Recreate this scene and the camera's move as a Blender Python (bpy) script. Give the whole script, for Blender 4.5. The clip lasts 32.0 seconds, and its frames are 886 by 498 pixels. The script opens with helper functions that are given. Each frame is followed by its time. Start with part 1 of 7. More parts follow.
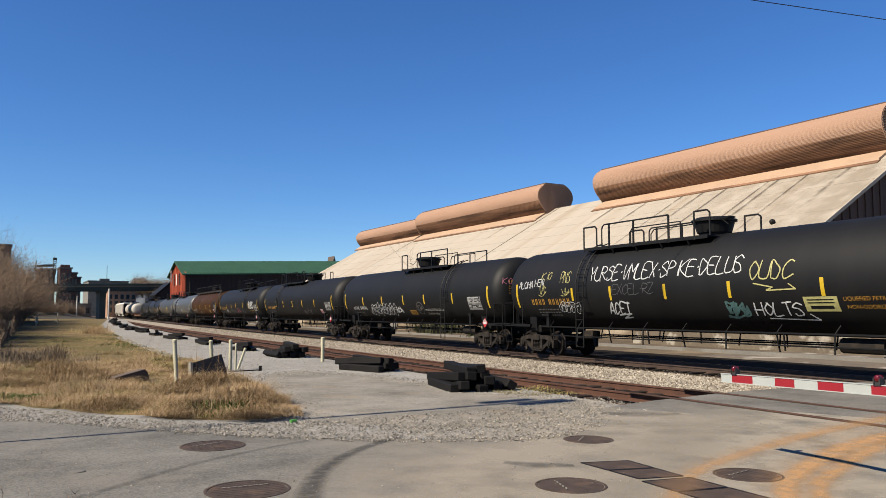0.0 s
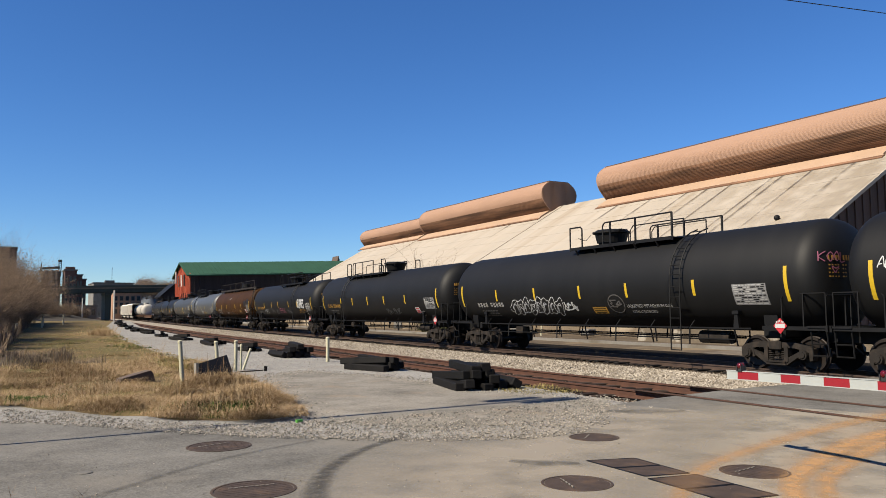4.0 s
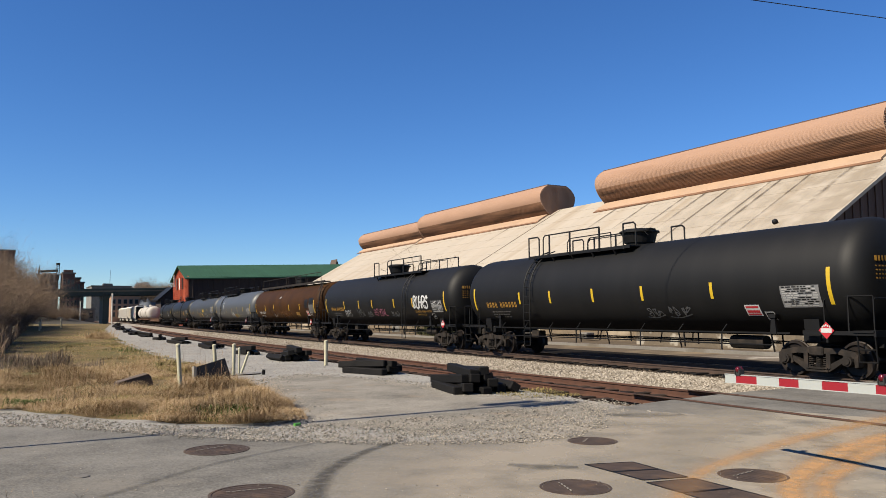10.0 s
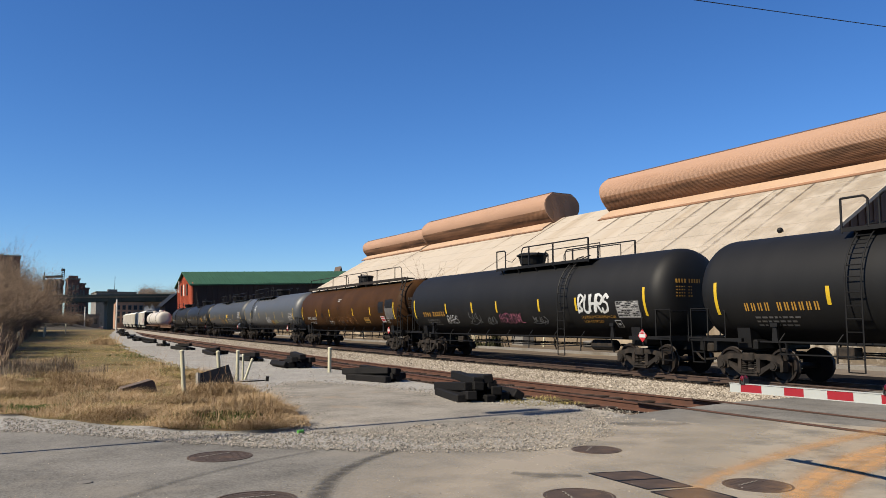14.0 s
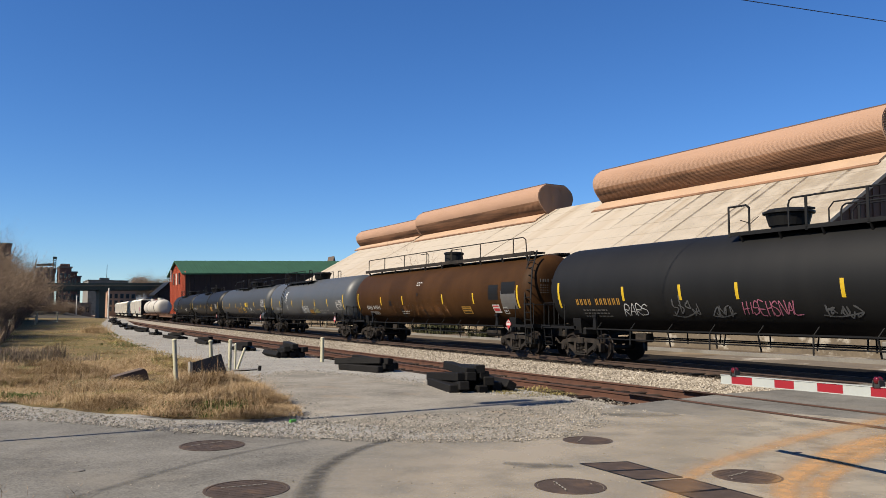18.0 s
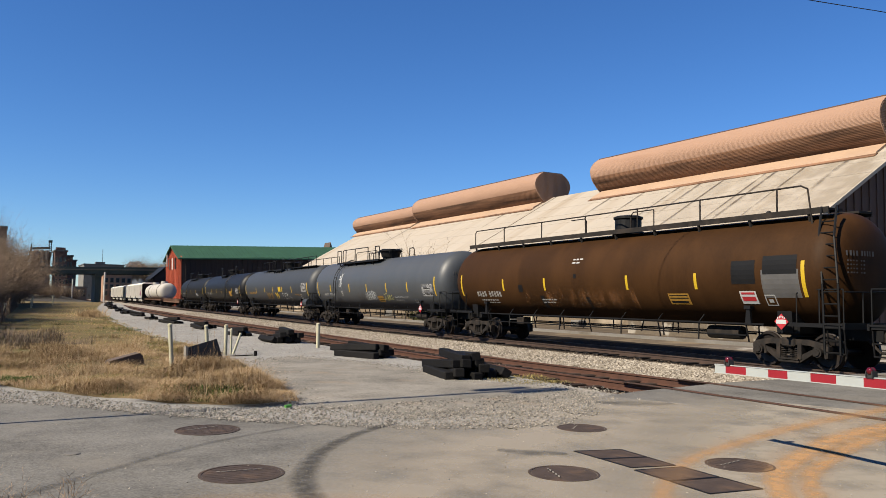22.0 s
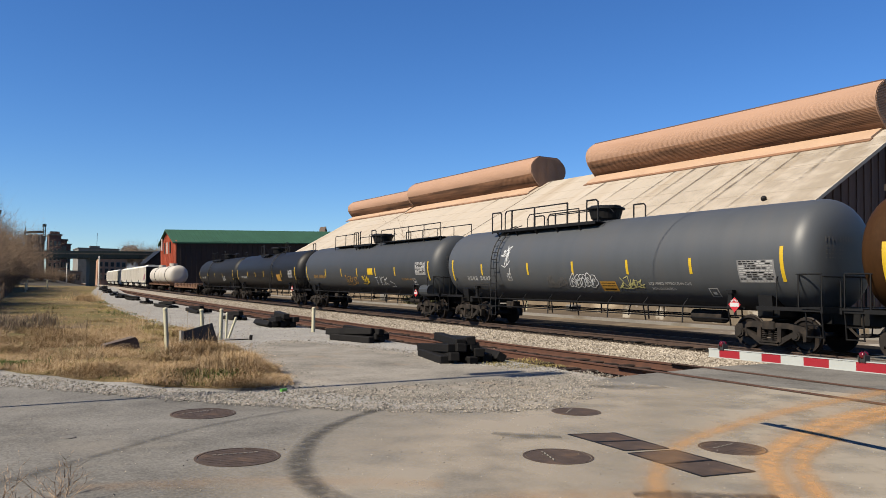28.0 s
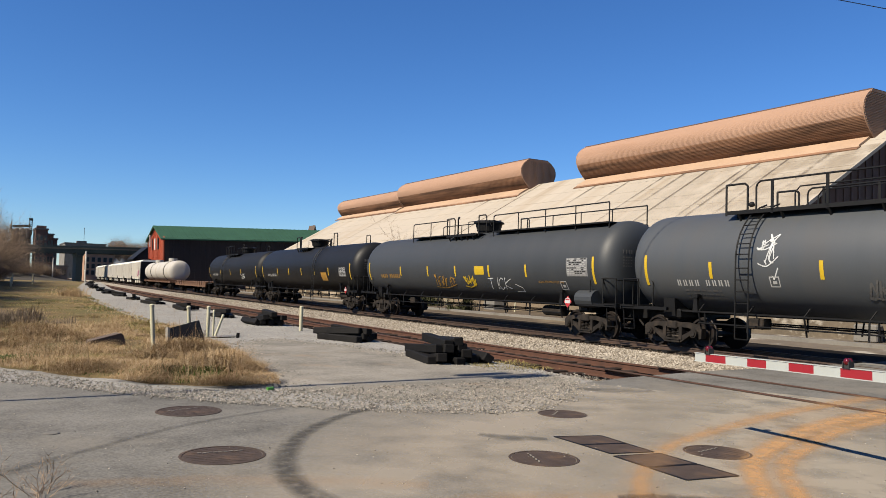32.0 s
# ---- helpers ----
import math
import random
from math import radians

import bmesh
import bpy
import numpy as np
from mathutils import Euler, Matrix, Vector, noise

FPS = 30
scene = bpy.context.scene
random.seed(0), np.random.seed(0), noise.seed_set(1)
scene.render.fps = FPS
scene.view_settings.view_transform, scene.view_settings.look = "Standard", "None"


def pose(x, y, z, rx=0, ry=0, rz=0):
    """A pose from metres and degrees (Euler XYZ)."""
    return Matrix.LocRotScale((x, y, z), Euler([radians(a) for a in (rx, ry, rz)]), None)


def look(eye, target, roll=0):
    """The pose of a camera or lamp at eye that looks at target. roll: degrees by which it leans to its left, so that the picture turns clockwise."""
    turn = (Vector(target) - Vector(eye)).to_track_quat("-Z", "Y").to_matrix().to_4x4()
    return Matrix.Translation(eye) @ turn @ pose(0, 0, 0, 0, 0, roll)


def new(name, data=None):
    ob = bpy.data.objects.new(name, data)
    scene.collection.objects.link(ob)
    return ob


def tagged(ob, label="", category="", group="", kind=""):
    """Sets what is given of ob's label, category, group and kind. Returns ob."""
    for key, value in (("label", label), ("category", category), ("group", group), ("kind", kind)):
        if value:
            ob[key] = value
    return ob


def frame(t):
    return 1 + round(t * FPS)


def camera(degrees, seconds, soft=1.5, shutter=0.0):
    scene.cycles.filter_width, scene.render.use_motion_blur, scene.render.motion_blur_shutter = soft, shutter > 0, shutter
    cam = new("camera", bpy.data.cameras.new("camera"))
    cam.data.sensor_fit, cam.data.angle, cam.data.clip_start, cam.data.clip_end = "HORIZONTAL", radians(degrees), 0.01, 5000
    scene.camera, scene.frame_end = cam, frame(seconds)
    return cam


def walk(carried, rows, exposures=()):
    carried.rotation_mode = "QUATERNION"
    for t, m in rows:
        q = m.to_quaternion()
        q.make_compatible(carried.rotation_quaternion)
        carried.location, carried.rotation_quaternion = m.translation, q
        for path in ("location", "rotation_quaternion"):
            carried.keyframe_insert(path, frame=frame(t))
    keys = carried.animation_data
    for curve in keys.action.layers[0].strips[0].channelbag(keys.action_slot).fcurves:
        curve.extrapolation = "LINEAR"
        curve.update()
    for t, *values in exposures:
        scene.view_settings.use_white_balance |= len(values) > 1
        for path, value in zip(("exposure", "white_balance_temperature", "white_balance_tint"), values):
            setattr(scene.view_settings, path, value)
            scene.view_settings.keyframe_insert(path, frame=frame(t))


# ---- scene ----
cam = camera(60.0, 32.0, soft=0.75)
# seconds, tilt, lean, turn: the camera is held by hand at one spot
ROWS = [
    (0, 94.74, -0.07, -29.71), (0.5, 94.82, 0.04, -29.62), (1, 94.91, 0.16, -29.61), (1.5, 94.84, 0.25, -29.61),
    (2, 94.79, 0.33, -29.61), (2.5, 94.84, 0.36, -29.56), (3, 94.78, 0.39, -29.49), (3.5, 94.65, 0.43, -29.40),
    (5.5, 94.77, 0.28, -29.24), (6, 94.85, 0.35, -29.22), (6.5, 94.86, 0.40, -29.24), (7, 94.89, 0.44, -29.27),
    (7.5, 94.92, 0.36, -29.28), (8, 94.96, 0.27, -29.30), (8.5, 94.96, 0.29, -29.36), (9, 94.92, 0.35, -29.42),
    (9.5, 94.90, 0.32, -29.48), (10, 94.92, 0.34, -29.49), (10.5, 95.03, 0.34, -29.48), (11, 95.12, 0.24, -29.53),
    (11.5, 95.20, 0.10, -29.63), (12, 95.26, 0.10, -29.65), (12.5, 95.27, 0.15, -29.57), (13, 95.31, 0.27, -29.53),
    (13.5, 95.43, 0.15, -29.39), (14, 95.47, 0.08, -29.20), (14.5, 95.39, 0.07, -29.10), (16.5, 94.99, -0.00, -29.60),
    (17, 94.93, -0.06, -29.77), (17.5, 94.92, -0.14, -29.87), (18, 94.77, -0.26, -29.73), (18.5, 94.65, -0.82, -29.47),
    (19, 94.84, -0.98, -29.33), (19.5, 94.90, -0.70, -29.57), (20, 95.20, -0.57, -29.67), (20.5, 95.02, -0.42, -29.47),
    (21, 94.65, -0.01, -29.03), (21.5, 94.36, -0.44, -29.47), (22, 93.82, -0.79, -30.03), (22.5, 92.61, 0.13, -30.33),
    (23, 91.82, -0.08, -30.60), (23.5, 91.41, 0.34, -31.30), (24, 91.04, 0.59, -31.50), (24.5, 91.17, -0.27, -31.04),
    (25, 91.70, -0.94, -30.24), (25.5, 92.07, -0.90, -29.59), (27.5, 92.52, -0.87, -30.12), (28, 92.66, -0.83, -30.38),
    (28.5, 92.74, -1.10, -30.53), (29, 92.78, -1.38, -30.61), (29.5, 92.83, -1.50, -30.80), (30, 92.76, -1.66, -31.05),
    (30.5, 92.64, -1.62, -31.18), (31, 92.70, -1.63, -31.34), (31.5, 92.75, -1.62, -31.40), (32, 92.73, -1.71, -31.23),
]
EYE = (0.0, 0.0, 1.6)
walk(cam, [(t, pose(*EYE, rx, ry, rz)) for t, rx, ry, rz in ROWS])

# ---- light ----
SUN_EL, SUN_AZ = radians(42), math.atan2(1.0, 0.04)
scene.view_settings.exposure = 1.1
world = bpy.data.worlds.new("sky")
scene.world = world
world.use_nodes = True
wn = world.node_tree.nodes
sky = wn.new("ShaderNodeTexSky")
sky.sky_type = "NISHITA"
sky.sun_disc = False
sky.sun_elevation = SUN_EL
sky.sun_rotation = math.atan2(-1.0, -0.04)
sky.altitude = 300
sky.air_density, sky.dust_density, sky.ozone_density = 1.0, 0.0, 10.0
wn["Background"].inputs[1].default_value = 0.063
clear = wn.new("ShaderNodeHueSaturation")
clear.inputs["Hue"].default_value, clear.inputs["Saturation"].default_value = 0.507, 1.1
world.node_tree.links.new(sky.outputs[0], clear.inputs["Color"])
cast = wn.new("ShaderNodeMixRGB")
cast.blend_type = "MULTIPLY"
cast.inputs[0].default_value, cast.inputs[2].default_value = 1.0, (0.98, 1.0, 0.97, 1)
world.node_tree.links.new(clear.outputs[0], cast.inputs[1])
world.node_tree.links.new(cast.outputs[0], wn["Background"].inputs[0])
sun = new("sun", bpy.data.lights.new("sun", "SUN"))
sun.data.energy, sun.data.angle, sun.data.color = 5.0, radians(0.53), (1.0, 0.89, 0.72)
sun.matrix_world = look((-60, -2.4, 54), (0, 0, 0))

# ---- materials ----
def material(name, base, rough=0.7, metal=0.0, dark=0.75, light=1.2, scale=3.0, fine=40.0, bump=0.15, second=None,
             second_scale=0.6, second_at=0.55, tint=0.0, stretch=(1, 1, 1), spec=0.5, soft=0.12, fine_mix=0.35, octaves=5, gain=0.5, low=0.3, high=0.7):
    """A surface with broad stains, fine grain and relief; second: a colour of worn or stained patches."""
    m = bpy.data.materials.new(name)
    m.use_nodes = True
    nt = m.node_tree
    n, l = nt.nodes, nt.links
    b = n["Principled BSDF"]
    b.inputs["Roughness"].default_value, b.inputs["Metallic"].default_value = rough, metal
    b.inputs["Specular IOR Level"].default_value = spec
    co = n.new("ShaderNodeTexCoord")
    mp = n.new("ShaderNodeMapping")
    mp.inputs["Scale"].default_value = stretch
    l.new(co.outputs["Object"], mp.inputs[0])

    def noise_node(s, detail, rough_=0.5):
        t = n.new("ShaderNodeTexNoise")
        t.inputs["Scale"].default_value, t.inputs["Detail"].default_value = s, detail
        t.inputs["Roughness"].default_value = rough_
        l.new(mp.outputs[0], t.inputs["Vector"])
        return t
    broad, grain = noise_node(scale, octaves, gain), noise_node(fine, 4)
    add = n.new("ShaderNodeMath")
    add.operation = "MULTIPLY_ADD"
    l.new(grain.outputs[0], add.inputs[0])
    add.inputs[1].default_value = fine_mix
    mul = n.new("ShaderNodeMath")
    mul.operation = "MULTIPLY"
    l.new(broad.outputs[0], mul.inputs[0])
    mul.inputs[1].default_value = 1 - fine_mix
    l.new(mul.outputs[0], add.inputs[2])
    ramp = n.new("ShaderNodeValToRGB")
    ramp.color_ramp.elements[0].position, ramp.color_ramp.elements[1].position = low, high
    ramp.color_ramp.elements[0].color = [c * dark for c in base] + [1]
    ramp.color_ramp.elements[1].color = [min(1, c * light) for c in base] + [1]
    l.new(add.outputs[0], ramp.inputs[0])
    out = ramp.outputs[0]
    if second:
        pn = noise_node(second_scale, octaves + 1, gain)
        pr = n.new("ShaderNodeValToRGB")
        pr.color_ramp.elements[0].position, pr.color_ramp.elements[1].position = second_at, second_at + soft
        mix = n.new("ShaderNodeMixRGB")
        l.new(pn.outputs[0], pr.inputs[0])
        l.new(pr.outputs[0], mix.inputs[0])
        l.new(out, mix.inputs[1])
        mix.inputs[2].default_value = (*second, 1)
        out = mix.outputs[0]
    if tint:
        info = n.new("ShaderNodeObjectInfo")
        rr = n.new("ShaderNodeMapRange")
        rr.inputs[3].default_value, rr.inputs[4].default_value = 1 - tint, 1 + tint
        l.new(info.outputs["Random"], rr.inputs[0])
        hs = n.new("ShaderNodeHueSaturation")
        l.new(rr.outputs[0], hs.inputs["Value"])
        l.new(out, hs.inputs["Color"])
        out = hs.outputs[0]
    l.new(out, b.inputs["Base Color"])
    if bump:
        bp = n.new("ShaderNodeBump")
        bp.inputs["Strength"].default_value, bp.inputs["Distance"].default_value = bump, 0.02
        l.new(add.outputs[0], bp.inputs["Height"])
        l.new(bp.outputs[0], b.inputs["Normal"])
    return m


def island_material(name, c1, c2, rough=0.85, mid=None):
    """Many small loose pieces, each with its own shade between two colours."""
    m = bpy.data.materials.new(name)
    m.use_nodes = True
    n, l = m.node_tree.nodes, m.node_tree.links
    g = n.new("ShaderNodeNewGeometry")
    ramp = n.new("ShaderNodeValToRGB")
    ramp.color_ramp.elements[0].color, ramp.color_ramp.elements[1].color = (*c1, 1), (*c2, 1)
    if mid:
        ramp.color_ramp.elements.new(0.55).color = (*mid, 1)
    l.new(g.outputs["Random Per Island"], ramp.inputs[0])
    n["Principled BSDF"].inputs["Specular IOR Level"].default_value = 0.15
    l.new(ramp.outputs[0], n["Principled BSDF"].inputs["Base Color"])
    n["Principled BSDF"].inputs["Roughness"].default_value = rough
    return m


M_ASPHALT = material("asphalt", (0.1087, 0.104, 0.09441), 0.9, spec=0.15, dark=0.55, light=1.4, scale=0.6, fine=45, bump=0.5, octaves=12, gain=0.74, fine_mix=0.4, low=0.38, high=0.62, second=(0.1479, 0.1346, 0.1145), second_scale=0.35, second_at=0.51, soft=0.2)
M_OLD = material("old_pavement", (0.162, 0.15, 0.129), 0.92, spec=0.15, dark=0.55, light=1.35, scale=0.6, fine=35, bump=0.5, octaves=11, gain=0.72, low=0.38, high=0.62, second=(0.2, 0.152, 0.105), second_scale=0.45, second_at=0.56, soft=0.18)
M_GRAVEL = material("grey_gravel", (0.198, 0.192, 0.178), 0.95, octaves=10, gain=0.7, low=0.36, high=0.64, dark=0.6, light=1.3, scale=0.7, fine=22, bump=0.6, second=(0.175, 0.152, 0.122), second_scale=0.25, second_at=0.55, fine_mix=0.6, spec=0.15)
M_BALLAST = material("white_ballast", (0.2295, 0.2004, 0.1622), 0.95, spec=0.15, dark=0.35, light=1.35, scale=2.0, fine=14, bump=1.0, fine_mix=0.75)
M_BALLAST_RUST = material("rusty_ballast", (0.03534, 0.02356, 0.01695), 0.95, spec=0.1, dark=0.5, light=1.4, scale=1.5, fine=14, bump=1.0, fine_mix=0.7)
# dark ground, coloured nearly black to take in the train's shadow
M_BALLAST_SHADED = material("shaded_ballast", (0.009424, 0.008284, 0.007296), 0.95, spec=0.05, dark=0.5, light=1.4, scale=1.5, fine=14, bump=1.0, fine_mix=0.7)
M_GRASS = material("dry_turf", (0.1395, 0.09809, 0.04906), 0.95, spec=0.1, octaves=10, gain=0.72, low=0.36, high=0.64, dark=0.35, light=1.5, scale=0.5, fine=22, bump=0.8, second=(0.07747, 0.06973, 0.02582), second_scale=0.16, second_at=0.45, soft=0.14, fine_mix=0.5)
M_FIELD = material("far_earth", (0.1121, 0.1001, 0.05607), 0.95, dark=0.7, light=1.2, scale=0.05, fine=2, bump=0.2)
M_STRAW = island_material("dry_grass_blades", (0.09856, 0.05865, 0.02581), (0.3472, 0.2698, 0.1736), mid=(0.2346, 0.1572, 0.07976))
M_STRAW_PALE = island_material("pale_straw", (0.2, 0.135, 0.068), (0.34, 0.25, 0.145))
M_OLIVE = island_material("olive_grass_blades", (0.0961, 0.0836, 0.02675), (0.3093, 0.2508, 0.1129), mid=(0.1964, 0.1588, 0.05852))
M_BUSH = island_material("dull_bush_leaves", (0.0152, 0.01672, 0.0076), (0.057, 0.057, 0.02508))
M_DEADWEED = island_material("dead_weeds", (0.03906, 0.02974, 0.02344), (0.164, 0.1289, 0.09765))
M_GREENBLADE = island_material("green_blades", (0.02356, 0.04241, 0.007068), (0.06126, 0.08953, 0.01885))
M_STONE = island_material("loose_stones", (0.085, 0.08, 0.071), (0.2827, 0.2544, 0.2144), 0.9)
M_STONE_W = island_material("ballast_stones", (0.09272, 0.07589, 0.05691), (0.3035, 0.2698, 0.2192), 0.9)
M_TWIG = island_material("bare_twigs", (0.07573, 0.0541, 0.03895), (0.2543, 0.184, 0.1244), 0.9)
M_BARK = material("bark", (0.09548, 0.07502, 0.05797), 0.9, fine=20, bump=0.6)
M_TIE = material("creosoted_wood", (0.004925, 0.004499, 0.004317), 0.75, dark=0.5, light=1.6, scale=2, fine=30, bump=0.6, stretch=(0.25, 1, 1), tint=0.35, spec=0.15)
M_TIE_TRACK = material("weathered_tie", (0.0212, 0.01459, 0.01087), 0.9, dark=0.5, light=1.5, scale=2, fine=30, bump=0.6, tint=0.4, spec=0.15)
M_RAIL = material("rusty_rail", (0.05831, 0.02331, 0.01203), 0.75, metal=0.2, dark=0.6, light=1.3, scale=4, fine=60, bump=0.2)
M_RAIL_USED = material("worn_rail", (0.06126, 0.04005, 0.02918), 0.55, metal=0.4, dark=0.6, light=1.3, scale=4, fine=60, bump=0.2)
M_IRON = material("rusty_cast_iron", (0.043, 0.031, 0.025), 0.8, spec=0.2, dark=0.7, light=1.35, scale=6, fine=60, bump=0.4, second=(0.0722, 0.04712, 0.03192), second_scale=3, second_at=0.56)
M_POST = material("cream_paint", (0.3393, 0.3204, 0.2215), 0.6, dark=0.85, light=1.05, second=(0.2356, 0.212, 0.1414), second_scale=6, second_at=0.62)
M_SLAB = material("black_slab", (0.009424, 0.009424, 0.00988), 0.7, dark=0.7, light=1.3, scale=5, bump=0.3)
M_SLAB_EDGE = material("slab_edge", (0.1555, 0.1414, 0.1178), 0.85)
M_WOOD = material("grey_wood", (0.0646, 0.04408, 0.03192), 0.9, fine=30, bump=0.5)
M_RED = material("red_reflective", (0.185, 0.007656, 0.01276), 0.4, dark=0.9, light=1.05, bump=0.0)
M_WHITE = material("white_reflective", (0.2592, 0.2747, 0.2644), 0.4, dark=0.92, light=1.03, bump=0.0)
M_LENS = material("red_lens", (0.0684, 0.00228, 0.005472), 0.15, dark=0.9, light=1.05, bump=0.0)
M_BLACKSTEEL = material("black_steel", (0.0038, 0.0038, 0.004028), 0.6, spec=0.2, dark=0.7, light=1.3, scale=3, fine=30, bump=0.1)
M_GRIME = material("grimy_steel", (0.01064, 0.008778, 0.007448), 0.8, spec=0.2, dark=0.6, light=1.5, scale=5, fine=40, bump=0.3, second=(0.02234, 0.01702, 0.0133), second_scale=3, second_at=0.5)
M_WHEEL = material("wheel_steel", (0.01649, 0.01218, 0.009898), 0.55, metal=0.5, dark=0.7, light=1.3, scale=6, bump=0.1)
M_RUSTFRAME = material("orange_rust_frame", (0.0801, 0.03678, 0.01604), 0.85, dark=0.6, light=1.3, scale=3, fine=30, bump=0.3)


def tank_paint(name, base, rough, dirt, amount, spec=0.16):
    return material(name, base, rough, dark=0.86, light=1.12, scale=0.7, fine=25, bump=0.03, second=dirt, second_scale=0.7,
                    second_at=amount, soft=0.3, stretch=(2.2, 0.8, 0.22), spec=spec, fine_mix=0.25)


M_TANK_BLACK = tank_paint("black_tank_paint", (0.003629, 0.003802, 0.00409), 0.6, (0.005645, 0.005645, 0.00576), 0.5, 0.22)
M_TANK_DARK = tank_paint("faded_black_tank_paint", (0.0054, 0.00558, 0.006), 0.52, (0.0075, 0.00732, 0.0072), 0.5, 0.22)
M_TANK_GREY = tank_paint("grey_tank_paint", (0.03952, 0.04377, 0.04845), 0.5, (0.04216, 0.04216, 0.04216), 0.5, 0.4)
M_TANK_SLATE = tank_paint("slate_tank_paint", (0.02328, 0.02632, 0.02976), 0.56, (0.0248, 0.02576, 0.02728), 0.5, 0.35)
M_TANK_BROWN = material("brown_tank_paint", (0.026, 0.0118, 0.004), 0.62, dark=0.7, light=1.3, scale=0.8, fine=18, bump=0.05, spec=0.08, second=(0.04, 0.0178, 0.0056), second_scale=0.9, second_at=0.5, soft=0.25, stretch=(1.0, 1.0, 0.3))
M_TANK_WHITE = tank_paint("white_tank_paint", (0.3125, 0.2957, 0.2651), 0.55, (0.2009, 0.1786, 0.1451), 0.5)
M_HOPPER = material("cream_hopper_paint", (0.5357, 0.5089, 0.4487), 0.65, dark=0.8, light=1.08, scale=0.6, second=(0.3013, 0.2678, 0.2209), second_scale=0.5, second_at=0.6, stretch=(1, 1, 0.3))
M_YELLOW = material("yellow_reflector", (0.3534, 0.2356, 0.009424), 0.45, dark=0.9, light=1.05, bump=0.0)
M_AMBER = material("amber_lettering", (0.2262, 0.1178, 0.01178), 0.6, dark=0.8, light=1.1, bump=0.0)
M_LETTER = material("white_lettering", (0.2604, 0.2604, 0.2511), 0.6, dark=0.8, light=1.05, bump=0.0)
M_FAINT = material("faint_lettering", (0.06126, 0.0589, 0.05654), 0.6, dark=0.7, light=1.1, bump=0.0)
M_SPRAY = material("white_spray", (0.372, 0.3844, 0.3844), 0.6, dark=0.6, light=1.1, scale=4, bump=0.0)
M_SPRAY_Y = material("yellow_spray", (0.2827, 0.2639, 0.1037), 0.6, dark=0.7, light=1.1, bump=0.0)
M_SPRAY_P = material("pink_spray", (0.2356, 0.07539, 0.1178), 0.6, dark=0.6, light=1.1, scale=4, bump=0.0)
M_SPRAY_T = material("teal_spray", (0.04241, 0.09424, 0.09424), 0.6, dark=0.6, light=1.1, scale=4, bump=0.0)
M_SPRAY_G = material("faint_spray", (0.05654, 0.0589, 0.06126), 0.6, dark=0.6, light=1.1, scale=4, bump=0.0)
M_PLACARD = material("red_placard", (0.2827, 0.01414, 0.01885), 0.45, dark=0.95, light=1.02, bump=0.0)
M_PAPER = material("white_panel", (0.3298, 0.3298, 0.3251), 0.6, dark=0.9, light=1.03, bump=0.0)
M_TERRACOTTA = material("terracotta_steel_siding", (0.245, 0.152, 0.104), 0.75, spec=0.2, dark=0.88, light=1.08, scale=0.2, fine=1.2, bump=0.0, second=(0.1525, 0.08134, 0.0483), second_scale=0.3, second_at=0.58, soft=0.25, stretch=(1, 0.25, 1), octaves=4)
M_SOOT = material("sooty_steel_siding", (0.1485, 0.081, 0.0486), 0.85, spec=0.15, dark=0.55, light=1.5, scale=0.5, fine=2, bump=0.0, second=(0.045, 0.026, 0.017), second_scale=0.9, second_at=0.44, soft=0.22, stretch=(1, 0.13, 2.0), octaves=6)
M_SKIRT = material("pale_terracotta_band", (0.29, 0.195, 0.128), 0.75, dark=0.85, light=1.1, scale=0.4, fine=5, bump=0.05)
M_ROOF = material("cream_roof_sheet", (0.285, 0.252, 0.208), 0.8, spec=0.2, dark=0.86, light=1.08, scale=0.25, fine=4, bump=0.05, second=(0.225, 0.186, 0.14), second_scale=0.5, second_at=0.5, soft=0.2, stretch=(0.1, 1.2, 0.1))
M_SEAM = material("grimy_roof_seam", (0.15, 0.123, 0.092), 0.85, spec=0.15, dark=0.7, light=1.2, scale=0.6, fine=4, bump=0.0)
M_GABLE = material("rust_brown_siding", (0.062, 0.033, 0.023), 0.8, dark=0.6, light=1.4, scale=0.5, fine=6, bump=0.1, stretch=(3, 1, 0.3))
M_BARN_RED = material("faded_red_boards", (0.293, 0.05929, 0.02441), 0.85, dark=0.7, light=1.3, scale=0.5, fine=4, bump=0.2, stretch=(1, 4, 0.3))
M_BARN_DARK = material("dark_shaded_boards", (0.0212, 0.01224, 0.00988), 0.9, dark=0.7, light=1.3, scale=0.5, fine=4, bump=0.2, stretch=(4, 1, 0.3))
M_BARN_ROOF = material("green_metal_roof", (0.02061, 0.0589, 0.03534), 0.7, spec=0.2, dark=0.85, light=1.15, scale=0.4, fine=5, bump=0.05)
M_TRIM = material("white_trim", (0.434, 0.4092, 0.3596), 0.7)
M_GIRDER = material("dark_green_girder", (0.01674, 0.0279, 0.0234), 0.7, dark=0.8, light=1.2, scale=0.5)
M_CONCRETE = material("weathered_concrete", (0.1244, 0.1169, 0.1055), 0.9, dark=0.7, light=1.15, scale=0.5, fine=10, bump=0.2, second=(0.07539, 0.06408, 0.04901), second_scale=0.4, second_at=0.58)
M_PIER = material("pier_concrete", (0.09424, 0.08717, 0.07775), 0.9, dark=0.8, light=1.1)
M_BRICK = material("red_brick", (0.075, 0.04, 0.033), 0.9, dark=0.8, light=1.2, scale=1, fine=8, bump=0.1)
M_BRICK_TAN = material("tan_brick", (0.2251, 0.1296, 0.08184), 0.9, dark=0.8, light=1.2, scale=1, fine=8, bump=0.1)
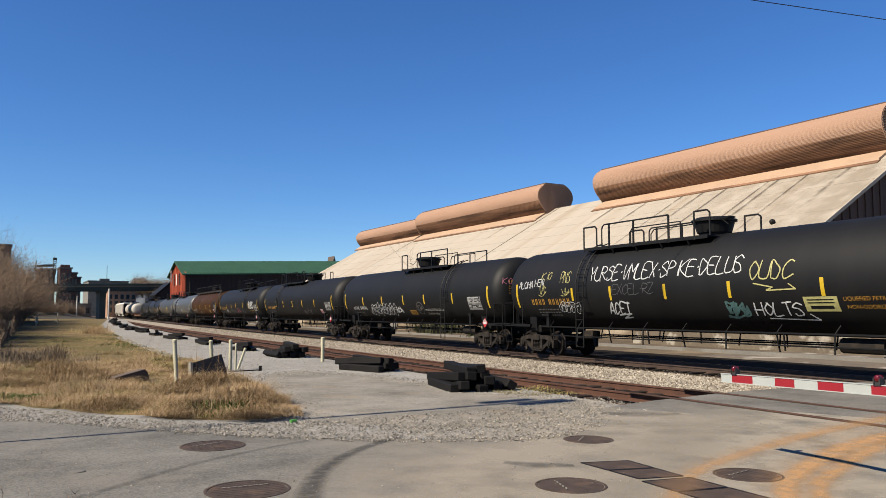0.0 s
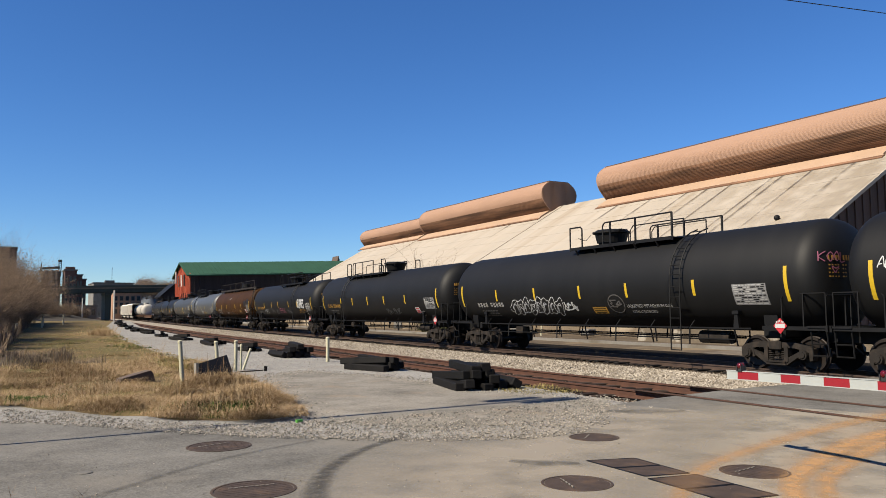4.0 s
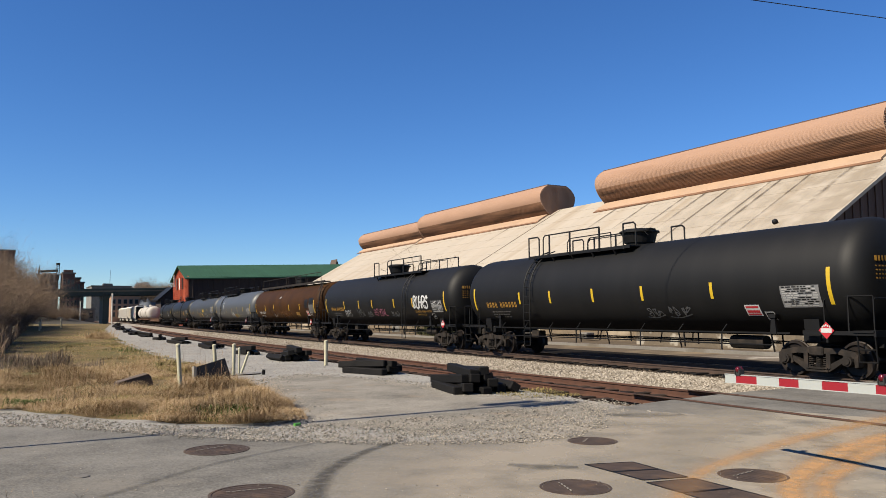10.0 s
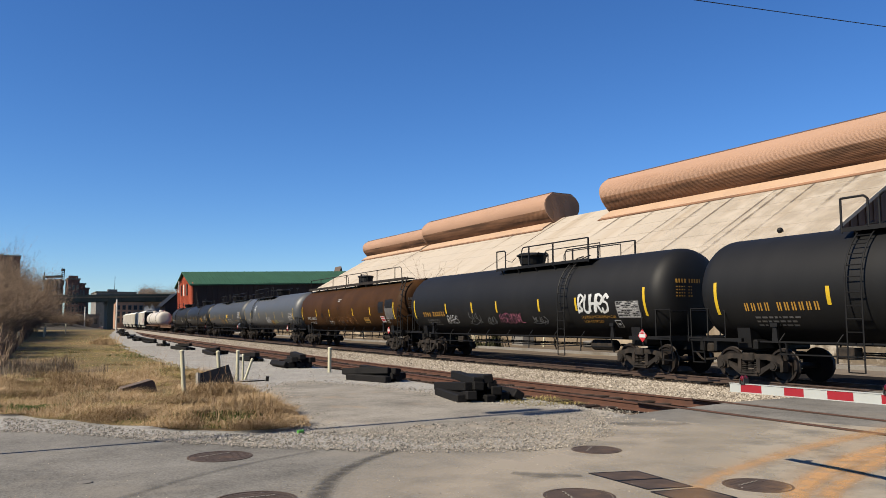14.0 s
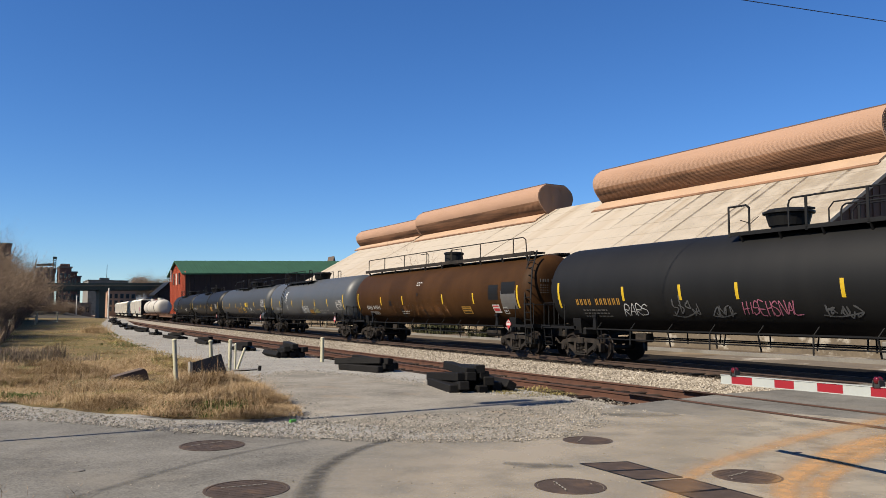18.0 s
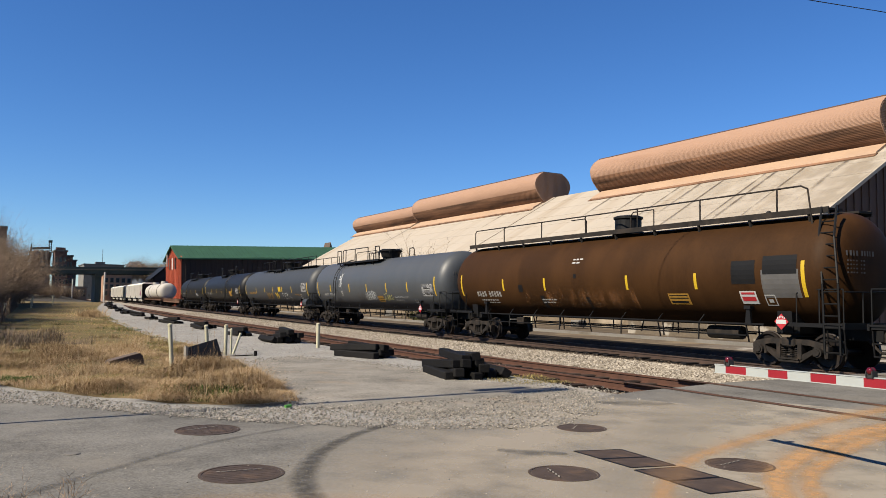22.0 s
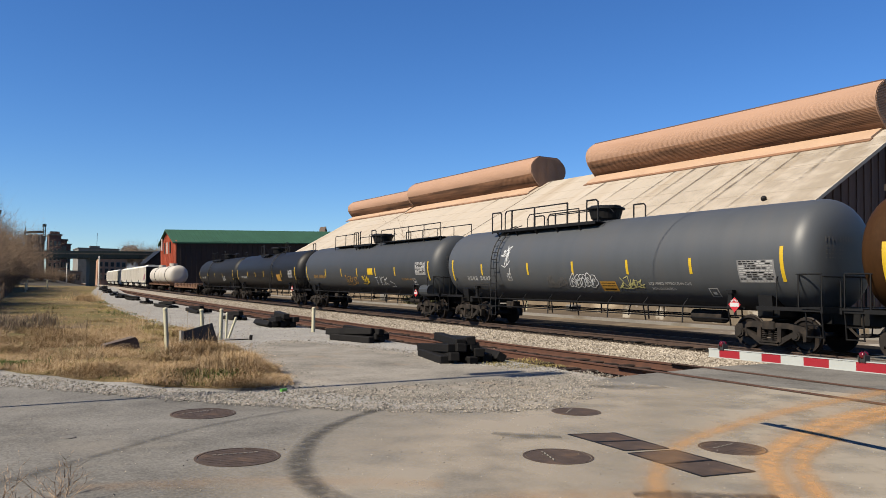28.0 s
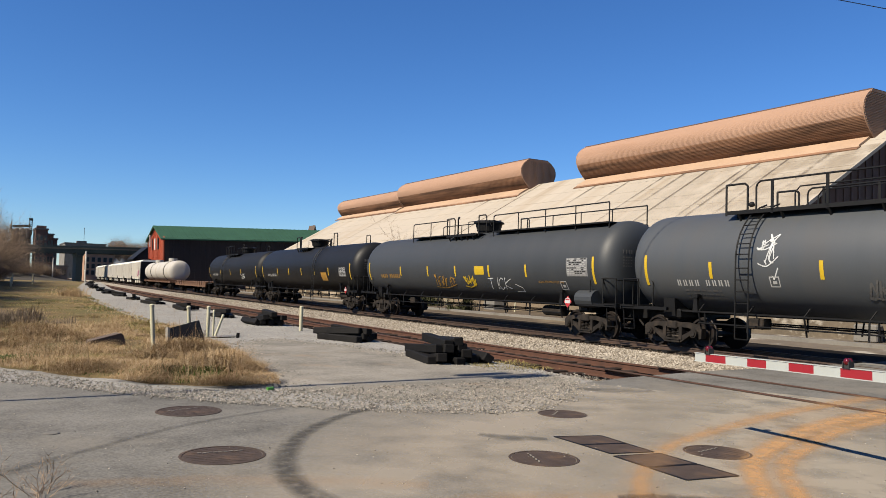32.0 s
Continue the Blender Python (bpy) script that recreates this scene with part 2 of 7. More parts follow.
M_FARROOF = material("grey_roofing", (0.07068, 0.07068, 0.07068), 0.9)
M_GLASS = material("dark_window_glass", (0.01414, 0.01649, 0.01885), 0.15, bump=0.0)
M_WALLTAN = material("tan_rendered_wall", (0.1008, 0.0792, 0.054), 0.9, dark=0.5, light=1.15, scale=0.4, fine=6, bump=0.15, second=(0.216, 0.1944, 0.162), second_scale=0.5, second_at=0.56, soft=0.06, octaves=7, gain=0.62)
M_CABLE = material("black_cable", (0.009424, 0.009424, 0.009424), 0.6, bump=0.0)
M_FARHILL = material("hazy_far_woods", (0.06, 0.068, 0.08), 0.95, dark=0.8, light=1.2, scale=0.1, fine=1, bump=0.0)
M_HILL = material("wooded_hill", (0.02356, 0.01885, 0.01224), 0.95, dark=0.7, light=1.3, scale=0.1, fine=1, bump=0.2)
M_BALLAST_BROWN = material("brown_ballast", (0.0456, 0.03557, 0.02645), 0.95, spec=0.1, dark=0.45, light=1.4, scale=1.5, fine=14, bump=1.0, fine_mix=0.7)
M_PANEL = material("grey_data_panel", (0.1216, 0.1216, 0.1216), 0.6, bump=0.0)
M_WALLDIRTY = material("dirty_block_wall", (0.132, 0.1034, 0.0726), 0.95, spec=0.1, dark=0.6, light=1.3, scale=0.5, fine=8, bump=0.2, second=(0.264, 0.22, 0.165), second_scale=0.3, second_at=0.55)
M_FLANGE = material("flangeway_dirt", (0.0304, 0.02128, 0.0152), 0.95, spec=0.1, dark=0.6, light=1.4, scale=2, fine=20, bump=0.2)
M_CINDER = material("brown_cinder_dirt", (0.0798, 0.06232, 0.04408), 0.95, spec=0.1, dark=0.6, light=1.3, scale=0.5, fine=8, bump=0.4, second=(0.152, 0.1178, 0.076), second_scale=0.2, second_at=0.58)
M_CAN = material("green_can", (0.07068, 0.2356, 0.0377), 0.3, bump=0.0)



def smear_film(name, base, z_mid, z_half):
    """A thin broken film of rust in a band round a tank's side."""
    m = bpy.data.materials.new(name)
    m.use_nodes = True
    n, l = m.node_tree.nodes, m.node_tree.links
    b = n["Principled BSDF"]
    b.inputs["Base Color"].default_value, b.inputs["Roughness"].default_value = (*base, 1), 0.8
    b.inputs["Specular IOR Level"].default_value = 0.2
    co, mp, sep = n.new("ShaderNodeTexCoord"), n.new("ShaderNodeMapping"), n.new("ShaderNodeSeparateXYZ")
    mp.inputs["Scale"].default_value, mp.inputs["Rotation"].default_value = (2.6, 1, 0.7), (0, 0.5, 0)
    l.new(co.outputs["Object"], mp.inputs[0])
    l.new(co.outputs["Object"], sep.inputs[0])
    t = n.new("ShaderNodeTexNoise")
    t.inputs["Scale"].default_value, t.inputs["Detail"].default_value, t.inputs["Roughness"].default_value = 1.1, 8, 0.6
    l.new(mp.outputs[0], t.inputs["Vector"])
    patchy, fade, mul = n.new("ShaderNodeMapRange"), n.new("ShaderNodeMapRange"), n.new("ShaderNodeMath")
    patchy.inputs[1].default_value, patchy.inputs[2].default_value, patchy.inputs[4].default_value = 0.46, 0.66, 0.85
    l.new(t.outputs[0], patchy.inputs[0])
    dist = n.new("ShaderNodeMath")
    dist.operation = "SUBTRACT"
    l.new(sep.outputs[2], dist.inputs[0])
    dist.inputs[1].default_value = z_mid
    far = n.new("ShaderNodeMath")
    far.operation = "ABSOLUTE"
    l.new(dist.outputs[0], far.inputs[0])
    fade.inputs[1].default_value, fade.inputs[2].default_value, fade.inputs[3].default_value, fade.inputs[4].default_value = 0.0, z_half, 1.0, 0.0
    l.new(far.outputs[0], fade.inputs[0])
    mul.operation = "MULTIPLY"
    l.new(patchy.outputs[0], mul.inputs[0])
    l.new(fade.outputs[0], mul.inputs[1])
    l.new(mul.outputs[0], b.inputs["Alpha"])
    return m


M_RUSTFILM = smear_film("rust_film", (0.13, 0.058, 0.022), 1.78, 0.42)

# ---- mesh helpers ----
def mesh_of(name, bm, *mats, smooth=False):
    me = bpy.data.meshes.new(name)
    bmesh.ops.recalc_face_normals(bm, faces=bm.faces)
    if smooth:
        for f in bm.faces:
            f.smooth = True
    bm.to_mesh(me)
    bm.free()
    for m in mats:
        me.materials.append(m)
    if smooth:
        me.set_sharp_from_angle(angle=radians(40))
    return me


def raw_mesh(name, verts, faces, mat):
    me = bpy.data.meshes.new(name)
    me.from_pydata([tuple(v) for v in verts], [], [tuple(f) for f in faces])
    me.materials.append(mat)
    return me


def part(name, bm, mat, parent, label="", m=None, smooth=False):
    me = bm if isinstance(bm, bpy.types.Mesh) else mesh_of(name, bm, mat, smooth=smooth)
    ob = new(name, me)
    ob.parent = parent
    if m is not None:
        ob.matrix_basis = m
    if label:
        tagged(ob, label)
    return ob


def thing(name, label, category, m=None, group="", kind="", mesh=None):
    ob = new(name, mesh)
    if m is not None:
        ob.matrix_basis = m
    return tagged(ob, label, category, group, kind)


def box(bm, size, at=(0, 0, 0), turn=(0, 0, 0), bevel=0.0):
    r = bmesh.ops.create_cube(bm, size=1.0, matrix=pose(*at, *turn) @ Matrix.Diagonal((*size, 1)))
    if bevel:
        es = list({e for v in r["verts"] for e in v.link_edges})
        bmesh.ops.bevel(bm, geom=es, offset=bevel, segments=1, affect="EDGES")
    return bm


def rod(bm, a, b, r=0.02, sides=6, r2=None):
    a, b = Vector(a), Vector(b)
    d = b - a
    m = Matrix.Translation((a + b) / 2) @ d.to_track_quat("Z", "Y").to_matrix().to_4x4()
    bmesh.ops.create_cone(bm, cap_ends=True, segments=sides, radius1=r, radius2=r if r2 is None else r2, depth=d.length, matrix=m)
    return bm


def pipe(bm, pts, r=0.02, sides=6):
    for a, b in zip(pts[:-1], pts[1:]):
        rod(bm, a, b, r, sides)
    return bm


def lathe(bm, profile, axis="x", sides=32):
    """Turns (along, radius) pairs about an axis."""
    rings = []
    for u, r in profile:
        ring = []
        for i in range(sides):
            a = 2 * math.pi * i / sides
            c, s = r * math.cos(a), r * math.sin(a)
            ring.append(bm.verts.new({"x": (u, c, s), "y": (c, u, s), "z": (c, s, u)}[axis]))
        rings.append(ring)
    for p, q in zip(rings[:-1], rings[1:]):
        for i in range(sides):
            j = (i + 1) % sides
            bm.faces.new((p[i], p[j], q[j], q[i]))
    for ring in (rings[0], rings[-1]):
        if (ring[0].co - ring[1].co).length > 1e-5:
            bm.faces.new(ring)
    return bm


def prism(bm, outline, lo, hi, plane="xz"):
    """Pushes an outline out along the axis that the plane leaves."""
    def place(p, q):
        return {"xz": (p[0], q, p[1]), "yz": (q, p[0], p[1]), "xy": (p[0], p[1], q)}[plane]
    a = [bm.verts.new(place(p, lo)) for p in outline]
    b = [bm.verts.new(place(p, hi)) for p in outline]
    bm.faces.new(a), bm.faces.new(b[::-1])
    for i in range(len(a)):
        j = (i + 1) % len(a)
        bm.faces.new((a[i], b[i], b[j], a[j]))
    return bm


# ---- the line of the tracks ----
HEAD = ((-60, -0.0046), (-30, 0.0077), (0, 0.02), (40, 0.0364), (80, 0.0535), (120, 0.0667), (160, 0.0698), (200, 0.0666), (250, 0.0614), (320, 0.0541), (420, 0.0436))
GRID = np.arange(-60, 420, 0.25)
ANG = np.interp(GRID, [a for a, b in HEAD], [b for a, b in HEAD])
LX, LY = np.cumsum(np.sin(ANG)) * 0.25, np.cumsum(np.cos(ANG)) * 0.25
LX, LY = LX - np.interp(0, GRID, LX) + 19.0, LY - np.interp(0, GRID, LY)


def along(s, lat=0.0):
    """Place and heading, s metres up the line and lat metres to its far side."""
    a = float(np.interp(s, GRID, ANG))
    return float(np.interp(s, GRID, LX)) + lat * math.cos(a), float(np.interp(s, GRID, LY)) - lat * math.sin(a), a


def sweep(name, outline, s_list, lat, z_of, mat, closed=True):
    """Draws an outline of (across, up) along the line."""
    verts, faces, k = [], [], len(outline)
    for s in s_list:
        for p, q in outline:
            x, y, a = along(s, lat + p)
            verts.append((x, y, q + z_of(s)))
    for i in range(len(s_list) - 1):
        for j in range(k if closed else k - 1):
            b, c = i * k, (j + 1) % k
            faces.append((b + j, b + c, b + k + c, b + k + j))
    return raw_mesh(name, verts, faces, mat)

# ---- ground ----
def poly_mesh(name, pts, z, mat, cut=0):
    bm = bmesh.new()
    f = bm.faces.new([bm.verts.new((x, y, z(x, y) if callable(z) else z)) for x, y in pts])
    bmesh.ops.triangulate(bm, faces=[f])
    return mesh_of(name, bm, mat)


def slab_top(x, y):
    return -0.012 if x < 13 else -0.012 - 0.06 * min(1, (x - 13) / 4)


bm = bmesh.new()
bmesh.ops.create_grid(bm, x_segments=40, y_segments=40, size=2000)
ground = thing("ground", "pale grey gravel ground beside the tracks", "ground", pose(0, 0, -0.55), kind="structure", mesh=mesh_of("ground", bm, M_FIELD))

GRASS_EDGE = [(-0.07, 15.4), (0.89, 13.93), (1.5, 13.0), (2.14, 12.09), (3.18, 11.25), (4.12, 11.22), (4.6, 13.72), (4.94, 16.66), (5.5, 21.98), (5.7, 33.2), (6.61, 53.9), (10.44, 101.0), (21.0, 190.0)]
gravel_pts = [(-40, 45), (-14, 29), (-2, 14.5), (1, 11.5), (4, 9), (8, 8.2), (10.5, 9), (15, 10.6), (50, 10.6), (60, 60), (62, 240), (-40, 240)]
gravel_yard = thing("gravel_yard", "grey crushed stone yard along the railway", "gravel", kind="structure", mesh=poly_mesh("gravel_yard", gravel_pts, -0.31, M_GRAVEL))
path_pts = [(-14, 28.2), (-0.05, 13.2), (1, 11.3), (3, 9.4), (5, 8.5), (8, 8.2), (9.5, 9.5), (9.7, 14), (9.9, 30), (11.2, 60), (14, 100), (24, 190), (20, 190), (10.2, 101), (6.3, 53.9), (5.4, 33), (5.2, 22), (4.6, 16.6), (4.3, 13.7), (3.6, 12.4), (2.4, 13.4), (1.2, 15.0), (-0.2, 16.8), (-14, 33)]
gravel_path = thing("gravel_path", "grey gravel track between dry grass and the railway", "gravel", kind="structure", mesh=poly_mesh("gravel_path", path_pts, -0.018, M_GRAVEL))
old_pts = [(4.0, 11.15), (4.5, 13.6), (4.9, 16.5), (5.9, 19.5), (7.2, 20.5), (8.3, 17.5), (8.6, 12.8), (9.6, 10.9), (8.2, 9.6), (6.4, 9.2), (5.0, 9.8)]
old_pavement = thing("old_pavement", "worn dusty asphalt apron with sandy stains", "pavement", kind="structure", mesh=poly_mesh("old_pavement", old_pts, -0.011, M_OLD))
ROAD_EDGE = [(-14, 28.5), (-0.05, 13.6), (1.03, 12.45), (1.98, 11.17), (2.87, 10.17), (3.76, 9.41), (4.75, 8.8), (5.69, 8.38), (6.57, 8.33), (7.67, 8.92), (8.7, 10.1), (10.3, 10.5), (13.0, 10.9)]
bm = bmesh.new()
f1 = bm.faces.new([bm.verts.new((x, y, slab_top(x, y))) for x, y in ROAD_EDGE + [(13, -40), (-60, -40), (-60, 28.5)]])
f2 = bm.faces.new([bm.verts.new((x, y, slab_top(x, y))) for x, y in [(13.0, 10.9), (17.0, 11.3), (17.0, -40), (13, -40)]])
f3 = bm.faces.new([bm.verts.new((x, y, slab_top(x, y))) for x, y in [(17.0, 11.3), (40, 12.5), (40, -40), (17, -40)]])
bmesh.ops.triangulate(bm, faces=[f1, f2, f3])
road = thing("road", "grey worn asphalt road with sandy wear marks", "road", kind="structure", mesh=mesh_of("road", bm, M_ASPHALT))

# grass bank: a gently uneven sheet
rng = np.random.default_rng(4)


def edge_x(y):
    e = GRASS_EDGE[4:]
    return float(np.interp(y, [q for p, q in e], [p for p, q in e]))


def front_y(x):
    e = GRASS_EDGE[:6]
    return float(np.interp(x, [p for p, q in e], [q for p, q in e])) if x > -0.07 else 15.4 - 1.15 * (x + 0.07)


verts, faces = [], []
ys = [11.2 + 0.45 * i for i in range(60)] + [38.6 + 4 * i for i in range(40)]
for i, y in enumerate(ys):
    x1 = edge_x(y)
    for j in range(33):
        x = x1 - (j / 32) ** 1.7 * 70
        low = front_y(min(x, 4.12))
        yy = max(y, low)
        far_in = max(0.0, min(yy - low, x1 - x))
        h = -0.035 + min(0.1, 0.05 * far_in) + 0.04 * min(1, far_in) * noise.noise((x * 0.4, yy * 0.4, 0))
        verts.append((x, yy, -0.06 if y < low else h))
for i in range(len(ys) - 1):
    for j in range(32):
        a = i * 33 + j
        faces.append((a, a + 1, a + 34, a + 33))
grass_bank = thing("grass_bank", "dry straw-coloured winter grass with green patches", "grass", kind="structure", mesh=raw_mesh("grass_bank", verts, faces, M_GRASS))


def blades(name, pts, h_lo, h_hi, width, mat, lean=0.45, base_z=0.03):
    """Thin bent blades at the points given."""
    k = len(pts)
    ang = rng.uniform(0, 2 * math.pi, k)
    h = rng.uniform(h_lo, h_hi, k)
    near = np.array([min(edge_x(y) - x, y - front_y(min(x, 4.1))) if x < 6 else 2.0 for x, y in pts])
    clumps = np.array([max(0.25, 0.75 + 1.3 * noise.noise((x * 0.9, y * 0.9, 11.0))) for x, y in pts])
    h = h * np.clip(0.45 + near / 1.4, 0.45, 1.0) * clumps
    drift = np.array([4.0 * noise.noise((x * 0.5, y * 0.5, 5.0)) for x, y in pts])
    ang = np.where(rng.random(k) < 0.6, drift + rng.normal(0, 0.5, k), ang)
    d = np.stack([np.cos(ang), np.sin(ang)], 1)
    side = np.stack([-d[:, 1], d[:, 0]], 1) * width / 2
    ln = rng.uniform(0.05, lean, k) * h
    P = np.array(pts)
    V = np.zeros((k, 7, 3))
    V[:, 0, :2], V[:, 1, :2] = P - side, P + side
    V[:, 2, :2], V[:, 3, :2] = P + d * (ln * 0.25)[:, None] + side * 0.8, P + d * (ln * 0.25)[:, None] - side * 0.8
    V[:, 4, :2], V[:, 5, :2] = P + d * (ln * 0.62)[:, None] + side * 0.6, P + d * (ln * 0.62)[:, None] - side * 0.6
    V[:, 6, :2] = P + d * ln[:, None]
    V[:, 0, 2] = V[:, 1, 2] = base_z
    V[:, 2, 2] = V[:, 3, 2] = base_z + h * 0.55
    V[:, 4, 2] = V[:, 5, 2] = base_z + h * 0.92
    V[:, 6, 2] = base_z + h * rng.uniform(0.5, 1.1, k)
    F = []
    for i in range(k):
        b = 7 * i
        F += [(b, b + 1, b + 2, b + 3), (b + 3, b + 2, b + 4, b + 5), (b + 5, b + 4, b + 6)]
    return raw_mesh(name, V.reshape(-1, 3), F, mat)


def grass_points(count, y_lo, y_hi, x_span, clump):
    out = []
    while len(out) < count:
        y = y_lo + (y_hi - y_lo) * rng.random() ** 1.6
        x = edge_x(y) - 0.1 - x_span * rng.random() ** 1.2
        if y < front_y(min(x, 4.1)) + 0.12:
            continue
        if noise.noise((x * clump, y * clump, 7.0)) + 0.5 * noise.noise((x * 0.3, y * 0.3, 2.0)) < rng.uniform(-0.35, 0.35):
            continue
        out.append((x, y))
    return out


straw = thing("straw_tufts", "tall dry straw grass tufts", "grass", kind="stuff", mesh=blades("straw_tufts", grass_points(66000, 11.2, 25, 8, 1.1), 0.06, 0.24, 0.0055, M_STRAW, 4.2))
thing("laid_straw", "flattened straw lying over the grass", "grass", kind="stuff", mesh=blades("laid_straw", grass_points(16000, 11.2, 24, 7, 0.9), 0.05, 0.13, 0.007, M_STRAW, 6.0, 0.06))
thing("olive_tufts", "olive-green fading grass among the straw", "grass", kind="stuff", mesh=blades("olive_tufts", [p for p in grass_points(42000, 11.2, 27, 8, 0.7) if noise.noise((p[0] * 0.45, p[1] * 0.45, 21.0)) > -0.05], 0.04, 0.13, 0.007, M_OLIVE, 3.6))
thing("far_straw", "dry straw grass further along the bank", "grass", kind="stuff", mesh=blades("far_straw", grass_points(16000, 22, 75, 16, 0.35), 0.04, 0.12, 0.018, M_STRAW, 4.5))
thing("far_olive", "low olive grass along the bank", "grass", kind="stuff", mesh=blades("far_olive", grass_points(26000, 22, 110, 18, 0.2), 0.03, 0.09, 0.022, M_OLIVE, 4.0))
thing("dead_weeds", "grey-brown dead weeds in a band across the grass", "weeds", kind="stuff", mesh=blades("dead_weeds", [(x, y) for x, y in zip(rng.uniform(-5, 3.4, 15000), 28.5 + rng.normal(0, 2.2, 15000)) if noise.noise((x * 0.5, y * 0.5, 31.0)) > (x - 1.5) * 0.12], 0.1, 0.36, 0.012, M_DEADWEED, 0.9))
thing("green_tufts", "short green grass among the straw", "grass", kind="stuff", mesh=blades("green_tufts", [p for p in grass_points(22000, 11.5, 60, 12, 0.5) if noise.noise((p[0] * 0.35, p[1] * 0.35, 3.0)) > 0.12], 0.05, 0.14, 0.012, M_GREENBLADE, 1.2))
thing("green_clump", "dark green weed clump at the grass edge", "weeds", kind="stuff", mesh=blades("green_clump", [(x, y) for x, y in zip(rng.normal(0.45, 0.2, 1100), rng.normal(15.9, 0.12, 1100))], 0.12, 0.34, 0.014, M_GREENBLADE, 1.2))
thing("pale_tuft", "warm pale straw tuft at the gravel's edge", "grass", kind="stuff", mesh=blades("pale_tuft", [(5.9 + rng.normal(0, 0.4), 62.0 + rng.normal(0, 1.3)) for _ in range(1000)], 0.3, 0.6, 0.024, M_STRAW_PALE, 1.4))
thing("straw_stalks", "tall pale seed stalks in the grass", "grass", kind="stuff", mesh=blades("straw_stalks", grass_points(900, 12.5, 26, 6, 0.5), 0.25, 0.62, 0.006, M_STRAW, 0.9))


def stones(name, pts, lo, hi, mat):
    """Loose eight-sided stones, each squashed in its own way."""
    k = len(pts)
    P = np.array(pts)
    size = rng.uniform(lo, hi, k) * rng.uniform(0.5, 1.0, k)
    base = np.array([(1, 0, 0), (0, 1, 0), (-1, 0, 0), (0, -1, 0), (0, 0, 1), (0, 0, -1)], float)
    V = base[None] * rng.uniform(0.55, 1.1, (k, 6, 1)) * size[:, None, None]
    V += rng.uniform(-0.25, 0.25, (k, 6, 3)) * size[:, None, None]
    V[:, :, 2] *= 0.75
    V += P[:, None, :]
    tri = [(0, 1, 4), (1, 2, 4), (2, 3, 4), (3, 0, 4), (1, 0, 5), (2, 1, 5), (3, 2, 5), (0, 3, 5)]
    F = [tuple(6 * i + c for c in t) for i in range(k) for t in tri]
    return raw_mesh(name, V.reshape(-1, 3), F, mat)


# loose stones along the road's edge
strip = []
edge = [Vector(p) for p in ROAD_EDGE[1:11]]
back = [Vector(p) for p in [(-0.05, 15.3), (0.9, 13.85), (2.14, 12.0), (3.1, 11.2), (4.2, 10.9), (5.3, 10.9), (6.3, 10.9), (7.4, 10.9), (8.5, 11.1), (9.4, 11.3)]]
for i in range(9):
    for _ in range((950, 950, 1000, 1100, 1100, 1000, 900, 800, 600)[i]):
        u, v = rng.random(), rng.random() ** 1.3
        v = v * 1.12 - 0.12
        p = (edge[i].lerp(edge[i + 1], u)).lerp(back[i].lerp(back[i + 1], u), v)
        strip.append((p.x + rng.normal(0, 0.05), p.y + rng.normal(0, 0.05), 0.0))
thing("edge_gravel", "pale loose stones along the asphalt's edge", "gravel", kind="stuff", mesh=stones("edge_gravel", strip, 0.006, 0.03, M_STONE))
yard = []
while len(yard) < 9500:
    y = 12 + 45 * rng.random() ** 1.8
    x = edge_x(y) + 0.1 + rng.random() * (9.6 - edge_x(y))
    if y < 19.5 and x < 8.6 and rng.random() > 0.04:
        continue
    yard.append((x, y, -0.02))
for (x0, y0), (x1, y1) in zip(old_pts, old_pts[1:] + old_pts[:1]):
    for _ in range(int(190 * math.dist((x0, y0), (x1, y1)))):
        u = rng.random()
        yard.append((x0 + (x1 - x0) * u + rng.normal(0, 0.28), y0 + (y1 - y0) * u + rng.normal(0, 0.28), -0.012))
thing("yard_stones", "grey crushed stones scattered over the yard", "gravel", kind="stuff", mesh=stones("yard_stones", yard, 0.012, 0.034, M_STONE))

pebbles = []
for _ in range(2600):
    x, y = rng.uniform(-3, 11), rng.uniform(1.5, 12)
    if y < 12.3 - 1.05 * x or (x > 4.5 and y < 8.4):
        pebbles.append((x, y, -0.008))
thing("road_pebbles", "small pebbles and grit scattered on the asphalt", "gravel", kind="stuff", mesh=stones("road_pebbles", pebbles, 0.004, 0.014, M_STONE))

# ---- railway ----
S_ALL = [-30 + 2.0 * i for i in range(195)]
NEAR, Z0 = -7.38, -0.06


def near_top(s):
    return 0.0 if s < 10 else -0.06 * min(1.0, (s - 10) / 8)


def far_top(s):
    return Z0


RAIL_OUT = [(-0.07, -0.17), (0.07, -0.17), (0.07, -0.155), (0.012, -0.135), (0.012, -0.045), (0.036, -0.035), (0.036, -0.004), (0.028, 0.0), (-0.028, 0.0), (-0.036, -0.004), (-0.036, -0.035), (-0.012, -0.045), (-0.012, -0.135), (-0.07, -0.155)]
S_BED = [11.2, 13.5] + [16 + 3.0 * i for i in range(125)]
near_bed = thing("ballast_bed", "rust-stained ballast under the unused track", "ballast", kind="structure",
                 mesh=sweep("ballast_bed", [(-2.3, -0.14), (-1.75, -0.06), (1.9, -0.05), (2.2, -0.1)], S_BED, NEAR, lambda s: near_top(s) - 0.17, M_BALLAST_RUST, False))
mid_bed = thing("ballast_shoulder", "clean white ballast between the two tracks", "ballast", kind="structure",
                mesh=sweep("ballast_shoulder", [(-5.3, -0.16), (-4.9, -0.1), (-4.2, -0.04), (-3.0, -0.02), (-2.3, -0.12)], S_BED, 0.0, lambda s: -0.1, M_BALLAST, False))
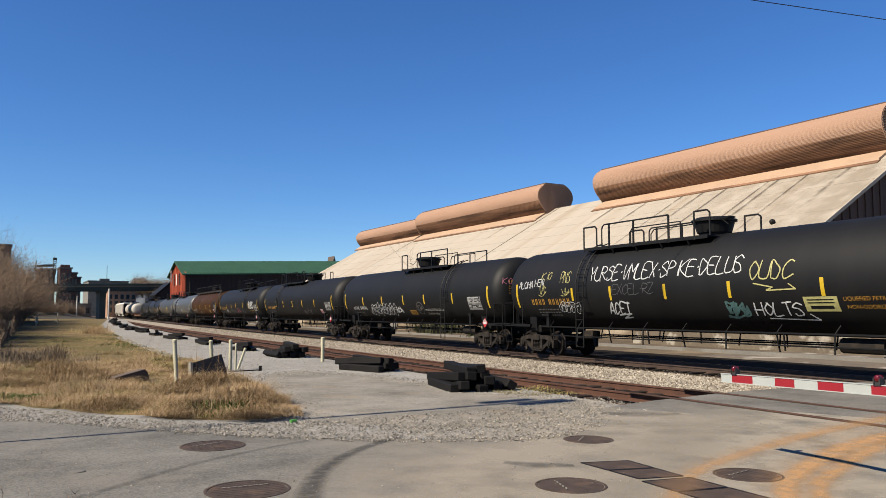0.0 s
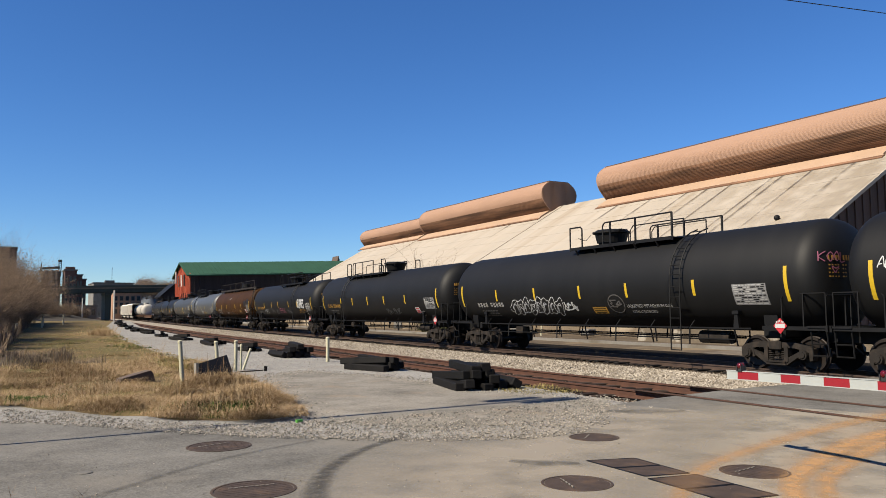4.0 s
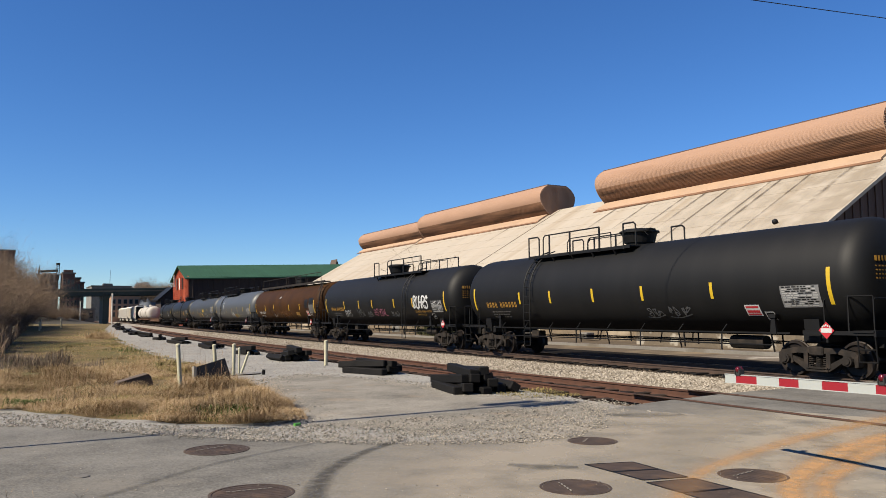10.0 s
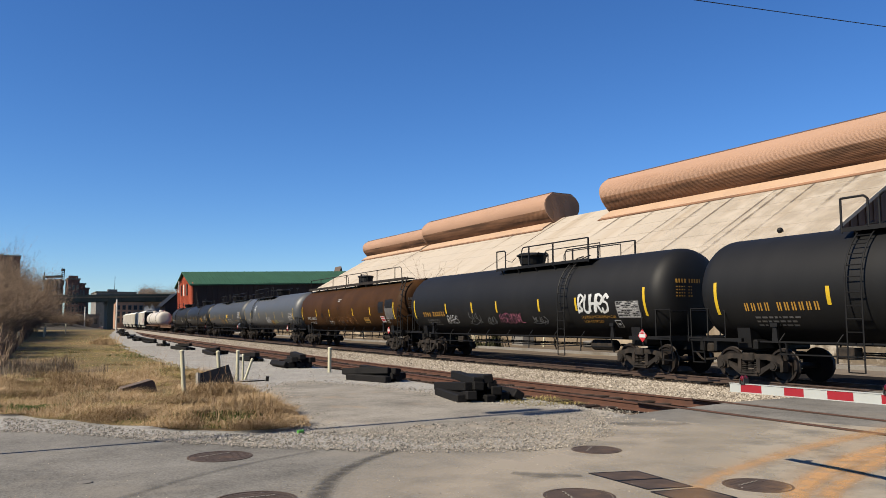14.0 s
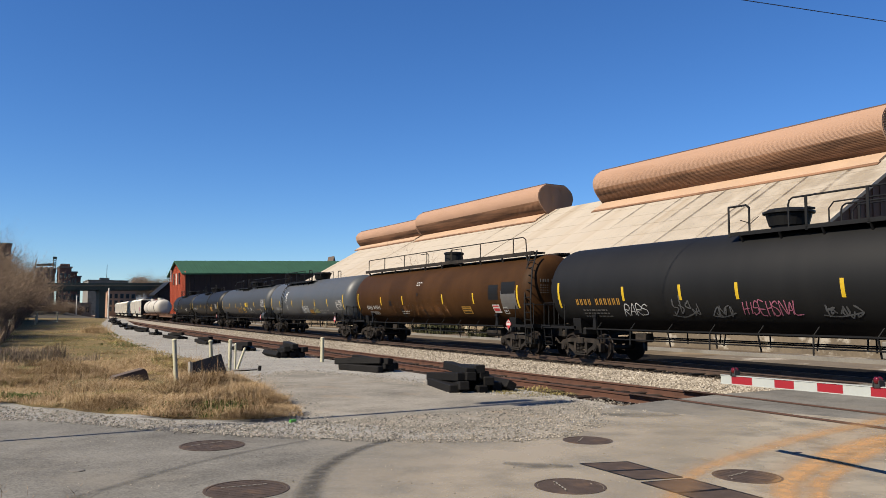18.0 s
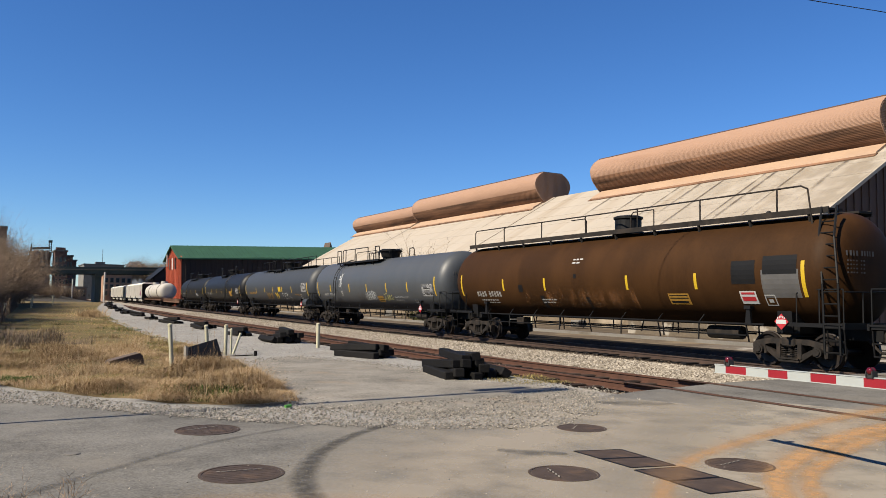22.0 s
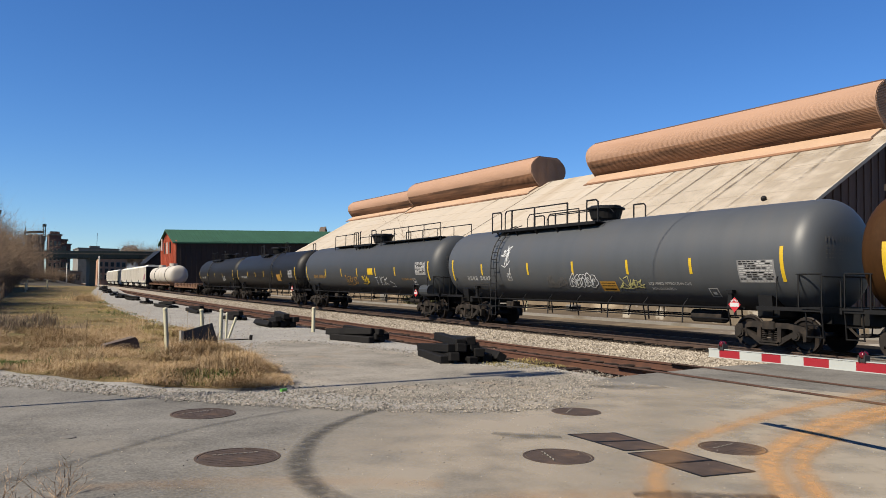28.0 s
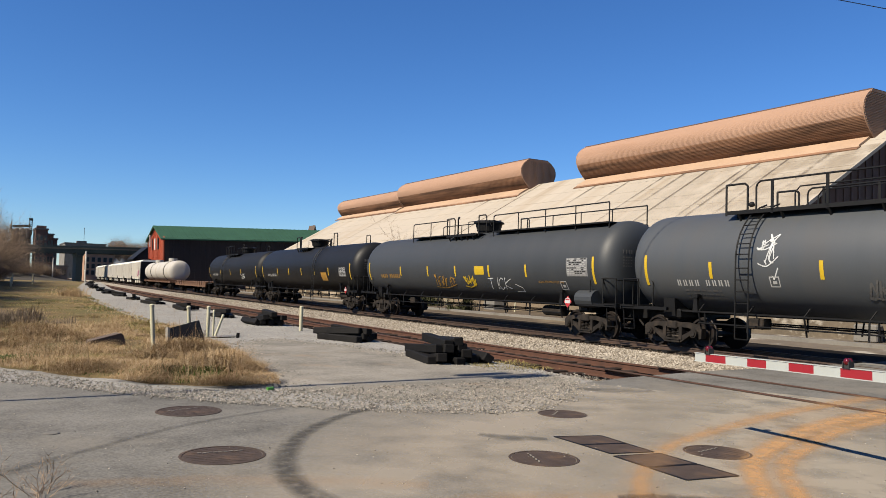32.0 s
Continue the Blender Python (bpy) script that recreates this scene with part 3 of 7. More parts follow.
far_bed = thing("ballast_bed", "dark ballast under the running track, the train's shadow in its colour", "ballast", kind="structure",
                mesh=sweep("ballast_bed", [(0.9, -0.07), (1.7, -0.07), (3.2, -0.1), (6.8, -0.1)], [-30, -10, 5, 11.2] + S_BED[1:], 0.0, lambda s: Z0 - 0.12, M_BALLAST_SHADED, False))
near_side = thing("ballast_bed", "brown grimy ballast on the near half of the running track", "ballast", kind="structure",
                  mesh=sweep("ballast_bed", [(-2.7, -0.12), (-1.75, -0.07), (0.9, -0.07)], [-30, -10, 5, 11.2] + S_BED[1:], 0.0, lambda s: Z0 - 0.12, M_BALLAST_BROWN, False))
near_track = thing("railway_track", "rusty disused track on weathered timber ties", "railway track", kind="structure")
far_track = thing("railway_track", "worn running track on dark timber ties", "railway track", kind="structure")
for lat, tr, mat, top in ((NEAR, near_track, M_RAIL, near_top), (0.0, far_track, M_RAIL_USED, far_top)):
    for side in (-0.752, 0.752):
        part("rail", sweep("rail", RAIL_OUT, S_ALL, lat + side, top, mat), None, tr)
for side in (-0.752, 0.752):
    for off in (-0.085, 0.075):
        part("flangeway", sweep("flangeway", [(-0.045, 0.0), (0.045, 0.0)], [-30, -10, 0, 6, 11.6], NEAR + side + off, lambda s: -0.0095, M_FLANGE, False), None, near_track, "dirt-filled groove beside the rail")
stone_pts = []
for _ in range(30000):
    s = 11.5 + 75 * rng.random() ** 1.6
    lat = -2.4 - 2.8 * rng.random() + rng.normal(0, 0.12)
    x, y, a = along(s, lat)
    stone_pts.append((x, y, -0.095 + float(np.interp(lat, [-5.3, -4.9, -4.2, -3.0, -2.3], [-0.16, -0.1, -0.04, -0.02, -0.12]))))
thing("ballast_stones", "clean white ballast stones between the tracks", "gravel", kind="stuff", mesh=stones("ballast_stones", stone_pts, 0.03, 0.075, M_STONE_W))
for lat_c, cnt, c_hi in ((NEAR, 6500, (0.2604, 0.2108, 0.1612)), (-0.5, 9000, (0.124, 0.0961, 0.0713))):
    rp = []
    for _ in range(cnt):
        s = 11.5 + 50 * rng.random() ** 1.7
        x, y, a = along(s, lat_c + rng.uniform(-1.9, 1.9))
        rp.append((x, y, -0.23))
    thing("track_stones", "rusty brown ballast stones between the ties", "gravel", kind="stuff", mesh=stones("track_stones", rp, 0.02, 0.05, island_material("rusty_stones", (0.0188, 0.0127, 0.0085), [0.72 * q for q in c_hi])))

# ---- the great shed ----
XR, Y0, Y1, ZR = 53.0, 28.6, 117.0, 13.2
SLOPE = 0.573


def roof_z(x):
    return ZR - SLOPE * abs(x - XR)


shed = thing("storage_shed", "long shed with cream roof and terracotta ridge monitors", "industrial building", pose(0, 0, 0))
XE = 35.0
bm = bmesh.new()
prism(bm, [(XE, roof_z(XE)), (XR, ZR), (2 * XR - XE, roof_z(XE)), (2 * XR - XE, roof_z(XE) - 0.25), (XR, ZR - 0.25), (XE, roof_z(XE) - 0.25)], Y0 - 0.5, Y1)
part("roof", bm, M_ROOF, shed)
ROOF_TILT = math.degrees(math.atan(SLOPE))
ROOF_LONG = (XR - XE) / math.cos(math.atan(SLOPE))
def streak_film(name, base, strength):
    """A soot run, soft at both sides and fading down its length."""
    m = bpy.data.materials.new(name)
    m.use_nodes = True
    n, l = m.node_tree.nodes, m.node_tree.links
    b = n["Principled BSDF"]
    b.inputs["Base Color"].default_value, b.inputs["Roughness"].default_value = (*base, 1), 0.9
    co, sep = n.new("ShaderNodeTexCoord"), n.new("ShaderNodeSeparateXYZ")
    l.new(co.outputs["UV"], sep.inputs[0])
    t = n.new("ShaderNodeTexNoise")
    t.inputs["Scale"].default_value, t.inputs["Detail"].default_value = 0.7, 5
    l.new(co.outputs["Object"], t.inputs["Vector"])
    rp = n.new("ShaderNodeMapRange")
    rp.inputs[1].default_value, rp.inputs[2].default_value, rp.inputs[4].default_value = 0.3, 0.6, strength
    l.new(t.outputs[0], rp.inputs[0])
    m1, m2 = n.new("ShaderNodeMath"), n.new("ShaderNodeMath")
    m1.operation = m2.operation = "MULTIPLY"
    l.new(sep.outputs[0], m1.inputs[0])
    l.new(sep.outputs[1], m1.inputs[1])
    l.new(m1.outputs[0], m2.inputs[0])
    l.new(rp.outputs[0], m2.inputs[1])
    l.new(m2.outputs[0], b.inputs["Alpha"])
    return m


M_RUN = streak_film("soot_run", (0.075, 0.056, 0.042), 0.95)
# soot runs down the slope from the monitors, most of them at the near end
for y, u0, u1, wide in ((31.4, 0.6, 1.0, 0.5), (34.6, 0.35, 0.97, 0.3), (37.0, 0.1, 0.97, 0.42), (37.9, 0.3, 0.97, 0.3), (41.8, 0.15, 0.97, 0.36), (44.2, 0.6, 0.97, 0.5), (46.4, 0.35, 0.97, 0.34),
                        (50.6, 0.65, 0.97, 0.5), (55.0, 0.7, 0.97, 0.5), (73.0, 0.75, 0.97, 0.5), (97.1, 0.5, 1.0, 0.5)):
    bm = bmesh.new()
    lay = bm.loops.layers.uv.new()
    rows = []
    for k in range(9):
        x = XE + (XR - 2.3 - XE) * (u0 + (u1 - u0) * k / 8)
        rows.append([(bm.verts.new((x, y + 0.5 * wide * c, roof_z(x) + 0.045)), 1.0 - abs(c), min(1.0, k / 6)) for c in (-1, 0, 1)])
    for a, b in zip(rows[:-1], rows[1:]):
        for k in (0, 1):
            f = bm.faces.new((a[k][0], a[k + 1][0], b[k + 1][0], b[k][0]))
            for lp, q in zip(f.loops, (a[k], a[k + 1], b[k + 1], b[k])):
                lp[lay].uv = q[1:]
    part("soot_run", mesh_of("soot_run", bm, M_RUN), None, shed, "dark soot run down the roof sheets")
M_STAIN = streak_film("roof_stain", (0.19, 0.148, 0.1), 0.42)
bm = bmesh.new()
lay = bm.loops.layers.uv.new()
rows = []
for k in range(9):
    x = XE + 0.1 + (XR - 2.4 - XE) * k / 8
    rows.append([(bm.verts.new((x, Y0 - 0.45 + 24 * c, roof_z(x) + 0.035)), 1.0 - c, 0.45 + 0.55 * k / 8) for c in (0.0, 0.3, 0.6, 1.0)])
for a, b in zip(rows[:-1], rows[1:]):
    for k in range(3):
        f = bm.faces.new((a[k][0], a[k + 1][0], b[k + 1][0], b[k][0]))
        for lp, q in zip(f.loops, (a[k], a[k + 1], b[k + 1], b[k])):
            lp[lay].uv = q[1:]
part("roof_stain", mesh_of("roof_stain", bm, M_STAIN), None, shed, "tan staining at the gable end of the roof")
bm = bmesh.new()
box(bm, (ROOF_LONG * 0.85, 0.07, 0.04), ((XE + XR) / 2 + 1.5, 66.8, roof_z((XE + XR) / 2 + 1.5) + 0.02), (0, -ROOF_TILT, 0))
part("roof_seam", bm, M_SEAM, shed)
bm = bmesh.new()
vx, vy = 42.7, 32.1
rod(bm, (vx, vy, roof_z(vx) - 0.1), (vx, vy, roof_z(vx) + 0.12), 0.09, 8)
bmesh.ops.create_uvsphere(bm, u_segments=12, v_segments=8, radius=0.19, matrix=pose(vx, vy, roof_z(vx) + 0.15))
part("roof_vent", bm, M_BLACKSTEEL, shed, "small dark round roof vent")
# lapped rows of sheets along the slope, each a little proud of the row below
rr = random.Random(3)
for i in range(9):
    u = (i + 0.6) / 9.4
    y = Y0 - 0.4
    while y < Y1 - 1:
        long = min(rr.uniform(9, 21), Y1 - y)
        x = XE + (XR - XE) * u + rr.uniform(-0.06, 0.06)
        bm = bmesh.new()
        box(bm, (0.12, long - 0.05, 0.02), (x, y + long / 2, roof_z(x) + 0.005), (0, -ROOF_TILT, rr.uniform(-0.12, 0.12)))
        part("roof_lap", bm, M_ROOF, shed)
        y += long
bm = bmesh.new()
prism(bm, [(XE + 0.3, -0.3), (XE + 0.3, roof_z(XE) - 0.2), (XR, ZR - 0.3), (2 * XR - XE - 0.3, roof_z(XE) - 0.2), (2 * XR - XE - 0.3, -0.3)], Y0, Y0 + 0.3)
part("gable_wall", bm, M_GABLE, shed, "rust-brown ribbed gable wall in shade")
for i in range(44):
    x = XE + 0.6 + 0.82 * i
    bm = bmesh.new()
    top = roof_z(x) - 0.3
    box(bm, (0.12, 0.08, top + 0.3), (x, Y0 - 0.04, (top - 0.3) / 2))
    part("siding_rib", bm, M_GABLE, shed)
bm = bmesh.new()
prism(bm, [(XE + 0.3, -0.3), (XE + 0.3, roof_z(XE) - 0.2), (XR, ZR - 0.3), (2 * XR - XE - 0.3, roof_z(XE) - 0.2), (2 * XR - XE - 0.3, -0.3)], Y1 - 0.5, Y1 - 0.2)
part("gable_wall", bm, M_GABLE, shed)
bm = bmesh.new()
box(bm, (0.3, Y1 - Y0 - 1, roof_z(XE)), (XE + 0.5, (Y0 + Y1) / 2, roof_z(XE) / 2 - 0.2))
part("side_wall", bm, M_WALLDIRTY, shed)

KNOTS = [(52.2, 12.36), (51.5, 12.95), (50.86, 13.7), (50.6, 14.4), (50.7, 15.0), (51.1, 15.5), (51.7, 15.9)]


def rounded(knots, steps):
    """A smooth line through the knots."""
    P = [Vector(k) for k in knots]
    line = []
    for i in range(len(P) - 1):
        a, b, c, d = P[max(i - 1, 0)], P[i], P[i + 1], P[min(i + 2, len(P) - 1)]
        for k in range(steps):
            u = k / steps
            line.append(tuple(0.5 * (2 * b + (c - a) * u + (2 * a - 5 * b + 4 * c - d) * u * u + (3 * b - a - 3 * c + d) * u ** 3)))
    return line + [knots[-1]]


SIDE = rounded(KNOTS, 4)
MON = SIDE + [(106 - x, z) for x, z in SIDE[::-1]]


def ribbed(p, q, pitch=0.12, deep=0.011):
    """Points from p to q with rolled ribs that stand out on the left of the way."""
    n = max(2, int(math.dist(p, q) / pitch)) * 4
    nx, nz = (q[1] - p[1]) / math.dist(p, q), -(q[0] - p[0]) / math.dist(p, q)
    out = []
    for i in range(n):
        u, w = i / n, (0.0, 0.7, 1.0, 0.7)[i % 4] * deep
        out.append((p[0] + (q[0] - p[0]) * u - nx * w, p[1] + (q[1] - p[1]) * u - nz * w))
    return out
RIB_LINE = []
for p_, q_ in zip(SIDE[:-1], SIDE[1:]):
    RIB_LINE += ribbed(p_, q_, 0.1, 0.013)
RIB_LINE.append(SIDE[-1])
for lo, hi, k in ((Y0 + 0.8, 58.4, 1.0), (67.6, 96.6, 1.0), (97.4, 119.0, 0.8)):
    def sized(x, z):
        return 53 + (x - 53) * k, 12.36 + (z - 12.36) * k
    bm = bmesh.new()
    prism(bm, [sized(x, z) for x, z in MON], lo, hi)
    mon = part("ridge_monitor", bm, M_TERRACOTTA, shed, "terracotta corrugated ridge monitor")
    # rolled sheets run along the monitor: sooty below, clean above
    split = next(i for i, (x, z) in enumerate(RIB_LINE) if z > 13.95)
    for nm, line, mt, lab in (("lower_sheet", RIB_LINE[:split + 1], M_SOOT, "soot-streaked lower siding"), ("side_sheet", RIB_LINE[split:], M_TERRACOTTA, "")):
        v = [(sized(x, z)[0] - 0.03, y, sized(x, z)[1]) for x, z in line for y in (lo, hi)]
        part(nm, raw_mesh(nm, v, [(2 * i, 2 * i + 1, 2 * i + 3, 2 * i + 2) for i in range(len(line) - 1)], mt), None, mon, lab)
    for y in (lo - 0.03, hi + 0.03):
        bm = bmesh.new()
        prism(bm, [sized(53 + (x - 53) * 1.02, 14.3 + (z - 14.3) * 1.02) for x, z in MON], y - 0.04, y + 0.04)
        part("end_cap", bm, M_TERRACOTTA, mon)
    bm = bmesh.new()
    for i in range(30):
        z = 12.5 + 3.35 * i / 30
        w = float(np.interp(z, [q for p, q in SIDE], [53 - p for p, q in SIDE])) - 0.05
        box(bm, (2 * w * k, 0.05, 0.05), (53, lo - 0.08, sized(0, z)[1]))
    part("cap_rib", bm, M_TERRACOTTA, mon)
    bm = bmesh.new()
    box(bm, (2.6 * k + 0.05, hi - lo, 0.1), (53, (lo + hi) / 2, sized(0, 15.95)[1]))
    part("ridge_flashing", bm, M_GABLE, mon)
    bm = bmesh.new()
    x0 = 53 - 2.55 * k
    x1 = 53 - 0.4 * k
    prism(bm, [(x0, roof_z(x0) - 0.05), (x0 + 0.05, roof_z(x0) + 0.22), (x1, roof_z(x1) + 0.2), (106 - x1, roof_z(x1) + 0.2), (106 - x0 - 0.05, roof_z(x0) + 0.22), (106 - x0, roof_z(x0) - 0.05)], lo + 0.2, hi - 0.2)
    part("skirt", bm, M_SKIRT, mon, "pale terracotta flashing band below the monitor")
    # a darker strip along the band's foot, in the lower siding's colour
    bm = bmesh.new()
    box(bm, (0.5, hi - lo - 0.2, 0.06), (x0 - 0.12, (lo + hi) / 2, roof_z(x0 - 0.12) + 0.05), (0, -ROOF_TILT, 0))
    part("foot_flashing", bm, M_SOOT, mon, "darker strip at the foot of the flashing")

# ---- red barn ----
XG, YB0, YB1 = 32.5, 164.0, 180.0
barn = thing("barn", "faded red barn with a green metal roof", "warehouse", pose(XG, YB0, 0, 0, -2.0, 0) @ pose(-XG, -YB0, 0))
EAVE, PEAK = 9.75, 12.6
bm = bmesh.new()
prism(bm, [(YB0, -0.3), (YB0, EAVE), ((YB0 + YB1) / 2, PEAK - 0.2), (YB1, EAVE), (YB1, -0.3)], XG, XG + 0.3, "yz")
part("gable_wall", bm, M_BARN_RED, barn, "sunlit faded red board gable")
for i in range(18):
    y = YB0 + 0.3 + 0.9 * i
    top = EAVE + (PEAK - EAVE) * (1 - abs(y - (YB0 + YB1) / 2) / 8) - 0.3
    bm = bmesh.new()
    box(bm, (0.12, 0.16, top), (XG - 0.05, y, top / 2))
    part("batten", bm, M_BARN_RED, barn)
for dy in (-3, 0, 3):
    bm = bmesh.new()
    box(bm, (0.2, 0.9, 2.4), (XG - 0.1, (YB0 + YB1) / 2 + dy, 8.6))
    part("louvre", bm, M_TRIM if dy == 0 else M_BARN_DARK, barn)
# side boards and battens are coloured dark to hold the wall's shade
bm = bmesh.new()
box(bm, (44, 0.3, EAVE + 2.0), (XG + 22.2, YB0 + 0.15, EAVE / 2 - 1.0))
part("side_wall", bm, M_BARN_DARK, barn, "board side with its shade put into a dark brown")
for i in range(40):
    bm = bmesh.new()
    box(bm, (0.2, 0.12, EAVE - 0.4), (XG + 1 + 1.08 * i, YB0 - 0.05, EAVE / 2 - 0.3))
    part("batten", bm, M_BARN_DARK, barn)
for k, sgn in enumerate((-1, 1)):
    bm = bmesh.new()
    mid = (YB0 + YB1) / 2
    prism(bm, [(mid, PEAK), (mid + sgn * 8.6, EAVE - 0.24), (mid + sgn * 8.6, EAVE - 0.5), (mid, PEAK - 0.26)], XG - 0.6, XG + 46, "yz")
    rf = part("roof", bm, M_BARN_ROOF, barn, "green standing-seam metal roof")
    if sgn < 0:
        for i in range(47):
            bm = bmesh.new()
            box(bm, (0.05, 9.2, 0.05), (XG + i, mid - 4.3, (PEAK + EAVE - 0.24) / 2 + 0.04), (math.degrees(math.atan((PEAK - EAVE + 0.24) / 8.6)), 0, 0))
            part("standing_seam", bm, M_BARN_ROOF, rf)
bm = bmesh.new()
box(bm, (0.25, 0.3, 2.6), (XG - 0.75, YB1 - 5.5, 9.4), (0, 0, 0))
part("vent_pipe", bm, M_TRIM, barn)
bm = bmesh.new()
prism(bm, [(68.9, 12.0), (69.8, 15.4), (70.7, 12.0)], 176, 180)
gb = thing("gabled_house", "small brown gabled roof behind the barn", "house", mesh=mesh_of("gabled_house", bm, M_WOOD))
bm = bmesh.new()
box(bm, (1.6, 3.8, 13), (69.8, 178, 5.5))
part("wall", bm, M_WOOD, gb)

# ---- bridge ----
bridge = thing("road_bridge", "dark green steel girder road bridge on concrete piers", "bridge")
bx0, bx1, by = -60.0, 62.0, 222.0


def deck_z(x):
    return 7.25 + 0.022 * (x - 20)


for dy in (0, 10):
    bm = bmesh.new()
    prism(bm, [(bx0, deck_z(bx0)), (bx1, deck_z(bx1)), (bx1, deck_z(bx1) + 1.25), (bx0, deck_z(bx0) + 1.25)], by + dy, by + dy + 0.5)
    gir = part("girder", bm, M_GIRDER, bridge)
    bm = bmesh.new()
    box(bm, (0.15, 0.2, 1.15))
    stiff = mesh_of("stiffener", bm, M_GIRDER)
    for i in range(40):
        x = bx0 + 3 * i + 1
        part("stiffener", stiff, None, gir, "", pose(x, by + dy - 0.1, deck_z(x) + 0.62))
bm = bmesh.new()
prism(bm, [(bx0, deck_z(bx0) + 1.0), (bx1, deck_z(bx1) + 1.0), (bx1, deck_z(bx1) + 1.4), (bx0, deck_z(bx0) + 1.4)], by - 0.2, by + 10.9)
part("deck", bm, M_PIER, bridge)
for dy in (-0.5, 11):
    bm = bmesh.new()
    prism(bm, [(bx0, deck_z(bx0) + 1.3), (bx1, deck_z(bx1) + 1.3), (bx1, deck_z(bx1) + 1.85), (bx0, deck_z(bx0) + 1.85)], by + dy, by + dy + 0.25)
    part("parapet", bm, M_GIRDER, bridge)
for px in (-22.0, 3.5, 22.8, 48.0):
    bm = bmesh.new()
    box(bm, (1.5, 9, deck_z(px) + 0.5), (px, by + 5.5, deck_z(px) / 2 - 0.25))
    box(bm, (1.8, 11, 0.5), (px, by + 5.5, deck_z(px) - 0.4))
    part("pier", bm, M_GIRDER if px == 22.8 else M_PIER, bridge)
bm = bmesh.new()
rod(bm, (24.1, by - 1, -0.3), (24.1, by - 1, deck_z(24) + 0.5), 0.2, 8)
part("drain_pipe", bm, M_TRIM, bridge)

# ---- the train ----
CACHE = {}


def cached(key, make):
    if key not in CACHE:
        CACHE[key] = make()
    return CACHE[key]


R, ZC, RAILZ = 1.54, 2.57, Z0


def on_tank(x, a, lift=0.006, r=R, zc=ZC):
    """A place on the tank's near side: x along it, a metres of arc above its middle."""
    t = a / r
    return (x, -(r + lift) * math.cos(t), zc + (r + lift) * math.sin(t))


def patch(rects, mat, name, lift=0.006, r=R):
    """Flat marks of (x0, x1, a0, a1) that lie on the tank's skin."""
    verts, faces = [], []
    for x0, x1, a0, a1 in rects:
        k = max(1, int(abs(a1 - a0) / 0.12))
        b = len(verts)
        for i in range(k + 1):
            a = a0 + (a1 - a0) * i / k
            verts += [on_tank(x0, a, lift, r), on_tank(x1, a, lift, r)]
        for i in range(k):
            q = b + 2 * i
            faces.append((q, q + 1, q + 3, q + 2))
    return raw_mesh(name, verts, faces, mat)


def strokes(lines, mat, name, width=0.05, r=R):
    """Sprayed lines of (x, a) places on the tank's skin."""
    verts, faces = [], []
    for j, line in enumerate(lines):
        for p, q in zip(line[:-1], line[1:]):
            d = Vector((q[0] - p[0], q[1] - p[1]))
            if d.length < 1e-4:
                continue
            n = Vector((-d.y, d.x)).normalized() * width / 2
            e = d.normalized() * width * 0.35
            b = len(verts)
            for c in ((p[0] - e.x + n.x, p[1] - e.y + n.y), (p[0] - e.x - n.x, p[1] - e.y - n.y), (q[0] + e.x - n.x, q[1] + e.y - n.y), (q[0] + e.x + n.x, q[1] + e.y + n.y)):
                verts.append(on_tank(c[0], c[1], 0.009 + 0.0008 * (len(verts) % 7), r))
            faces.append((b, b + 1, b + 2, b + 3))
    return raw_mesh(name, verts, faces, mat)


def characters(x, a, count, w, h, seed, gap=0.35, space=()):
    """Plain bars in the rhythm of a row of characters."""
    out = []
    for i in range(count):
        if i in space:
            x += w * (1 + gap) * 0.8
        out += [(x, x + w * 0.27, a, a + h * 0.9), (x + w * 0.5, x + w * 0.77, a, a + h * 0.9)]
        x += w * (1 + gap)
    return out


# single-stroke signs on a grid of 0-4 across and 0-6 up
SIGNS = {"A": "0026 40|1232", "B": "0006 45 13 31 00", "C": "45 26 03 10 41", "D": "0006 25 43 20 00", "E": "4606 00 40|0333", "F": "4606 00|0333", "G": "45 26 03 10 42 33",
         "H": "0006|4046|0343", "I": "2026", "K": "0006|4603 40", "L": "0600 40", "M": "0006 23 46 40", "N": "0006 40 46", "O": "2603 20 43 26", "P": "0006 45 33 03", "R": "0006 45 33 03 40",
         "S": "45 26 04 33 41 10 01", "T": "0646|2620", "U": "0601 20 41 46", "V": "0620 46", "W": "0610 24 30 46", "X": "0046|0640", "Y": "0623 46|2320", "Z": "0646 00 40", "J": "3631 10 01"}


def curved(line, steps=4):
    P = [Vector(q) for q in line]
    out = []
    for i in range(len(P) - 1):
        a, b, c, d = P[max(i - 1, 0)], P[i], P[i + 1], P[min(i + 2, len(P) - 1)]
        for k in range(steps):
            u = k / steps
            q = 0.5 * (2 * b + (c - a) * u + (2 * a - 5 * b + 4 * c - d) * u * u + (3 * b - a - 3 * c + d) * u ** 3)
            out.append((q.x, q.y))
    return out + [tuple(line[-1])]


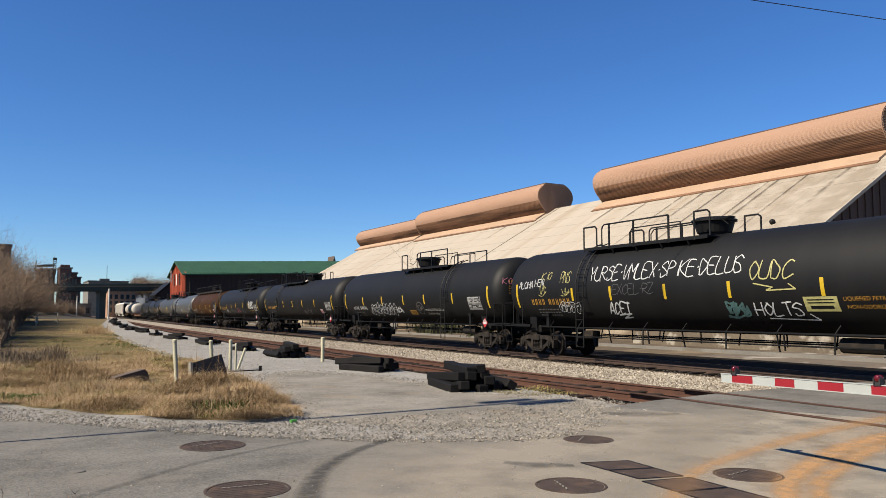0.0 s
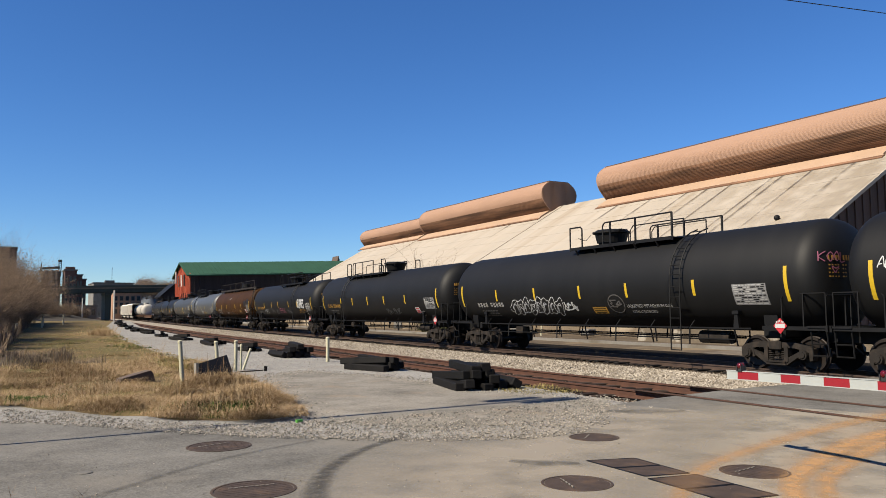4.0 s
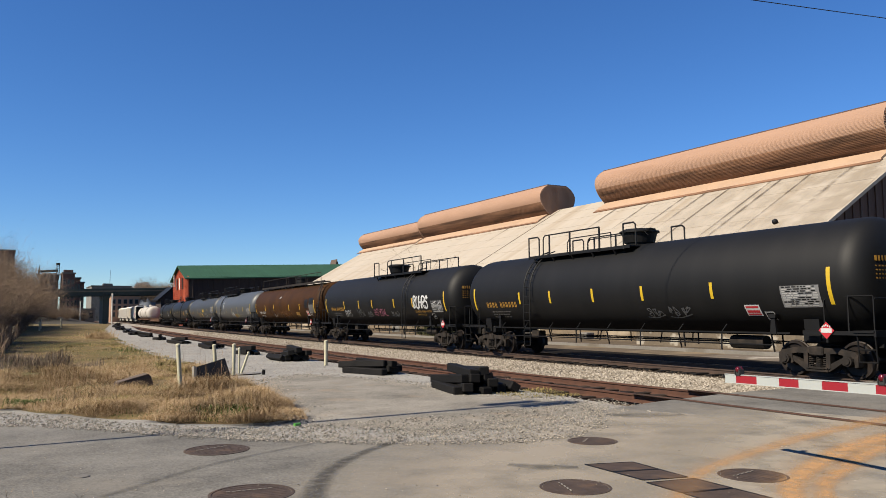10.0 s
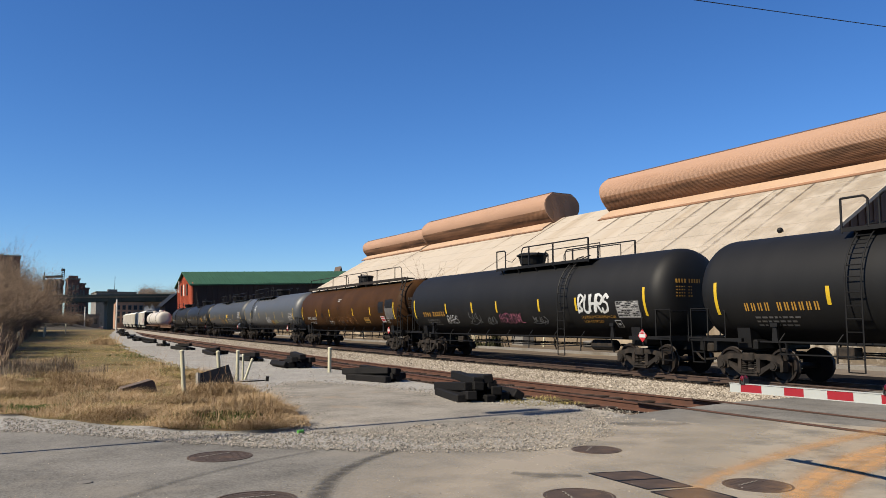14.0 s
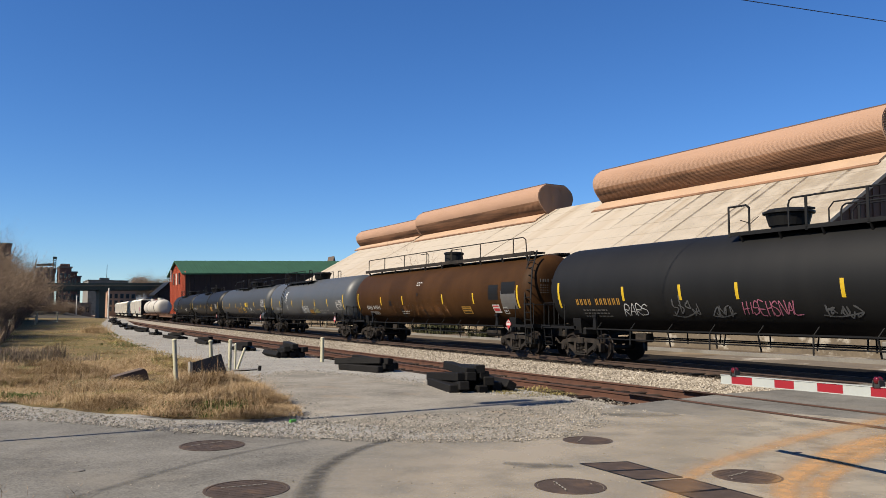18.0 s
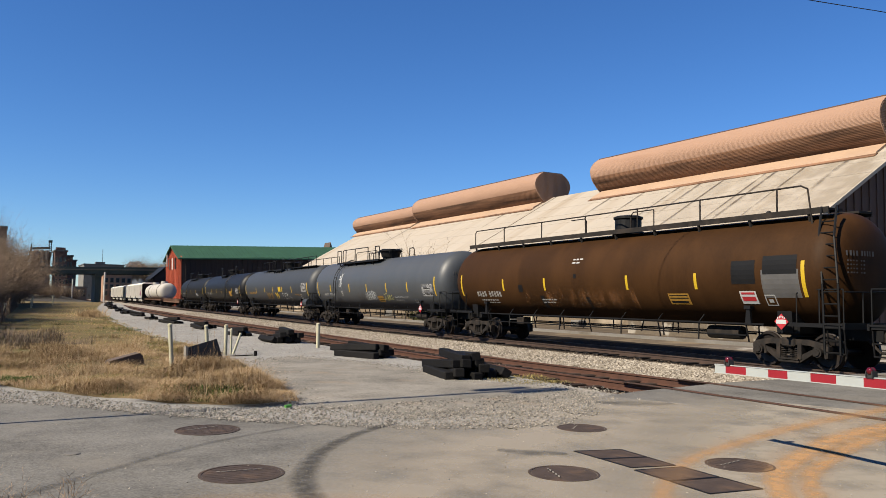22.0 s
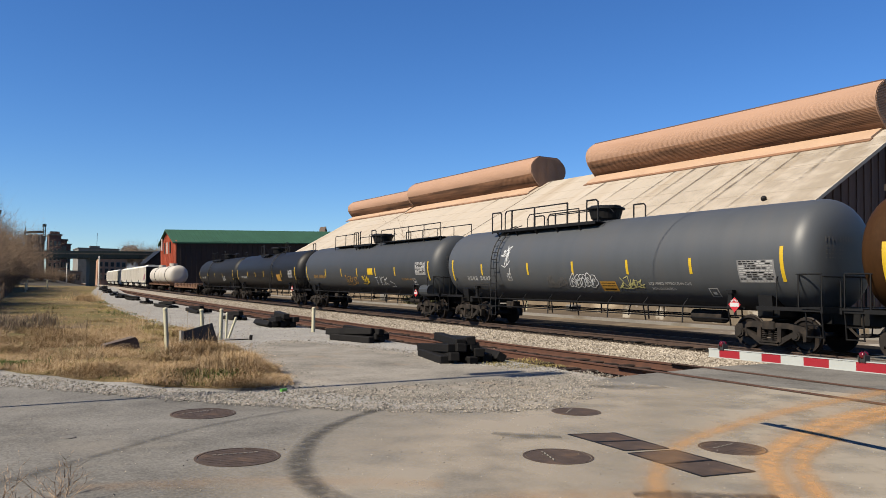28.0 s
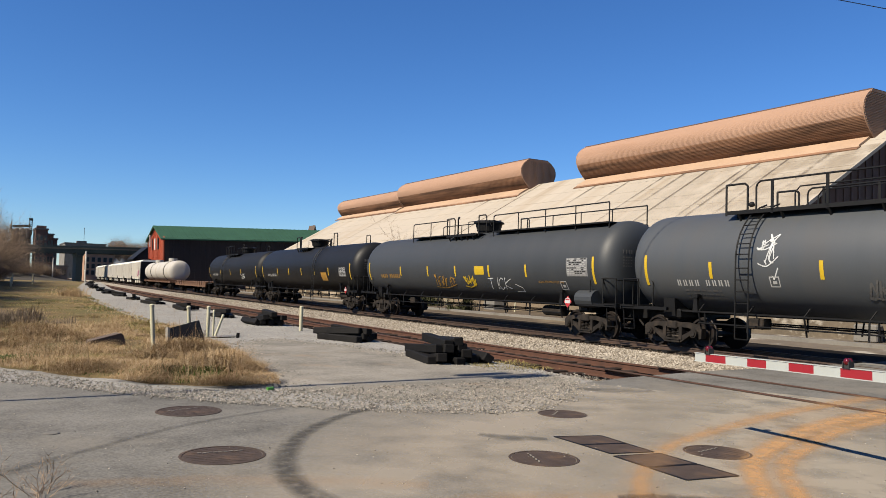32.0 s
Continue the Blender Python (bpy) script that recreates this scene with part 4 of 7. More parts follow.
def tag(text, x0, a0, w, h, seed, lean=0.12, wild=0.1):
    """Sprayed capitals drawn with quick single strokes."""
    rr = random.Random(seed)
    out, x = [], x0
    for ch in text:
        if ch in SIGNS:
            for stroke in SIGNS[ch].split("|"):
                digits = stroke.replace(" ", "")
                line = []
                for i in range(0, len(digits), 2):
                    px = int(digits[i]) / 4 * w * 0.82 + rr.uniform(-wild, wild) * w
                    pa = int(digits[i + 1]) / 6 * h + rr.uniform(-wild, wild) * h * 0.6
                    line.append((x + px + lean * pa, a0 + pa))
                out.append(curved(line, 6))
        elif ch == ".":
            out.append([(x + 0.3 * w, a0 + 0.45 * h), (x + 0.42 * w, a0 + 0.5 * h)])
        x += w * (0.55 if ch in "I. " else 1.0)
    return out


def bubbles(x0, a0, count, w, h, seed):
    """Fat outlined signs that overlap and spell nothing."""
    rr = random.Random(seed)
    out = []
    for i in range(count):
        cx, ca = x0 + w * (i + 0.5) * 0.8, a0 + h * (0.5 + rr.uniform(-0.06, 0.06))
        k1, k2 = rr.uniform(0, 6.3), rr.uniform(0, 6.3)
        for scale in (1.0, 0.42):
            ring = []
            for j in range(25):
                t = 2 * math.pi * j / 24
                q = scale * (1 + 0.16 * math.sin(3 * t + k1) + 0.09 * math.sin(5 * t + k2))
                ring.append((cx + 0.52 * w * q * math.cos(t) + 0.15 * h * math.sin(t) * q, ca + 0.5 * h * q * math.sin(t)))
            if scale < 1:
                ring = ring[rr.randrange(4):16 + rr.randrange(6)]
            out.append(ring)
        out.append([(cx - 0.3 * w, ca - 0.35 * h), (cx - 0.1 * w, ca + 0.1 * h), (cx + 0.2 * w, ca + rr.uniform(-0.2, 0.3) * h)])
    return out


def scrawl(x0, a0, count, w, h, seed, lean=0.15):
    """A quick tangle of sprayed lines that spells nothing."""
    rr = random.Random(seed)
    out = []
    for i in range(count):
        cx = x0 + i * w * 0.85
        line = [(cx + rr.uniform(0, 1) * w + lean * h * v, a0 + h * v) for v in (rr.random() for _ in range(6))]
        out.append(curved(line, 5))
    sweep_a = a0 + h * rr.uniform(-0.05, 0.2)
    out.append(curved([(x0, sweep_a), (x0 + count * w * 0.4, sweep_a - 0.1 * h), (x0 + count * w * 0.9, sweep_a + 0.25 * h)], 5))
    return out


def letters(text, size, x, a, mat, name):
    """Words in the built-in font, laid on the tank's skin."""
    cu = bpy.data.curves.new("words", "FONT")
    cu.body, cu.size = text, size
    tmp = bpy.data.objects.new("words", cu)
    scene.collection.objects.link(tmp)
    me = bpy.data.meshes.new_from_object(tmp.evaluated_get(bpy.context.evaluated_depsgraph_get()))
    bpy.data.objects.remove(tmp)
    me.name = name
    for v in me.vertices:
        v.co = on_tank(x + v.co.x, a + v.co.y)
    me.materials.clear()
    me.materials.append(mat)
    return me


# trucks and wheels
def wheelset_mesh():
    bm = bmesh.new()
    rod(bm, (0, -1.12, 0), (0, 1.12, 0), 0.085, 10)
    for sgn in (-1, 1):
        prof = [(0.66, 0.0), (0.66, 0.49), (0.7, 0.49), (0.71, 0.462), (0.8, 0.456), (0.8, 0.40), (0.75, 0.37), (0.73, 0.2), (0.79, 0.16), (0.8, 0.0)]
        lathe(bm, [(sgn * u, max(r, 0.001)) for u, r in prof], "y", 28)
    return mesh_of("wheelset", bm, M_WHEEL, smooth=True)


def sideframe_mesh():
    """Cast truss: arched top chord, sloping tension bars, two columns and the journal ends."""
    bm = bmesh.new()
    top = [(-1.14, 0.6), (-1.06, 0.68), (-0.6, 0.77), (0.6, 0.77), (1.06, 0.68), (1.14, 0.6), (1.1, 0.52), (0.58, 0.62), (-0.58, 0.62), (-1.1, 0.52)]
    prism(bm, top, -0.09, 0.09)
    for k in (-1, 1):
        prism(bm, [(k * 0.98, 0.58), (k * 0.84, 0.6), (k * 0.2, 0.28), (k * 0.2, 0.15), (k * 0.32, 0.16)], -0.08, 0.08)
        prism(bm, [(k * 0.26, 0.2), (k * 0.38, 0.26), (k * 0.38, 0.66), (k * 0.26, 0.66)], -0.1, 0.1)
        prism(bm, [(k * 0.74, 0.6), (k * 1.14, 0.62), (k * 1.13, 0.32), (k * 1.04, 0.3), (k * 1.02, 0.52), (k * 0.78, 0.52), (k * 0.77, 0.34), (k * 0.7, 0.36)], -0.1, 0.1)
        rod(bm, (k * 0.89, -0.19, 0.457), (k * 0.89, 0.12, 0.457), 0.125, 12)
        rod(bm, (k * 0.89, -0.22, 0.457), (k * 0.89, -0.19, 0.457), 0.085, 8)
    box(bm, (0.62, 0.26, 0.07), (0, 0, 0.18), bevel=0.015)
    return mesh_of("sideframe", bm, M_GRIME)


def springs_mesh():
    bm = bmesh.new()
    for sx in (-0.2, 0.0, 0.2):
        for k in range(6):
            rod(bm, (sx, 0, 0.26 + 0.05 * k), (sx, 0, 0.285 + 0.05 * k), 0.085, 8)
    box(bm, (0.62, 0.3, 0.03), (0, 0, 0.245))
    return mesh_of("spring_nest", bm, M_GRIME)


def bolster_mesh():
    bm = bmesh.new()
    box(bm, (0.4, 2.3, 0.24), (0, 0, 0.68), bevel=0.03)
    for sx in (-0.42, 0.42):
        rod(bm, (sx, -0.75, 0.38), (sx, 0.75, 0.38), 0.05, 6)
        for sy in (-0.74, 0.74):
            box(bm, (0.1, 0.12, 0.34), (sx * 1.05, sy, 0.42))
    rod(bm, (0, 0, 0.8), (0, 0, 0.92), 0.2, 12)
    return mesh_of("truck", bm, M_GRIME)


WHEELS = []


def truck(car, x):
    t = part("truck", cached("truck", bolster_mesh), None, car, "grimy two-axle truck", pose(x, 0, 0))
    for sy, rz in ((-1.0, 0), (1.0, 180)):
        part("sideframe", cached("sideframe", sideframe_mesh), None, t, "", pose(0, sy, 0, 0, 0, rz))
        part("spring_nest", cached("springs", springs_mesh), None, t, "", pose(0, sy, 0))
    for sx in (-0.89, 0.89):
        w = part("wheelset", cached("wheelset", wheelset_mesh), None, t, "", pose(sx, 0, 0.457))
        WHEELS.append((w, sx))
    return t


def tank_mesh(mat, half, r=R):
    def make():
        bm = bmesh.new()
        prof = []
        steps = [0.0, 0.2, 0.4, 0.56, 0.68, 0.78, 0.86, 0.92, 0.955, 0.98, 0.993, 1.0]
        head = [(0.68 * (1 - q ** 4.2) ** 0.5, max(0.002, r * q)) for q in steps]
        prof = [(-half - u, q) for u, q in head] + [(half + u, q) for u, q in head[::-1]]
        lathe(bm, prof, "x", 56)
        bmesh.ops.translate(bm, verts=bm.verts, vec=(0, 0, ZC))
        return mesh_of("tank", bm, mat, smooth=True)
    return cached(("tank", mat.name, half, r), make)


def ladder_mesh(low=0.45, r=R, wide=0.42, straight=False):
    """Two stiles bent over the tank's side, with rungs."""
    bm = bmesh.new()
    pts = [(-(r + 0.14), 0.0, low), (-(r + 0.14), 0.0, ZC - 0.2)]
    for i in range(1, 9):
        a = radians(10 * i - 4)
        pts.append((-(r + 0.14) * math.cos(a), 0.0, ZC + (r + 0.14) * math.sin(a)))
    for sx in (-wide / 2, wide / 2):
        pipe(bm, [(sx, y, z) for y, _, z in pts], 0.022, 5)
    for (y0, _, z0), (y1, _, z1) in zip(pts[:-1], pts[1:]):
        n = max(1, round(math.dist((y0, z0), (y1, z1)) / 0.3))
        for i in range(n):
            u = i / n
            rod(bm, (-wide / 2, y0 + (y1 - y0) * u, z0 + (z1 - z0) * u), (wide / 2, y0 + (y1 - y0) * u, z0 + (z1 - z0) * u), 0.016, 5)
    return mesh_of("ladder", bm, M_BLACKSTEEL)


def top_platform(car, x0, x1, hatch, high=0.7, turned=False, mat=None):
    """Grating, guard frames, rails and valve housing on a tank's top; turned: the long rail lies beyond the housing."""
    mat = mat or M_BLACKSTEEL
    top = ZC + R
    zf, zr = top - 0.13, top - 0.13 + high + 0.1
    g1 = x1 if turned else hatch + 0.75

    def guard(bm, xa, xb, y, r=0.03):
        pipe(bm, [(xa, y, zf - 0.1), (xa, y, zr - 0.02), (xb - 0.1, y, zr - 0.02), (xb, y, zr - 0.1), (xb, y, zf)], r, 6)
    for sy in (-1.0, 1.0):
        y = sy * 1.12
        bm = bmesh.new()
        box(bm, (g1 - x0, 0.5, 0.035), ((x0 + g1) / 2, sy * 0.86, zf))
        box(bm, (g1 - x0, 0.03, 0.11), ((x0 + g1) / 2, y, zf - 0.02))
        for i in range(5):
            x = x0 + (g1 - x0) * (i + 0.3) / 5
            rod(bm, (x, y, zf - 0.05), (x, sy * 0.95, zf - 0.34), 0.035, 5)
        part("grating", bm, mat, car)
        bm = bmesh.new()
        guard(bm, x0, x0 + 0.72, y)
        part("grab_rail", bm, mat, car)
        ra, rb = (hatch + 0.85, x1) if turned else (x0 + 1.0, hatch - 0.85)
        bm = bmesh.new()
        pipe(bm, [(ra, y, zf), (ra, y, zr - 0.16), (ra + 0.04, y, zr - 0.06), (ra + 0.14, y, zr), (rb, y, zr), (rb, y, zf)], 0.026, 6)
        for u in (0.12, 0.5, 1.0):
            x = ra + (rb - ra) * u
            box(bm, (0.075, 0.03, zr - zf + 0.1), (x, y, (zr + zf) / 2 - 0.05))
        part("handrail", bm, mat, car)
        bm = bmesh.new()
        rin = zr - 0.16
        pipe(bm, [(ra + 0.75, sy * 0.5, zf + 0.1), (ra + 0.75, sy * 0.5, rin - 0.16), (ra + 0.9, sy * 0.5, rin), (rb - 0.1, sy * 0.5, rin), (rb - 0.1, sy * 0.5, zf + 0.1)], 0.02, 6)
        part("inner_rail", bm, mat, car)
        if not turned:
            bm = bmesh.new()
            guard(bm, x1 - 0.62, x1, y)
            part("grab_rail", bm, mat, car)
    bm = bmesh.new()
    lathe(bm, [(0, 0.001), (0, 0.46), (0.1, 0.48), (0.12, 0.53), (0.45, 0.62), (0.47, 0.7), (0.53, 0.7), (0.56, 0.6), (0.6, 0.55), (0.61, 0.001)], "z", 22)
    bmesh.ops.translate(bm, verts=bm.verts, vec=(hatch, 0, top - 0.06))
    hs = part("valve_housing", bm, mat, car)
    bm = bmesh.new()
    rod(bm, (hatch + 0.6, -0.2, top + 0.42), (hatch + 0.85, -0.25, top + 0.5), 0.03, 5)
    box(bm, (0.12, 0.3, 0.05), (hatch + 0.86, -0.25, top + 0.47))
    part("lid_latch", bm, mat, hs)
    bm = bmesh.new()
    hang = [(hatch + 0.7, -0.4, top + 0.4), (hatch + 1.0, -0.5, top + 0.22), (hatch + 1.4, -0.7, top + 0.3)] if not turned else [(hatch - 0.7, -0.4, top + 0.4), (hatch - 0.9, -0.5, top + 0.2), (hatch - 1.1, -0.7, top + 0.3)]
    pipe(bm, hang, 0.012, 4)
    part("chain", bm, mat, hs)


def underframe(car, half, tc, paint, rail_z=1.12):
    """Stub sills, couplers, saddles, end platforms, side pipes and trucks."""
    for sgn in (-1, 1):
        def sill():
            bm = bmesh.new()
            box(bm, (2.6, 0.5, 0.34), (half - 0.2, 0, 0.93), bevel=0.02)
            box(bm, (0.7, 2.3, 0.3), (tc, 0, 1.02), bevel=0.05)
            prism(bm, [(-1.2, 0.95), (1.2, 0.95), (1.25, 1.5), (1.0, 1.4), (-1.0, 1.4), (-1.25, 1.5)], tc - 0.22, tc + 0.22, "yz")
            return mesh_of("stub_sill", bm, M_BLACKSTEEL)
        m = pose(0, 0, 0, 0, 0, 0 if sgn > 0 else 180)
        st = part("stub_sill", cached(("sill", half, tc), sill), None, car, "", m)

        def coupler():
            bm = bmesh.new()
            box(bm, (0.75, 0.16, 0.2), (half + 1.05, 0, 0.86), bevel=0.03)
            box(bm, (0.3, 0.34, 0.3), (half + 1.28, 0.04, 0.86), bevel=0.05)
            pipe(bm, [(half + 0.8, -0.4, 0.8), (half + 1.1, -0.35, 0.5), (half + 1.4, -0.1, 0.52)], 0.035, 6)
            return mesh_of("coupler", bm, M_GRIME)
        part("coupler", cached(("coupler", half), coupler), None, st)

        def deck():
            bm = bmesh.new()
            box(bm, (0.55, 3.0, 0.05), (half + 0.62, 0, 1.2))
            box(bm, (0.06, 3.0, 0.16), (half + 0.9, 0, 1.16))
            for sy in (-1.42, 1.42):
                box(bm, (1.9, 0.1, 0.1), (half - 0.1, sy, 1.16))
                rod(bm, (half + 0.4, sy, 1.15), (half + 0.4, sy * 0.95, 0.45), 0.02, 5)
                rod(bm, (half + 0.85, sy, 1.15), (half + 0.85, sy * 0.95, 0.45), 0.02, 5)
                for k in range(2):
                    rod(bm, (half + 0.4, sy * 0.97, 0.47 + 0.3 * k), (half + 0.85, sy * 0.97, 0.47 + 0.3 * k), 0.02, 5)
            return mesh_of("end_platform", bm, M_BLACKSTEEL)
        part("end_platform", cached(("deck", half), deck), None, car, "", m)

        def hoop():
            bm = bmesh.new()
            pipe(bm, [(half + 0.88, -1.4, 2.0), (half + 0.88, 1.4, 2.0)], 0.018, 6)
            for sy in (-0.7, 0.7):
                rod(bm, (half + 0.88, sy, 1.2), (half + 0.88, sy, 2.0), 0.022, 6)
            return mesh_of("end_rail", bm, M_BLACKSTEEL)
        part("end_rail", cached(("hoop", half), hoop), None, car, "", m)

        def side_hoop():
            bm = bmesh.new()
            pipe(bm, [(half - 0.45, 0, 1.2), (half - 0.45, 0, 1.95), (half - 0.35, 0, 2.06), (half + 0.85, 0, 2.06), (half + 0.85, 0, 1.2)], 0.018, 6)
            rod(bm, (half + 0.2, 0, 1.2), (half + 0.2, 0, 2.06), 0.022, 6)
            return mesh_of("side_rail", bm, M_BLACKSTEEL)
        for sy in (-1.42, 1.42):
            part("side_rail", cached(("side_hoop", half), side_hoop), None, car, "", pose(0, sy, 0) @ m)

        def jack():
            bm = bmesh.new()
            prism(bm, [(-0.1, 1.1), (0.1, 1.1), (0.05, 1.6), (-0.05, 1.6)], -0.04, 0.04)
            box(bm, (0.22, 0.14, 0.1), (0, 0, 1.58))
            return mesh_of("jacking_pad", bm, M_BLACKSTEEL)
        for sy in (-1.3, 1.3):
            part("jacking_pad", cached("jack", jack), None, car, "", pose(sgn * (tc - 1.1), sy, 0))
        truck(car, sgn * tc)
    for sy in (-1.3, 1.3):
        def pipe_run():
            bm = bmesh.new()
            rod(bm, (-tc + 0.6, 0, 1.12), (tc - 0.6, 0, 1.12), 0.03, 6)
            for i in range(9):
                x = -tc + 1.2 + (2 * tc - 2.4) * i / 8
                rod(bm, (x, 0, 1.12), (x, -0.02 if i % 2 else 0.12, 0.62), 0.025, 5)
                if i % 3 == 0:
                    rod(bm, (x + 0.22, 0, 1.12), (x + 0.22, 0.05, 0.66), 0.025, 5)
                rod(bm, (x, 0, 1.12), (x + 0.1, 0.12, 1.35), 0.018, 5)
            rod(bm, (-tc + 1.2, 0.0, 0.8), (tc - 1.2, 0.02, 0.8), 0.022, 6)
            return mesh_of("side_pipe", bm, M_BLACKSTEEL)
        part("side_pipe", cached(("pipe", tc), pipe_run), None, car, "", pose(0, sy, 0, 0, 0, 0 if sy < 0 else 180))

    def brake():
        bm = bmesh.new()
        rod(bm, (tc - 3.4, -0.25, 0.82), (tc - 2.2, -0.25, 0.82), 0.2, 10)
        box(bm, (0.5, 0.4, 0.3), (-tc + 2.6, -0.4, 0.85), bevel=0.03)
        rod(bm, (-tc + 2, 0.1, 0.8), (tc - 2, 0.1, 0.8), 0.025, 6)
        return mesh_of("brake_gear", bm, M_GRIME)
    part("brake_gear", cached(("brake", tc), brake), None, car)


def marks(car, stripes, ends, a_mid=-0.25):
    for x in stripes:
        e = x in ends
        part("stripe", patch([(x - 0.055, x + 0.055, a_mid - (0.48 if e else 0.24), a_mid + (0.48 if e else 0.24))], M_YELLOW, "stripe"), None, car, "yellow reflective stripe")


def diamond(car, x, a=-0.62, z=None):
    def make():
        bm = bmesh.new()
        box(bm, (0.3, 0.012, 0.3), (0, 0, 0), (0, 45, 0))
        return mesh_of("placard", bm, M_PLACARD)
    p = part("placard", cached("placard", make), None, car, "red and white diamond hazard placard", pose(x, -1.5, 1.22))

    def centre():
        bm = bmesh.new()
        box(bm, (0.3, 0.014, 0.11), (0, -0.004, 0))
        for k in range(5):
            box(bm, (0.03, 0.016, 0.05), (-0.1 + 0.05 * k, -0.006, 0.135 - 0.02 * abs(k - 2)))
        return mesh_of("placard_panel", bm, M_PAPER)
    part("placard_panel", cached("placard_panel", centre), None, p)

    def stem():
        bm = bmesh.new()
        box(bm, (0.06, 0.04, 0.3), (0, 0.03, -0.15))
        return mesh_of("placard_holder", bm, M_BLACKSTEEL)
    part("placard_holder", cached("placard_holder", stem), None, p)


def certificate(car, x0, x1, a0, a1, seed):
    part("data_panel", patch([(x0, x1, a0, a1)], M_PANEL, "data_panel", 0.004), None, car, "grey data panel with rows of small print")
    rows, dark, rr = [], [], random.Random(seed)
    for i in range(10):
        a = a1 - (i + 0.85) * (a1 - a0) / 10.4
        x = x0 + 0.05
        while x < x1 - 0.12:
            w = rr.uniform(0.05, 0.2)
            (rows if i % 5 == 4 else dark if rr.random() < 0.55 else rows).append((x, min(x + w, x1 - 0.04), a, a + 0.032))
            x += w + 0.035
    tagged(part("print_bar", patch(dark, M_BLACKSTEEL, "print_bar", 0.008), None, car), kind="stuff")
    tagged(part("print_bar", patch(rows, M_LETTER, "print_bar", 0.008), None, car), kind="stuff")


def small_print(x, a, seed, rows=3, width=1.4):
    rr, out = random.Random(seed), []
    for k in range(rows):
        u = x + 0.1
        while u < x + width:
            w = rr.uniform(0.06, 0.2)
            out.append((u, u + w, a - 0.13 * k, a - 0.13 * k + 0.06))
            u += w + 0.05
    return out


def frame_box(x, a, s):
    return [(x, x + s, a, a + 0.03), (x, x + s, a + s - 0.03, a + s), (x, x + 0.03, a + 0.03, a + s - 0.03), (x + s - 0.03, x + s, a + 0.03, a + s - 0.03), (x + s * 0.3, x + s * 0.7, a + s * 0.3, a + s * 0.6)]


def head_print(car, half, mat, seed, a=0.35):
    """Small stencilled rows on the tank's leading head."""
    rr = random.Random(seed)
    verts, faces = [], []

    def spot(y, z):
        rad = min(0.98, math.hypot(y, z) / R)
        return (half + 0.68 * (1 - rad ** 4.2) ** 0.5 + 0.02, y, ZC + z)
    rows = [(a, 0.13, 0.075, 9)] + [(a - 0.14 - 0.1 * k, 0.035, 0.07, 6) for k in range(4)]
    for z, h, w, n in rows:
        y = -0.95
        for i in range(n):
            ww = w * rr.uniform(0.5, 1.0)
            b = len(verts)
            verts += [spot(y, z), spot(y + ww, z), spot(y + ww, z + h), spot(y, z + h)]
            faces.append((b, b + 1, b + 2, b + 3))
            y += w * 1.45 + (0.08 if i == 3 else 0)
    tagged(part("head_stencil", raw_mesh("head_stencil", verts, faces, mat), None, car), kind="stuff")


def head_tag(car, half, lines, mat, width=0.025):
    """Sprayed lines of (across, up) places on the tank's leading head."""
    verts, faces = [], []
    for line in lines:
        for p, q in zip(line[:-1], line[1:]):
            d = Vector((q[0] - p[0], q[1] - p[1]))
            if d.length < 1e-4:
                continue
            nn = Vector((-d.y, d.x)).normalized() * width / 2
            b = len(verts)
            for y, z in ((p[0] + nn.x, p[1] + nn.y), (p[0] - nn.x, p[1] - nn.y), (q[0] - nn.x, q[1] - nn.y), (q[0] + nn.x, q[1] + nn.y)):
                rad = min(0.985, math.hypot(y, z) / R)
                verts.append((half + 0.68 * (1 - rad ** 4.2) ** 0.5 + 0.024, y, ZC + z))
            faces.append((b, b + 1, b + 2, b + 3))
    tagged(part("graffiti", raw_mesh("graffiti", verts, faces, mat), None, car, "pink sprayed writing on the tank's head"), kind="stuff")


CARS = []


def add_car(ob, middle):
    CARS.append((ob, middle))
    return ob


def tank_car(middle, paint, label, half=8.95, tc=8.0, group="tank cars of the train"):
    car = thing("tank_car", label, "tank car", group=group)
    part("tank", tank_mesh(paint, half), None, car)
    underframe(car, half, tc, paint)
    head_print(car, half, M_AMBER if paint.name.startswith("black") else M_FAINT, int(middle))
    return add_car(car, middle)


ENDS = (-8.72, 8.74)
SIX = (-8.72, -5.13, -3.04, -0.48, 2.04, 4.96, 8.74)
FIVE = (-8.72, -5.75, -2.9, -0.03, 2.5, 5.5, 8.74)

# first: the one that leaves the picture at the start, covered in graffiti
c = tank_car(16.9, M_TANK_BLACK, "glossy black tank car with white graffiti on its side")
marks(c, SIX, ENDS)
top_platform(c, -4.9, 1.05, 0.2)
part("ladder", cached("ladder", ladder_mesh), None, c, "", pose(-4.5, 0, 0))
tagged(part("car_number", patch(characters(-7.75, -0.62, 10, 0.17, 0.26, 1, space=(4,)), M_AMBER, "car_number"), None, c, "amber stencilled car number"), kind="stuff")
tagged(part("stencil", patch(small_print(-7.6, -0.85, 2), M_FAINT, "stencil"), None, c), kind="stuff")
part("sign_board", patch([(4.35, 5.3, -0.92, -0.5)], M_SPRAY_Y, "sign_board"), None, c, "yellow notice board")
part("sign_print", patch([(4.45, 5.2, -0.6, -0.57), (4.45, 5.2, -0.68, -0.65), (4.5, 5.15, -0.84, -0.75)], M_BLACKSTEEL, "sign_print", 0.009), None, c)
tagged(part("lettering", letters("LIQUEFIED PETROLEUM GAS", 0.15, 5.45, -0.62, M_AMBER, "lettering"), None, c, "amber words"), kind="stuff")
